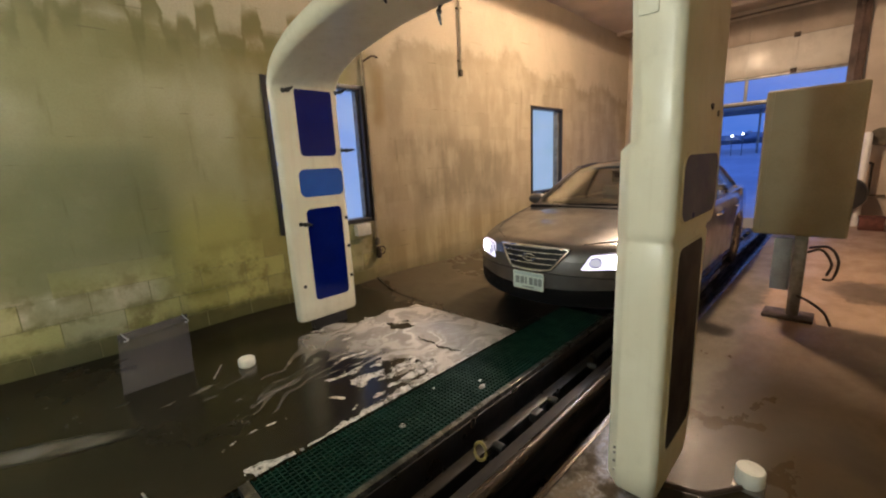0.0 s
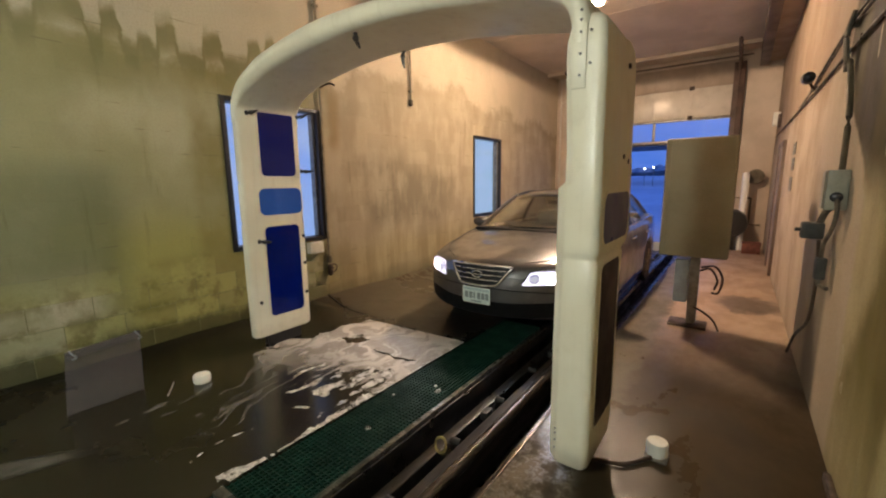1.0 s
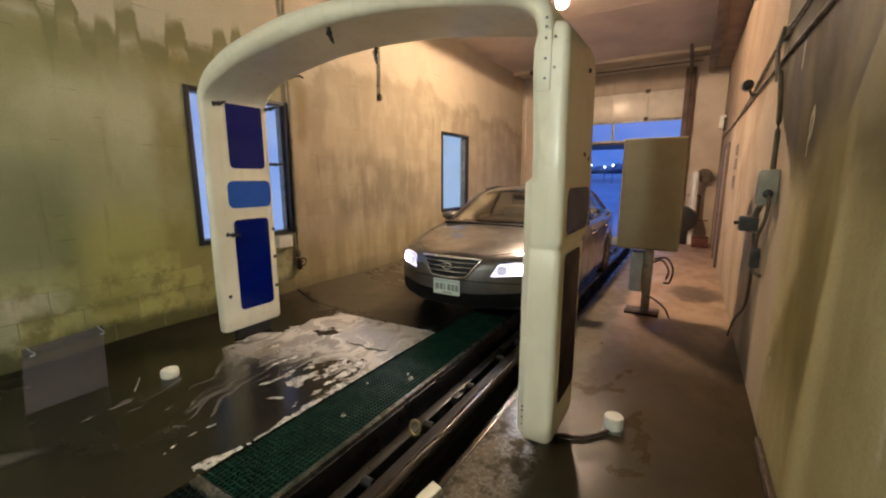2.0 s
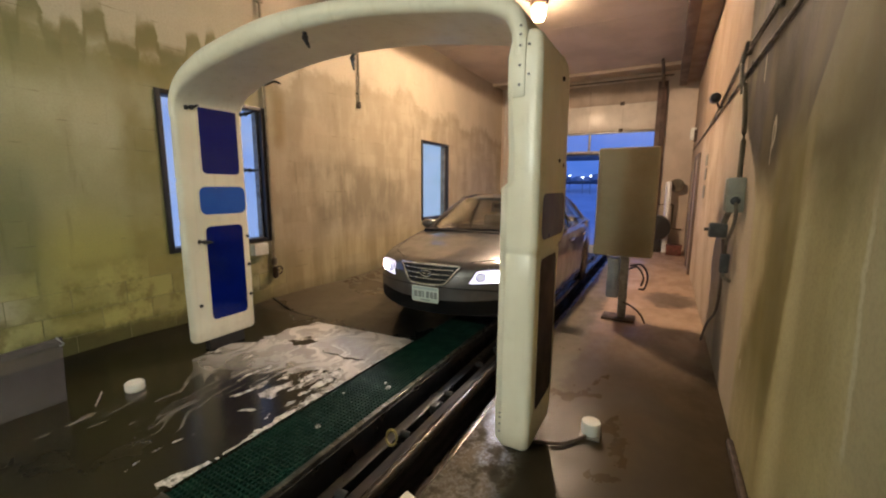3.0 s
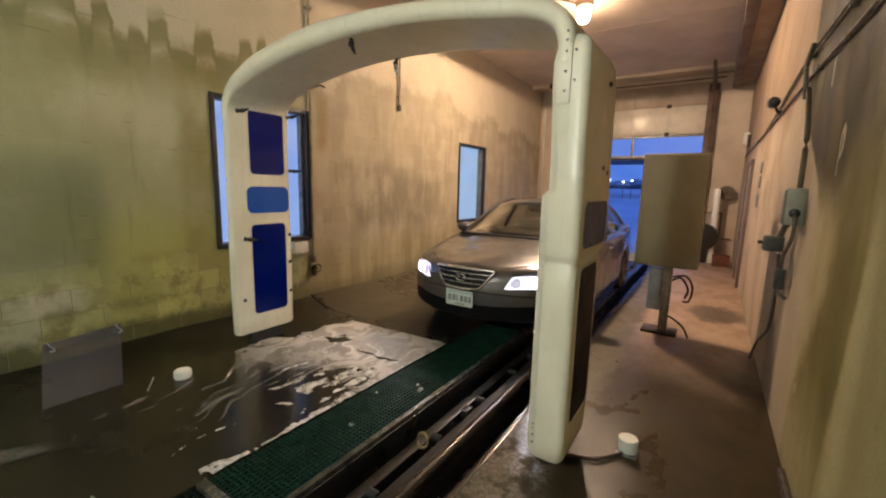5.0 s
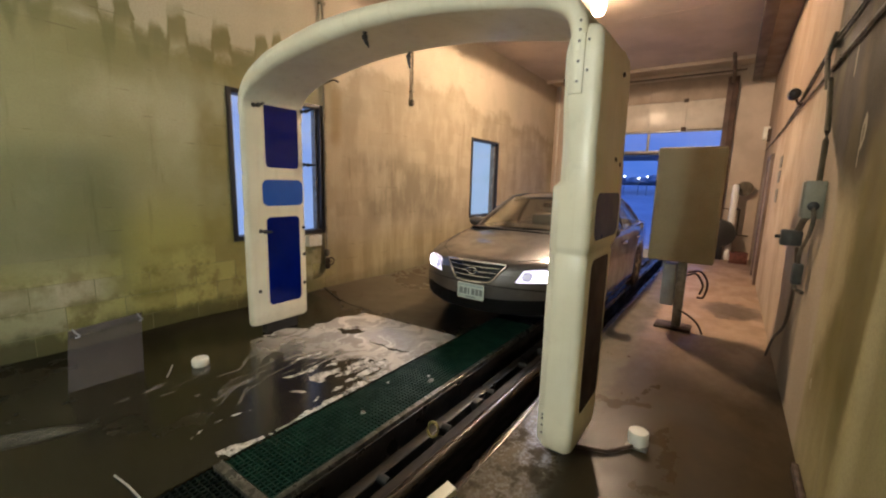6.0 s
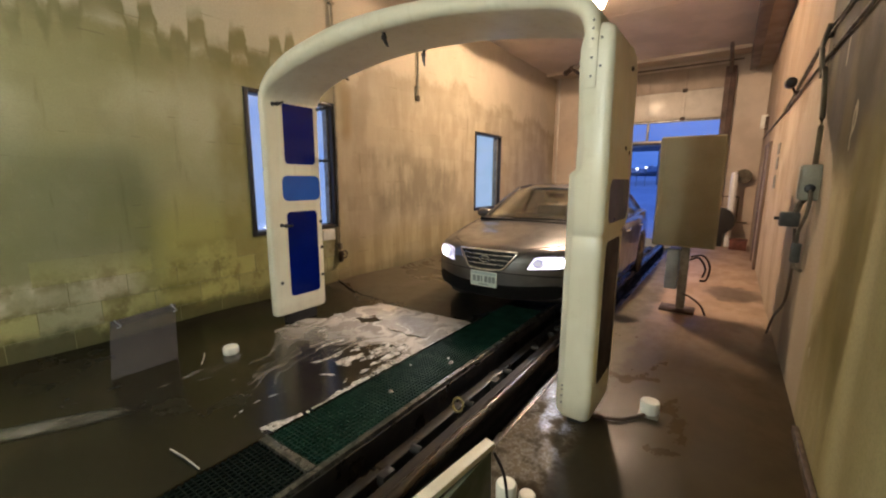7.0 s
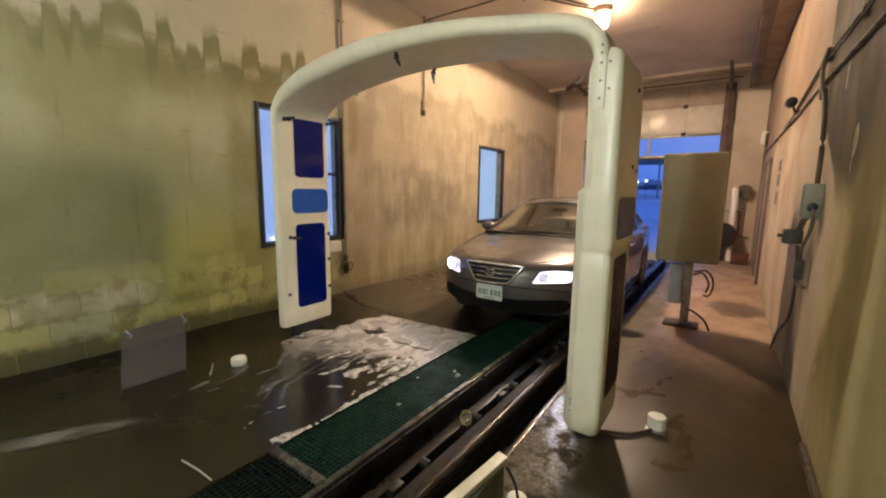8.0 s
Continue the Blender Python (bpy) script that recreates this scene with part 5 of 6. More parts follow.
# ---- control cabinet on its post ----
cab = thing("control_cabinet", (2.9, 0.33, 0.0), "beige metal control cabinet on a steel post", "cabinet")
body = part("body", box(2.80, 3.12, 0.03, 0.655, 0.775, 2.005, 0.022, None, 3), M_CABINET, cab, "beige enamel box")
part("door", box(2.782, 2.80, 0.045, 0.60, 0.79, 1.99, 0.008), M_CABINET, cab, "plain beige door")
part("post", box(2.885, 2.975, 0.265, 0.355, 0.03, 0.78, 0.008), M_STEEL, cab, "rusted square post")
part("base_plate", box(2.80, 3.06, 0.16, 0.52, 0.0, 0.03, 0.006), M_DARK_STEEL, cab, "rusty base plate")
part("side_box", box(2.83, 2.95, 0.36, 0.49, 0.27, 0.74, 0.01), M_GREY, cab, "grey junction box")
for k, pts in enumerate((((2.92, 0.25, 0.66), (2.85, 0.13, 0.69), (2.84, 0.06, 0.58), (2.86, 0.08, 0.42), (2.88, 0.14, 0.40)),
                         ((2.92, 0.26, 0.62), (2.86, 0.17, 0.66), (2.85, 0.10, 0.55), (2.88, 0.12, 0.44)),
                         ((2.90, 0.30, 0.22), (2.82, 0.20, 0.20), (2.78, 0.10, 0.13), (2.80, 0.05, 0.02)))):
    part("cable", tube(spline(pts, 5), 0.011, 7), M_CABLE, cab, "looped brown cable")

# ---- right wall: conduits, switch boxes, door, signs ----
RUNS = (([(9.0, 2.425), (5.8, 2.41), (2.9, 2.405), (1.4, 2.405), (0.0, 2.385), (-4.9, 2.37)], 0.011),
        ([(4.6, 2.43), (3.6, 2.47), (2.9, 2.53), (1.7, 2.60), (0.7, 2.575), (-4.9, 2.56)], 0.009),
        ([(4.4, 2.425), (3.4, 2.455), (2.6, 2.50), (1.7, 2.56), (0.7, 2.535), (-4.9, 2.52)], 0.008))
for k, (way, r) in enumerate(RUNS):
    c = thing("conduit", (2.0, YR + 0.03, 2.4), "grey conduit clipped along the plaster wall", "conduit", "conduits on the wall")
    y = YR + 0.018 + 0.003 * k
    part("pipe", tube(spline([(x, y, z) for x, z in way], 4), r, 8), M_CONDUIT, c)
    for j in (1, 3, 4):
        x, z = way[j]
        part("clip", box(x - 0.010, x + 0.010, YR, y + r + 0.002, z - 0.018, z + 0.018, 0.003), M_CONDUIT, c, "painted clip")
bundle = thing("cable_bundle", (1.68, YR, 2.3), "grimy cables bunched between the conduits and a riser", "cables")
for k in range(3):
    part("cable", tube(spline([(1.62 + 0.05 * k, YR + 0.035, 2.62 - 0.03 * k), (1.67 + 0.02 * k, YR + 0.05, 2.52), (1.64 + 0.02 * k, YR + 0.05, 2.42), (1.60 + 0.015 * k, YR + 0.04, 2.30 - 0.02 * k)], 5), 0.013, 6), M_CONDUIT, bundle)

sw = thing("switch_box", (1.35, YR, 1.5), "grey electrical switch box on the wall", "switch box")
body = part("body", box(1.24, 1.36, YR, YR + 0.104, 1.395, 1.635, 0.008), M_SWITCH, sw, "pale grey painted steel box")
part("lid", box(1.252, 1.348, YR + 0.1045, YR + 0.111, 1.405, 1.625, 0.004), M_SWITCH, body, "flat lid")
part("riser", tube(spline([(1.31, YR + 0.035, 1.63), (1.38, YR + 0.030, 1.95), (1.54, YR + 0.028, 2.22), (1.61, YR + 0.030, 2.32)], 5), 0.016), M_RISER, sw, "painted conduit riser")
part("lever", turned([(0.016, 0.0), (0.030, 0.008), (0.030, 0.024), (0.018, 0.036)], (1.205, YR + 0.055, 1.475), "x", 14), M_BLACK, sw, "black round knob")
part("flex", tube(spline([(1.215, YR + 0.052, 1.465), (1.205, YR + 0.045, 1.38), (1.25, YR + 0.05, 1.28), (1.38, YR + 0.06, 1.17), (1.44, YR + 0.055, 1.07)], 5), 0.012), M_CONDUIT, sw, "flexible conduit")
part("valve", box(1.40, 1.47, YR + 0.025, YR + 0.082, 0.93, 1.075, 0.012), M_EYE, sw, "dark valve body")
part("valve_handle", tube([(1.43, YR + 0.06, 0.93), (1.42, YR + 0.05, 0.895), (1.36, YR + 0.02, 0.885)], 0.014), M_CONDUIT, sw)
part("side_arm", tube(spline([(1.42, YR + 0.05, 1.40), (1.50, YR + 0.06, 1.36), (1.54, YR + 0.08, 1.26)], 4), 0.020), M_CONDUIT, sw, "grey elbow arm")
part("photo_eye", box(1.50, 1.60, YR + 0.045, YR + 0.165, 1.185, 1.295, 0.014), M_EYE, sw, "black photo eye")
part("eye_lens", tube([(1.54, YR + 0.16, 1.245), (1.54, YR + 0.195, 1.245)], 0.013), M_BLACK, sw)
part("drop_cable", tube(spline([(1.58, YR + 0.06, 1.17), (1.66, YR + 0.035, 0.9), (1.80, YR + 0.03, 0.55), (2.25, YR + 0.045, 0.28), (2.55, YR + 0.05, 0.02)], 6), 0.011), M_CABLE, sw, "hanging cable")

cl = thing("wall_camera", (3.3, YR, 2.55), "dark round camera head on a wall bracket", "camera head")
part("arm", tube([(3.30, YR, 2.42), (3.30, YR + 0.05, 2.45), (3.25, YR + 0.07, 2.49)], 0.012), M_DARK_STEEL, cl)
part("head", turned([(0.02, -0.066), (0.045, -0.052), (0.056, -0.01), (0.054, 0.05), (0.040, 0.10), (0.020, 0.12)], (3.16, YR + 0.095, 2.515), "x", 14), M_BLACK, cl, "black round head")

ws = thing("wall_socket", (8.7, YR, 2.7), "small white box on the wall", "socket box")
part("box", box(8.55, 8.72, YR, YR + 0.11, 2.62, 2.88, 0.01), M_WHITE, ws)
part("plug", box(8.20, 8.32, YR, YR + 0.05, 2.55, 2.80, 0.008), M_DARK_STEEL, ws, "brown plug")

sdoor = thing("door_2", (6.7, YR, 0), "closed service door in a brown metal frame", "door", "", "structure")
bm = bmesh.new()
for a, b, c, d in ((6.24, 6.32, 0.0, 2.17), (7.20, 7.28, 0.0, 2.17), (6.32, 7.20, 2.10, 2.17)):
    box(a, b, YR - 0.02, YR + 0.04, c, d, 0.006, bm)
part("door_frame", bm, M_SOFFIT, sdoor, "brown metal frame")
part("leaf", box(6.32, 7.20, YR - 0.01, YR + 0.018, 0.01, 2.10, 0.004), M_SOFFIT_PALE, sdoor, "brown door leaf")
part("handle", tube([(6.40, YR + 0.018, 1.0), (6.40, YR + 0.06, 1.0), (6.52, YR + 0.06, 1.0)], 0.010), M_STEEL, sdoor, "steel lever handle")
for z, h in ((1.42, 0.18), (1.68, 0.16), (1.88, 0.15)):
    sg = thing("wall_sign", (4.8, YR, z), "small faded notice fixed to the plaster wall", "sign", "notices on the wall")
    part("plate", box(4.66, 4.98, YR + 0.001, YR + 0.008, z, z + h, 0.002), M_BOX, sg, "faded grey plate")
    for j in range(3):
        part("line", box(4.71, 4.93, YR + 0.008, YR + 0.0095, z + 0.03 + 0.04 * j, z + 0.045 + 0.04 * j), M_CONDUIT, sg, "dark bar of faded writing")

# ---- far end on the right ----
bp = thing("white_post", (9.05, -0.09, 0), "white painted guard post", "post")
part("pole", turned([(0.065, 0.0), (0.065, 1.66), (0.055, 1.70), (0.02, 1.715)], (9.0, -0.09, 0.0)), M_POST, bp)
rd = thing("hose_reel", (9.15, -0.30, 1.6), "dull brown hose reel fixed to the end wall", "hose reel")
part("drum", turned([(0.07, 0.0), (0.16, 0.01), (0.16, 0.03), (0.08, 0.04), (0.08, 0.14), (0.16, 0.15), (0.16, 0.17), (0.05, 0.18)], (9.18, -0.26, 1.62), "x", 20), M_CONDUIT, rd, "dull brown steel drum")
part("bracket", box(9.30, 9.40, -0.34, -0.18, 1.50, 1.74, 0.01), M_DARK_STEEL, rd)
fan = thing("blower", (9.0, 0.10, 0.55), "black round blower housing on the floor", "blower")
part("housing", turned([(0.12, -0.14), (0.30, -0.12), (0.32, 0.0), (0.30, 0.12), (0.12, 0.14)], (8.95, 0.10, 0.60), "x", 20), M_BLACK, fan, "black round housing")
part("stand", box(8.85, 9.05, 0.0, 0.22, 0.0, 0.32, 0.02), M_BLACK, fan)
rb = thing("floor_box", (8.6, -0.28, 0), "rust red metal box on the floor", "box")
part("case", box(8.5, 8.85, -0.46, -0.14, 0.0, 0.20, 0.012), M_RUST, rb)
part("lid", box(8.49, 8.86, -0.47, -0.13, 0.20, 0.225, 0.006), M_RUST, rb)
wp = thing("wall_pipes", (9.3, 0.05, 1.2), "brown pipes on the end wall", "pipes")
part("pipe", tube([(9.33, 0.12, 2.3), (9.33, 0.12, 1.15), (9.33, -0.20, 1.15)], 0.022), M_DARK_STEEL, wp)
part("pipe", tube([(9.34, -0.22, 1.15), (9.34, -0.22, 0.55), (9.34, -0.44, 0.55)], 0.018), M_CONDUIT, wp)

# ---- left wall: pipes and boxes ----
for x, z0, nm in ((1.245, 0.60, "long"), (2.99, 2.83, "short")):
    dp = thing("drop_pipe", (x, YL, z0), "grey drop pipe down the block wall", "pipe", "drop pipes")
    part("pipe", tube([(x, YL - 0.035, ZC), (x, YL - 0.035, z0)], 0.017), M_PIPE, dp)
    part("end_fitting", turned([(0.016, z0 - 0.05), (0.034, z0 - 0.035), (0.034, z0 + 0.03), (0.02, z0 + 0.045)], (x, YL - 0.035, 0), "z", 10), M_CONDUIT, dp, "threaded end fitting")
    for z in (3.0, 3.7):
        part("strap", box(x - 0.035, x + 0.035, YL - 0.058, YL, z - 0.012, z + 0.012, 0.003), M_PIPE, dp, "painted strap")
lb = thing("outlet_box", (1.05, YL, 0.75), "pale outlet box under the window", "outlet box")
part("box", box(0.93, 1.13, YL - 0.09, YL - 0.001, 0.715, 0.855, 0.01), M_WHITE, lb)
vl = thing("wall_valve", (1.25, YL, 0.5), "mossy brass valve on the drop pipe", "valve")
part("valve_body", turned([(0.02, 0.38), (0.035, 0.40), (0.035, 0.50), (0.02, 0.53)], (1.245, YL - 0.045, 0), "z", 10), M_DARK_STEEL, vl)
part("hand_wheel", tube([(1.25 + 0.05 * math.cos(a), YL - 0.11, 0.49 + 0.05 * math.sin(a)) for a in [2 * math.pi * j / 12 for j in range(12)]], 0.009, 6, None, True), M_DARK_STEEL, vl)
part("stem", tube([(1.25, YL - 0.05, 0.49), (1.25, YL - 0.115, 0.49)], 0.008), M_DARK_STEEL, vl)
sp = thing("wall_spout", (1.25, YL, 2.75), "small dark spout bracket on the block wall", "bracket")
part("arm", tube(spline([(1.245, YL - 0.04, 2.76), (1.26, YL - 0.20, 2.79), (1.28, YL - 0.28, 2.76)], 4), 0.012), M_DARK_STEEL, sp)
# floodlight and pipe by the far left corner
hs = thing("corner_floodlight", (8.10, 3.5, 4.220), "dark unlit floodlight on a pale ceiling bracket", "floodlight")
part("bracket", tube(spline([(7.75, 3.15, ZC), (7.80, 3.22, 4.240), (7.96, 3.42, 4.220)], 4), 0.040, 8), M_DOOR, hs, "pale painted bracket")
part("head", tube(spline([(7.94, 3.40, 4.220), (8.02, 3.48, 4.215), (8.18, 3.66, 4.185)], 4), 0.058, 12), M_DARK_STEEL, hs, "dark round head")
part("rim", tube([(8.17, 3.65, 4.187), (8.20, 3.68, 4.180)], 0.066, 12), M_BLACK, hs, "black rim")
dpipe = thing("down_pipe", (9.3, 4.22, 0.1), "pale thin pipe down the end wall", "pipe")
part("pipe", tube([(9.33, 4.22, ZC), (9.33, 4.22, 0.12)], 0.026), M_DOOR, dpipe)
for z in (1.0, 2.4, 3.7):
    part("strap", box(9.35, 9.40, 4.17, 4.27, z - 0.015, z + 0.015, 0.004), M_DOOR, dpipe)
# ceiling cables
for pts in (((3.05, 4.30, 4.30), (3.06, 3.46, 4.305), (3.15, 2.58, 4.31), (4.0, 2.0, 4.32)), ((3.24, 2.45, 4.315), (3.5, 2.40, 4.31), (4.2, 1.95, 4.32))):
    cc = thing("ceiling_cable", pts[0], "thin dark cable along the ceiling", "cable", "ceiling cables")
    part("run", tube(spline(pts, 5), 0.013, 6), M_CONDUIT, cc)

# ---- loose things on the floor ----
fc = thing("float_cap", (0.32, 0.25, 0), "white capped float switch on a pipe", "float switch")
part("cap", turned([(0.052, 0.012), (0.058, 0.022), (0.058, 0.088), (0.054, 0.095)], (0.33, 0.25, 0.0)), M_WHITE, fc, "white round cap")
part("base", box(0.265, 0.385, 0.19, 0.31, 0.0, 0.014, 0.004), M_STEEL, fc, "grey base")
part("pipe", tube([(0.27, 0.27, 0.018), (0.12, 0.38, 0.018), (0.05, 0.56, 0.02)], 0.012), M_DARK_STEEL, fc, "rusty pipe")
dk = thing("floor_puck", (-0.79, 3.42, 0), "white plastic puck lying on the wet floor", "puck")
part("puck", turned([(0.058, 0.0), (0.064, 0.012), (0.064, 0.055), (0.056, 0.066)], (-0.79, 3.42, 0.0)), M_WHITE, dk)
for a, b, nm in (((-1.64, 2.11), (-1.66, 2.41), "l"), ((-0.94, 3.58), (-1.05, 3.39), "s")):
    st = thing("stick", (*a, 0), "thin pale stick on the wet floor", "stick", "sticks on the floor")
    part("stick", tube([(*a, 0.008), ((a[0] + b[0]) / 2 + 0.004, (a[1] + b[1]) / 2, 0.010), (*b, 0.006)], 0.0055, 6), M_STICK, st)

ac = thing("splash_panel", (-1.34, 3.67, 0), "scratched grey acrylic splash panel standing on the floor", "panel")
bm = prism([(-1.575, 0.0), (-1.115, 0.0), (-1.095, 0.485), (-1.535, 0.455)], "y", 3.662, 3.672, 0.001)
part("sheet", bm, M_ACRYLIC, ac)
part("top_fold", prism([(-1.532, 0.40), (-1.098, 0.432), (-1.094, 0.487), (-1.536, 0.457)], "y", 3.652, 3.6615), M_ACRYLIC, ac, "folded top edge")
for x, z in ((-1.515, 0.44), (-1.13, 0.465)):
    part("hook", tube(spline([(x, 3.65, z + 0.03), (x + 0.015, 3.635, z), (x + 0.035, 3.64, z - 0.03), (x + 0.01, 3.648, z - 0.04)], 4), 0.0045, 6), M_GREY, ac, "pale grey hook")

se = thing("sensor_stand", (-1.3, 0.66, 0), "white board on a green sensor stand beside the pit", "sensor stand")
part("board", prism([(-1.112, 0.645), (-1.098, 0.693), (-1.85, 0.772), (-1.86, 0.722)], "z", 0.435, 0.462, 0.004), M_BOARD, se, "white painted board")
part("shield", prism([(-1.10, 0.0), (-1.12, 0.43), (-1.80, 0.43), (-1.80, 0.0)], "y", 0.655, 0.675, 0.003), M_GREEN_GREY, se, "grey green shield plate")
part("cap", turned([(0.045, 0.0), (0.05, 0.01), (0.05, 0.085), (0.044, 0.095)], (-0.88, 0.695, 0.0)), M_WHITE, se, "white round cap")
part("cap", turned([(0.036, 0.0), (0.04, 0.01), (0.04, 0.055), (0.035, 0.062)], (-0.85, 0.60, 0.0)), M_WHITE, se, "white round cap")
part("cap_arm", tube([(-1.10, 0.665, 0.012), (-0.92, 0.67, 0.012)], 0.010, 6), M_STEEL, se)
part("cable", tube(spline([(-1.09, 0.66, 0.40), (-1.07, 0.62, 0.30), (-1.09, 0.59, 0.15), (-1.15, 0.60, 0.02)], 5), 0.007, 6), M_BLACK, se, "thin black cable")
wl = thing("wall_lamp", (-4.9, 1.3, 2.8), "pale bulkhead lamp on the entrance wall", "wall lamp")
part("housing", box(-5.0, -4.95, 1.12, 1.48, 2.7, 2.94, 0.02), M_GREY, wl, "grey housing")
part("diffuser", box(-4.95, -4.925, 1.14, 1.46, 2.72, 2.92, 0.01), M_PALE_GLOW, wl, "glowing diffuser")
rs = thing("rubber_strip", (0.1, YR + 0.02, 0), "dark rubber strip lying along the wall foot", "rubber strip")
part("strip", box(-2.2, 0.62, YR + 0.003, YR + 0.035, 0.0, 0.055, 0.008), M_CABLE, rs)

# ---- the car ----
CX, CY = 1.15, 1.97


def bent(s, y, z):
    """Car space to the world: s metres behind the nose, with the nose rounded in plan and leaning back above the bumper."""
    a = min(1.0, abs(y) / 0.9)
    bow = 0.44 * a ** 2.2 * max(0.0, 1 - s / 1.2)
    lean = 0.16 * max(0.0, z - 0.60) * max(0.0, 1 - s / 0.35)
    tuck = 0.10 * max(0.0, 0.42 - z) * max(0.0, 1 - s / 0.35)
    tail = -0.22 * a ** 2.5 * max(0.0, (s - 3.9) / 0.9)
    return (CX + s + bow + lean + tuck + tail, CY + y, z)


HALF = [(0, 0.79), (0.03, 0.83), (0.12, 0.865), (0.35, 0.895), (0.7, 0.91), (1.5, 0.915), (3.4, 0.915), (4.1, 0.895), (4.6, 0.86), (4.76, 0.82), (4.8, 0.76)]
TOP = [(0, 0.70), (0.015, 0.755), (0.05, 0.80), (0.12, 0.832), (0.3, 0.868), (0.6, 0.915), (1.0, 0.972), (1.3, 1.01), (1.45, 0.985), (3.7, 1.0), (4.0, 1.06), (4.5, 1.055), (4.7, 1.0), (4.8, 0.86)]
LOW = [(0, 0.33), (0.03, 0.30), (0.12, 0.275), (0.35, 0.24), (0.6, 0.20), (4.3, 0.20), (4.7, 0.26), (4.8, 0.34)]
WHEELS = (0.94, 3.67)


def body_ring(s):
    hw, zt, zb = ramp(s, HALF), ramp(s, TOP), ramp(s, LOW)
    zs = zb
    for w in WHEELS:
        d = abs(s - w)
        if d < 0.37:
            zs = max(zs, 0.31 + math.sqrt(0.37 ** 2 - d * d) - 0.02)
    zs = min(zs, zt - 0.14)
    mid = zs + 0.45 * (zt - zs)
    half = [(0.0, zb), (0.62 * hw, zb), (0.66 * hw, zs), (0.955 * hw, zs), (0.982 * hw, zs + 0.018), (0.992 * hw, zs + 0.35 * (mid - zs)), (hw, mid), (0.992 * hw, mid + 0.5 * (zt - 0.07 - mid)),
            (0.972 * hw, zt - 0.072), (0.945 * hw, zt - 0.046), (0.89 * hw, zt - 0.026), (0.78 * hw, zt - 0.012), (0.5 * hw, zt), (0.22 * hw, zt + 0.004)]
    ring = [bent(s, y, z) for y, z in half] + [bent(s, 0, zt + 0.005)] + [bent(s, -y, z) for y, z in reversed(half[1:])]
    return ring


car = thing("car", (CX + 2.4, CY, 0), "pewter grey sedan with lit headlights on the wash conveyor", "car")
stations = sorted(set([0, 0.008, 0.02, 0.04, 0.07, 0.11, 0.16, 0.23, 0.31, 0.40, 0.48, 0.52] + [round(0.55 + 0.04 * k, 3) for k in range(20)] + [1.4, 1.6, 1.9, 2.2, 2.5, 2.8, 3.1, 3.24]
                      + [round(3.28 + 0.04 * k, 3) for k in range(20)] + [4.15, 4.3, 4.45, 4.58, 4.68, 4.75, 4.785, 4.8]))
bm = loft([body_ring(s) for s in stations], True, False)
tip = body_ring(stations[-1])
bm.faces.new([bm.verts.new(p) for p in tip])
cols = []
for k in range(25):
    y = 0.79 * (-0.975 + 1.95 * k / 24)
    a = abs(y) / 0.79
    z0, z1 = 0.328 + 0.02 * max(0, a - 0.9) / 0.1, ramp(a, [(0, 0.706), (0.5, 0.70), (0.78, 0.688), (0.89, 0.674), (0.945, 0.654), (0.975, 0.60)])
    cols.append([bm.verts.new(bent(-0.001, y, z0 + (z1 - z0) * j / 8)) for j in range(9)])
for a, b in zip(cols, cols[1:]):
    for j in range(8):
        bm.faces.new((a[j], a[j + 1], b[j + 1], b[j]))
shell = part("body", bm, M_PAINT, car, "pewter grey metallic paint, wet and dirty", 50)

# greenhouse: points on the glass outline by side (-1 or 1)


def quad_patch(a, b, c, d, nu, nv, bulge, thick, bm=None):
    """A curved pane between four corners (a-b low edge, d-c high edge), bulging along its normal."""
    own = bm or bmesh.new()
    a, b, c, d = (Vector(p) for p in (a, b, c, d))
    nrm = (b - a).cross(d - a).normalized()
    layers = []
    for off in (0.0, thick):
        grid = []
        for i in range(nu + 1):
            u = i / nu
            col = []
            for j in range(nv + 1):
                v = j / nv
                p = (a * (1 - u) + b * u) * (1 - v) + (d * (1 - u) + c * u) * v
                p = p + nrm * (off + bulge * 4 * u * (1 - u) * (0.4 + 0.6 * 4 * v * (1 - v)))
                col.append(own.verts.new(p))
            grid.append(col)
        layers.append(grid)
    for g in layers:
        for i in range(nu):
            for j in range(nv):
                own.faces.new((g[i][j], g[i + 1][j], g[i + 1][j + 1], g[i][j + 1]))
    lo, hi = layers
    for i in range(nu):
        own.faces.new((lo[i][0], lo[i + 1][0], hi[i + 1][0], hi[i][0]))
        own.faces.new((lo[i][nv], lo[i + 1][nv], hi[i + 1][nv], hi[i][nv]))
    for j in range(nv):
        own.faces.new((lo[0][j], lo[0][j + 1], hi[0][j + 1], hi[0][j]))
        own.faces.new((lo[nu][j], lo[nu][j + 1], hi[nu][j + 1], hi[nu][j]))
    return own


def cp(s, y, z):
    return Vector((CX + s, CY + y, z))


wsg = part("windscreen", quad_patch(cp(1.36, 0.735, 1.0), cp(1.36, -0.735, 1.0), cp(2.03, -0.555, 1.395), cp(2.03, 0.555, 1.395), 10, 6, 0.075, 0.005), M_CARGLASS, car, "clear windscreen with wipers below")
wsg.visible_shadow = False
rsg = part("rear_window", quad_patch(cp(4.08, -0.68, 1.07), cp(4.08, 0.68, 1.07), cp(3.42, 0.55, 1.385), cp(3.42, -0.55, 1.385), 8, 5, 0.05, 0.005), M_CARGLASS, car, "tinted rear window")
rsg.visible_shadow = False
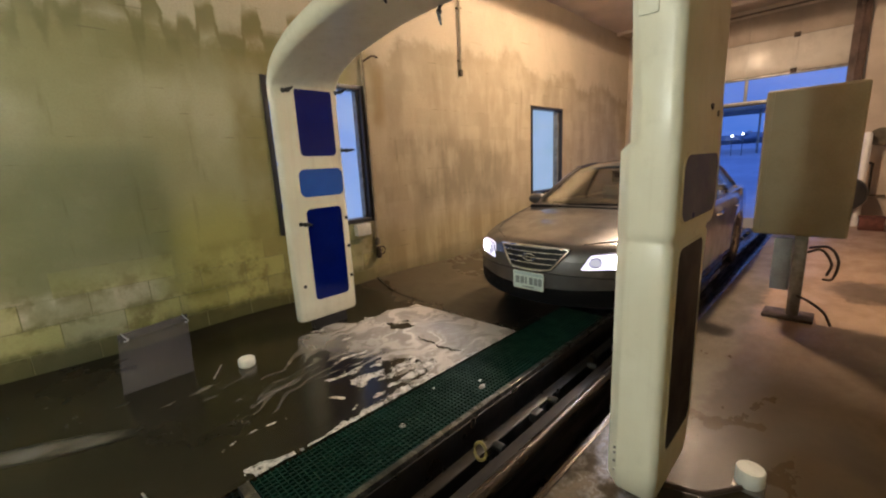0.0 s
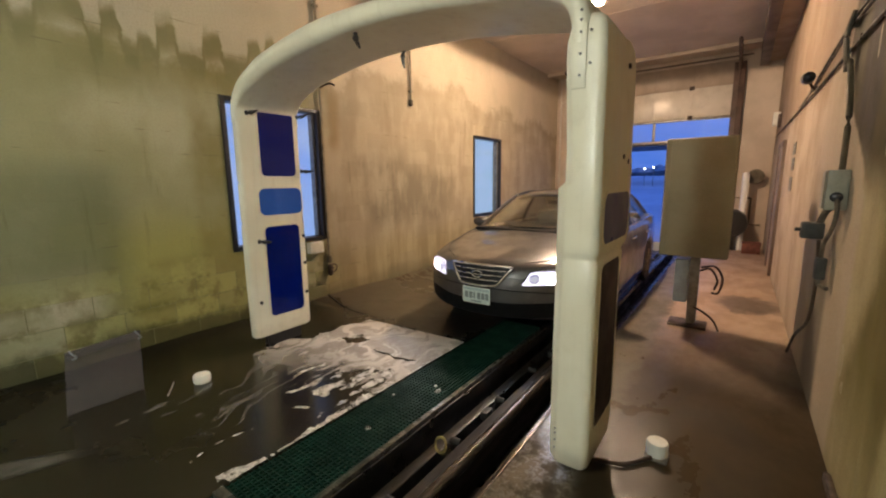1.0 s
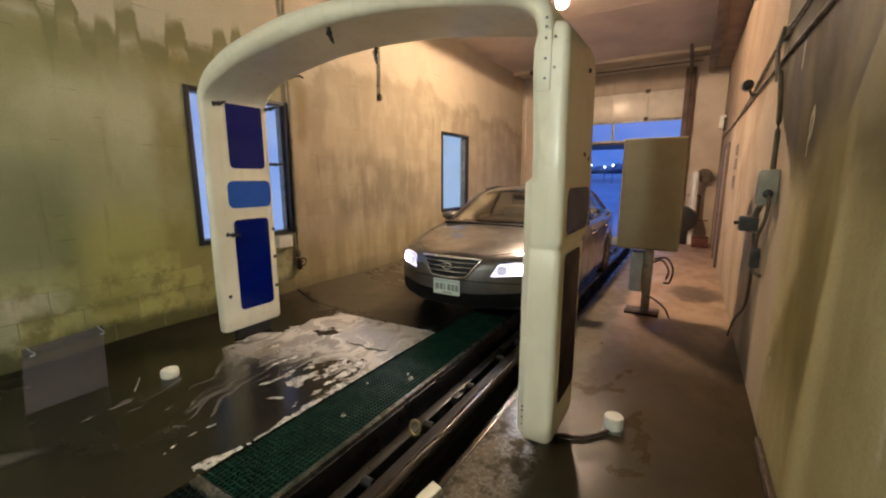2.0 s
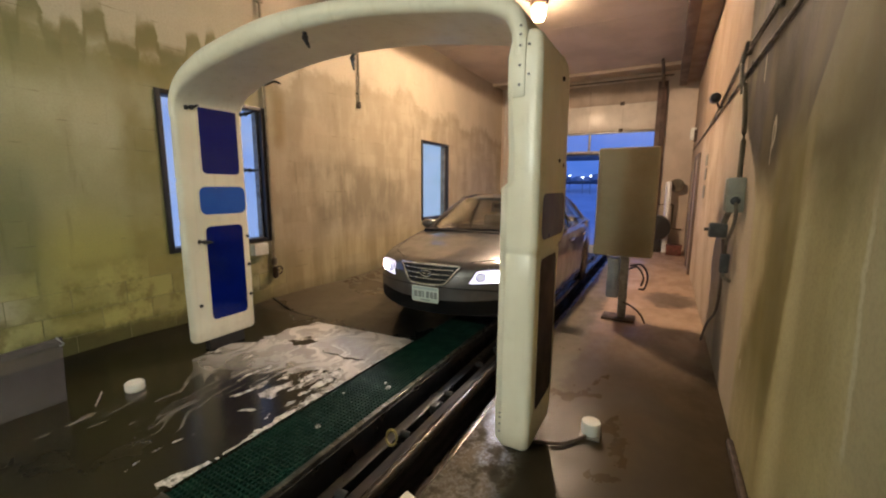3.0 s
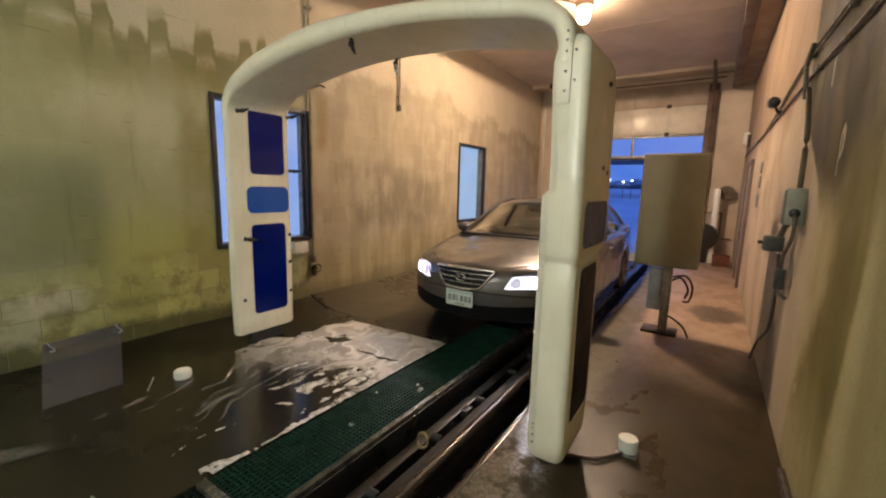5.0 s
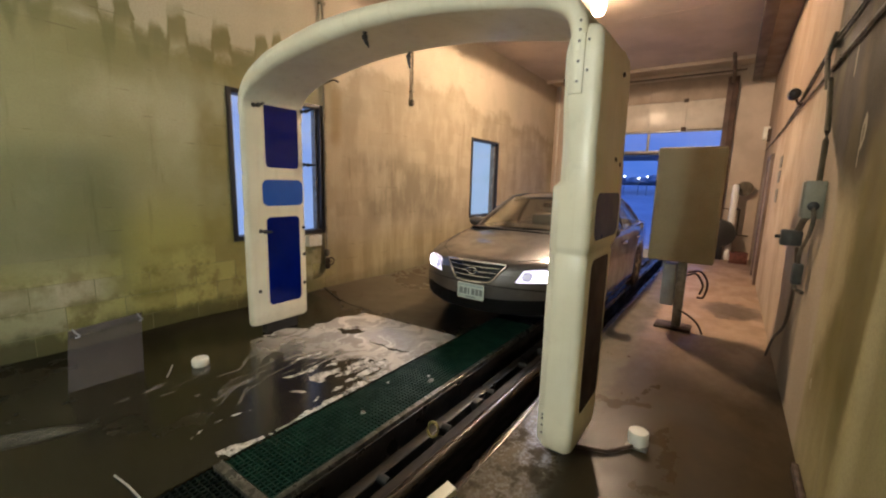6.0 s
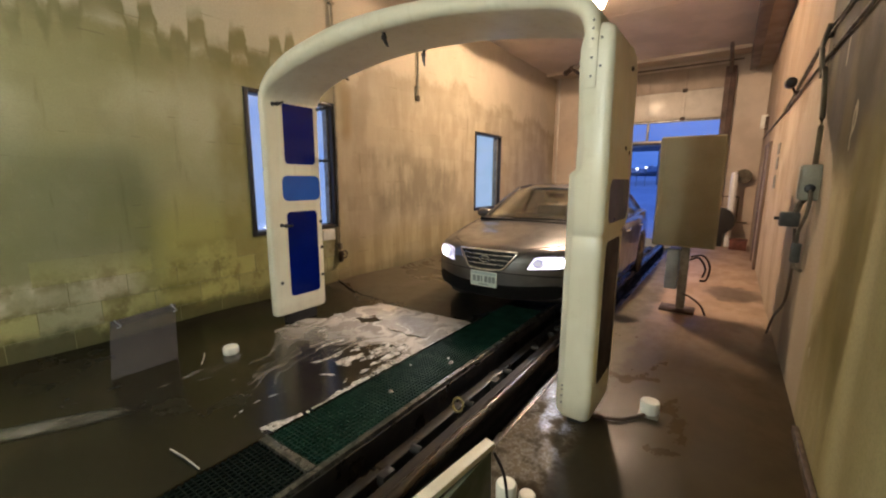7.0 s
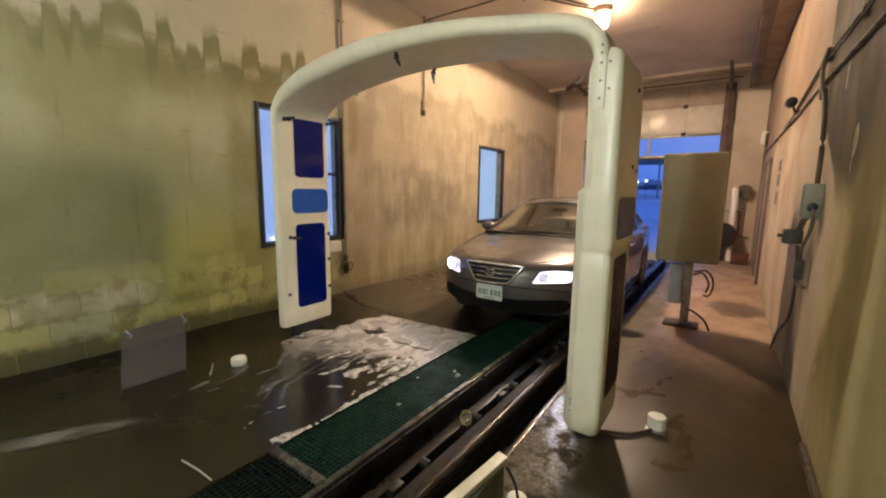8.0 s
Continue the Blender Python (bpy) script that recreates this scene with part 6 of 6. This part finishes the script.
# roof
rings = []
for s, hw, z in ((1.99, 0.50, 1.39), (2.02, 0.545, 1.40), (2.12, 0.575, 1.425), (2.35, 0.60, 1.452), (2.7, 0.605, 1.462), (3.05, 0.60, 1.45), (3.3, 0.58, 1.415), (3.42, 0.555, 1.385), (3.44, 0.50, 1.375)):
    up = [(y * hw, z + 0.022 - 0.07 * abs(y) ** 3.2) for y in (-1, -0.93, -0.8, -0.55, -0.25, 0, 0.25, 0.55, 0.8, 0.93, 1)]
    dn = [(y * hw, z - 0.012 - 0.05 * abs(y) ** 3.2) for y in (1, 0.8, 0.4, 0, -0.4, -0.8, -1)]
    front = 0.06 if s < 2.2 else 0.0
    rings.append([cp(s - front * (1 - abs(y / hw) ** 2), y, zz) for y, zz in up + dn])
part("roof", loft(rings), M_PAINT, car, "pewter grey roof", 50)
for sd in (-1, 1):
    nm = "left" if sd < 0 else "right"
    pil = tube(spline([cp(1.33, 0.755 * sd, 0.985), cp(1.70, 0.665 * sd, 1.215), cp(2.05, 0.578 * sd, 1.398)], 5), 0.026, 8)
    part("front_pillar", pil, M_PAINT, car, "painted windscreen pillar")
    part("rear_pillar", tube(spline([cp(3.40, 0.575 * sd, 1.38), cp(3.75, 0.64 * sd, 1.25), cp(4.12, 0.72 * sd, 1.05)], 5), 0.045, 8), M_PAINT, car, "painted rear pillar")
    part("roof_rail", tube(spline([cp(2.05, 0.585 * sd, 1.395), cp(2.7, 0.625 * sd, 1.425), cp(3.42, 0.585 * sd, 1.375)], 5), 0.022, 8), M_TRIM, car, "black drip rail")
    part("centre_pillar", tube([cp(2.72, 0.80 * sd, 0.98), cp(2.78, 0.62 * sd, 1.41)], 0.028, 8), M_TRIM, car, "black centre pillar")
    for q, (s0, s1, t0, t1) in enumerate(((1.45, 2.70, 2.08, 2.76), (2.76, 3.85, 2.80, 3.42))):
        pts = [cp(s0, 0.815 * sd, 0.985), cp(s1, 0.82 * sd, 0.99), cp(t1, 0.615 * sd, 1.39), cp(t0, 0.60 * sd, 1.39)]
        if sd < 0:
            pts = [pts[1], pts[0], pts[3], pts[2]]
        gl = part("side_window", quad_patch(*pts, 5, 4, -0.02, 0.004), M_CARGLASS, car, "side window")
        gl.visible_shadow = False
    part("belt_strip", tube([cp(1.42, 0.84 * sd, 0.985), cp(2.7, 0.862 * sd, 0.995), cp(3.9, 0.84 * sd, 1.01)], 0.012, 6), M_CHROME, car, "thin chrome belt strip")
    # mirror
    mir = loft([[(CX + s, CY + sd * (0.90 + 0.115 * math.cos(a) * k), 1.045 + 0.07 * math.sin(a) * k) for a in [2 * math.pi * j / 14 for j in range(14)]] for s, k in ((1.50, 0.35), (1.52, 0.75), (1.56, 0.97), (1.63, 1.0), (1.66, 0.92))])
    mr = part("door_mirror", mir, M_PAINT, car, "painted door mirror")
    part("mirror_arm", tube([cp(1.60, 0.80 * sd, 0.99), cp(1.60, 0.86 * sd, 1.02)], 0.022, 6), M_TRIM, mr)
    part("sill", box(CX + 1.35, CX + 3.28, CY + sd * 0.86 - 0.03, CY + sd * 0.86 + 0.03, 0.17, 0.26, 0.015), M_TRIM, car, "dark sill")
    for s in (2.30, 3.25):
        part("door_handle", tube([cp(s, 0.905 * sd, 0.84), cp(s + 0.05, 0.935 * sd, 0.845), cp(s + 0.17, 0.935 * sd, 0.85), cp(s + 0.21, 0.905 * sd, 0.85)], 0.012, 6), M_CHROME, car, "chrome door handle")
    # wheels
    for s in WHEELS:
        y = CY + sd * 0.79
        wh = part("wheel", turned([(0.21, -0.105), (0.30, -0.108), (0.322, -0.085), (0.328, 0.0), (0.322, 0.085), (0.30, 0.108), (0.21, 0.105)], (CX + s, y, 0.325), "y", 28), M_TYRE, car, "wet black tyre")
        bm = turned([(0.205, -0.03), (0.212, 0.07 * sd), (0.205, 0.107 * sd), (0.185, 0.098 * sd), (0.175, 0.05 * sd)], (CX + s, y, 0.325), "y", 24)
        for k in range(5):
            a = 2 * math.pi * k / 5 + 0.3
            c, d = math.cos(a), math.sin(a)
            tube([(CX + s + 0.03 * c, y + 0.092 * sd, 0.325 + 0.03 * d), (CX + s + 0.19 * c, y + 0.10 * sd, 0.325 + 0.19 * d)], 0.024, 6, bm)
        turned([(0.05, 0.06 * sd), (0.05, 0.11 * sd), (0.03, 0.115 * sd)], (CX + s, y, 0.325), "y", 14, bm)
        part("rim", bm, M_STEEL, wh, "five-spoke alloy rim")

# front: grille, badge, plate, intake, lamps


def fascia(outline, out, deep, bm=None, cols=22, rows=4):
    """A plate that follows the nose, cut to an outline in (y, z)."""
    own = bm or bmesh.new()
    ys = [p[0] for p in outline]
    lo, hi = min(ys) + 1e-4, max(ys) - 1e-4
    front, back = [], []
    for k in range(cols + 1):
        y = lo + (hi - lo) * (0.5 - 0.5 * math.cos(math.pi * k / cols))
        zs = []
        for p, q in zip(outline, outline[1:] + outline[:1]):
            if (p[0] - y) * (q[0] - y) <= 0 and p[0] != q[0]:
                zs.append(p[1] + (q[1] - p[1]) * (y - p[0]) / (q[0] - p[0]))
        z0, z1 = min(zs), max(zs)
        front.append([own.verts.new(bent(-out, y, z0 + (z1 - z0) * j / rows)) for j in range(rows + 1)])
        back.append([own.verts.new(bent(deep, y, z)) for z in (z0, z1)])
    for k in range(cols):
        a, b, c, d = front[k], front[k + 1], back[k], back[k + 1]
        for j in range(rows):
            own.faces.new((a[j], a[j + 1], b[j + 1], b[j]))
        own.faces.new((a[0], b[0], d[0], c[0]))
        own.faces.new((a[rows], b[rows], d[1], c[1]))
    return own


def smooth_outline(points, steps=4):
    pts = [Vector((0, y, z)) for y, z in points]
    n = len(pts)
    out = []
    for k in range(n):
        p0, p1, p2, p3 = pts[k - 1], pts[k], pts[(k + 1) % n], pts[(k + 2) % n]
        for j in range(steps):
            t = j / steps
            m1, m2 = (p2 - p0) * 0.28, (p3 - p1) * 0.28
            q = (2 * t ** 3 - 3 * t * t + 1) * p1 + (t ** 3 - 2 * t * t + t) * m1 + (-2 * t ** 3 + 3 * t * t) * p2 + (t ** 3 - t * t) * m2
            out.append((q.y, q.z))
    return out


GR = smooth_outline([(0.325, 0.795), (0.0, 0.805), (-0.325, 0.795), (-0.305, 0.755), (-0.215, 0.635), (-0.165, 0.612), (0.0, 0.606), (0.165, 0.612), (0.215, 0.635), (0.305, 0.755)])
grille = part("grille", fascia(GR, 0.006, 0.05), M_TRIM, car, "black grille with chrome bars")
part("surround", tube([bent(-0.010, y, z) for y, z in GR], 0.013, 8, None, True), M_CHROME, grille, "chrome surround")
for z, w in ((0.757, 0.285), (0.710, 0.252), (0.663, 0.215)):
    bm = bmesh.new()
    tube([bent(-0.016, y * w, z) for y in (-1, -0.6, -0.2, 0.2, 0.6, 1)], 0.0062, 6, bm)
    part("slat", bm, M_CHROME, grille, "chrome slat")
bx = bent(-0.026, 0, 0.71)[0]
part("badge", tube([(bx, CY + 0.060 * math.cos(a), 0.714 + 0.031 * math.sin(a)) for a in [2 * math.pi * j / 20 for j in range(20)]], 0.0055, 6, None, True), M_CHROME, grille, "plain oval chrome badge")
part("badge_bar", prism([(CY - 0.030, 0.700), (CY - 0.018, 0.700), (CY + 0.030, 0.728), (CY + 0.018, 0.728)], "x", bx - 0.004, bx + 0.010, 0.001), M_CHROME, grille)
plate = part("number_plate", prism(rounded(CY - 0.152, CY + 0.152, 0.428, 0.580, 0.014, 3), "x", bent(-0.022, 0, 0.5)[0], bent(-0.014, 0, 0.5)[0], 0.001), M_PLATE, car, "pale green number plate")
px = bent(-0.0222, 0, 0.5)[0]
part("band", box(px - 0.0012, px, CY - 0.145, CY + 0.145, 0.550, 0.574), M_PLATE_BAND, plate, "teal band")
for y0, y1 in ((0.128, 0.088), (0.078, 0.040), (0.030, 0.012), (-0.012, -0.048), (-0.058, -0.094), (-0.102, -0.136)):
    part("mark", box(px - 0.0014, px, CY + y1, CY + y0, 0.470, 0.535), M_PLATE_INK, plate, "dark bar")
part("foot_mark", box(px - 0.0014, px, CY - 0.06, CY + 0.06, 0.440, 0.452), M_PLATE_INK, plate, "dark bar")
part("plate_frame", tube([(px + 0.004, y, z) for y, z in rounded(CY - 0.155, CY + 0.155, 0.425, 0.583, 0.016, 3)], 0.004, 6, None, True), M_CHROME, plate, "thin chrome frame")
# plate made tall and black to carry the lower bumper's shade too
part("lower_intake", fascia(smooth_outline([(0.70, 0.475), (0.35, 0.46), (0.0, 0.455), (-0.35, 0.46), (-0.70, 0.475), (-0.765, 0.42), (-0.70, 0.335), (-0.35, 0.318), (0.0, 0.315), (0.35, 0.318), (0.70, 0.335), (0.765, 0.42)]), 0.006, 0.05), M_VALANCE, car, "black lower valance and air intake, bumper shade painted in")
part("bumper_groove", tube([bent(-0.002, y, 0.59 - 0.03 * (y / 0.75) ** 2) for y in [-0.76 + 0.08 * k for k in range(20)]], 0.006, 6), M_TRIM, car, "dark seam over the bumper")
for sd in (-1, 1):
    HL = smooth_outline([(sd * 0.425, 0.641), (sd * 0.455, 0.70), (sd * 0.482, 0.752), (sd * 0.51, 0.764), (sd * 0.62, 0.774), (sd * 0.735, 0.766), (sd * 0.768, 0.745), (sd * 0.775, 0.70), (sd * 0.760, 0.656), (sd * 0.70, 0.644), (sd * 0.58, 0.637), (sd * 0.45, 0.632)])
    hl = part("headlight", fascia(HL, 0.004, 0.06), M_REFLECT, car, "lit headlight with pale reflector")
    part("bulb", fascia([(sd * (0.662 + 0.088 * math.cos(a)), 0.704 + 0.052 * math.sin(a)) for a in [2 * math.pi * j / 20 for j in range(20)]], 0.010, 0.004), M_BEAM, hl, "blazing white lamp")
    part("side_lamp", fascia([(sd * (0.525 + 0.038 * math.cos(a)), 0.700 + 0.036 * math.sin(a)) for a in [2 * math.pi * j / 16 for j in range(16)]], 0.009, 0.004), M_SIDE_LAMP, hl, "lit inner lamp")
    part("lamp_ring", tube([bent(-0.012, sd * (0.525 + 0.040 * math.cos(a)), 0.700 + 0.038 * math.sin(a)) for a in [2 * math.pi * j / 18 for j in range(18)]], 0.004, 6, None, True), M_CHROME, hl, "chrome ring round the inner lamp")
    part("lens_rim", tube([bent(-0.006, y, z) for y, z in HL], 0.005, 6, None, True), M_TRIM, hl, "dark lens seam")
    part("marker", fascia(smooth_outline([(sd * 0.760, 0.66), (sd * 0.765, 0.74), (sd * 0.783, 0.72), (sd * 0.785, 0.68)]), 0.012, 0.004), M_AMBER, hl, "amber side marker")
    # bonnet shut line and crease
    part("bonnet_seam", tube([bent(s, sd * w, ramp(s, TOP) - dz) for s, w, dz in ((0.10, 0.40, -0.003), (0.22, 0.62, 0.004), (0.45, 0.72, 0.010), (0.9, 0.755, 0.010), (1.25, 0.765, 0.012))], 0.004, 6), M_TRIM, car, "dark bonnet seam")
    # wiper
    part("wiper", tube(spline([cp(1.27, sd * 0.10 + 0.22, 1.02), cp(1.34, sd * 0.10 - 0.10, 1.028), cp(1.36, sd * 0.10 - 0.40, 1.028)], 4), 0.009, 6), M_TRIM, car, "black wiper")
part("cowl", prism([(CX + 1.18, CY - 0.74), (CX + 1.40, CY - 0.76), (CX + 1.40, CY + 0.76), (CX + 1.18, CY + 0.74)], "z", 0.985, 1.017, 0.006), M_TRIM, car, "black cowl panel")

# cabin
part("dashboard", box(CX + 1.55, CX + 2.0, CY - 0.70, CY + 0.70, 0.78, 1.03, 0.05), M_TRIM, car, "dark dashboard")
part("steering_wheel", tube([(CX + 2.08 + 0.07 * math.sin(a), CY - 0.37 + 0.185 * math.cos(a), 0.98 + 0.165 * math.sin(a)) for a in [2 * math.pi * j / 20 for j in range(20)]], 0.016, 6, None, True), M_TRIM, car, "dark steering wheel")
for y in (-0.37, 0.37):
    st = part("seat", box(CX + 2.35, CX + 2.85, CY + y - 0.24, CY + y + 0.24, 0.45, 0.62, 0.05), M_SEAT, car, "grey cloth seat")
    part("backrest", box(CX + 2.80, CX + 2.95, CY + y - 0.23, CY + y + 0.23, 0.60, 1.12, 0.05), M_SEAT, st)
    part("headrest", box(CX + 2.84, CX + 2.94, CY + y - 0.12, CY + y + 0.12, 1.15, 1.33, 0.04), M_SEAT, st)
part("rear_bench", box(CX + 3.45, CX + 3.62, CY - 0.62, CY + 0.62, 0.45, 1.10, 0.05), M_SEAT, car, "grey cloth rear bench")
part("cabin_floor", box(CX + 1.5, CX + 3.6, CY - 0.7, CY + 0.7, 0.40, 0.44), M_TRIM, car)
part("inside_mirror", box(CX + 2.02, CX + 2.05, CY - 0.11, CY + 0.11, 1.27, 1.33, 0.012), M_TRIM, car, "dark interior mirror")
for sd in (-1, 1):
    part("tail_light", box(CX + 4.60, CX + 4.72, CY + sd * 0.70 - 0.10, CY + sd * 0.70 + 0.10, 0.80, 0.95, 0.03), M_RED, car, "red tail light")

# ---- concrete blocks of the left wall ----
block_meshes = {}


def block_bm(length, height, joint):
    bm = box(joint / 2, length - joint / 2, 0.0, 0.03, joint / 2, height - joint / 2)
    front = [e for e in bm.edges if all(abs(v.co.y) < 1e-6 for v in e.verts)]
    bmesh.ops.bevel(bm, geom=front, offset=joint * 0.5, segments=1, affect="EDGES")
    return bm


def block_mesh(length, height, joint):
    key = (round(length, 3), round(height, 3), joint)
    if key not in block_meshes:
        me = bpy.data.meshes.new("block")
        bm = block_bm(*key)
        bm.to_mesh(me)
        bm.free()
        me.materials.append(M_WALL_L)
        block_meshes[key] = me
    return block_meshes[key]


part("mortar", box(XN, 1.45, YL + 0.0025, YL + 0.012, 0.02, 0.668), M_MORTAR, wall_left, "dark mossy mortar")
blocks = []
rows_up = int(math.ceil((ZC - BASE) / COURSE))
for k in range(rows_up):
    z0 = BASE + k * COURSE
    z1 = min(ZC, z0 + COURSE)
    start = 0.02 - STRETCH * (13 + (0.5 if k % 2 else 0.0))
    x = start
    while x < XF:
        spans = [(max(x, XN), min(x + STRETCH, XF))]
        for w in (W1, W2):
            if z0 + 0.01 < w[3] and z1 - 0.01 > w[2]:
                cut = []
                for a, b in spans:
                    if b <= w[0] or a >= w[1]:
                        cut.append((a, b))
                    else:
                        cut += [(a, min(b, w[0]))] if a < w[0] else []
                        cut += [(max(a, w[1]), b)] if b > w[1] else []
                spans = cut
        blocks += [(a, b, z0, z1) for a, b in spans if b - a > 0.03]
        x += STRETCH
dice = random.Random(9)
near = sorted(blocks, key=lambda q: abs(0.5 * (q[0] + q[1]) + 0.2) + 0.9 * q[2])[:300]
chosen = set(near)
rest = bmesh.new()
for q in blocks:
    a, b, z0, z1 = q
    low = z1 < 0.7 and b < 1.5
    joint = 0.005 if low else 0.0003
    proud = (0.0035 if low else 0.0004) * dice.random()
    if q in chosen:
        ob = new("block", block_mesh(b - a, z1 - z0, joint))
        ob.parent = wall_left
        ob.matrix_basis = pose(a, YL - proud, z0)
    else:
        one = block_bm(b - a, z1 - z0, joint)
        bmesh.ops.translate(one, vec=(a, YL - proud, z0), verts=one.verts)
        merge(rest, one)
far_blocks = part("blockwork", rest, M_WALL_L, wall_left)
far_blocks["kind"] = "stuff"
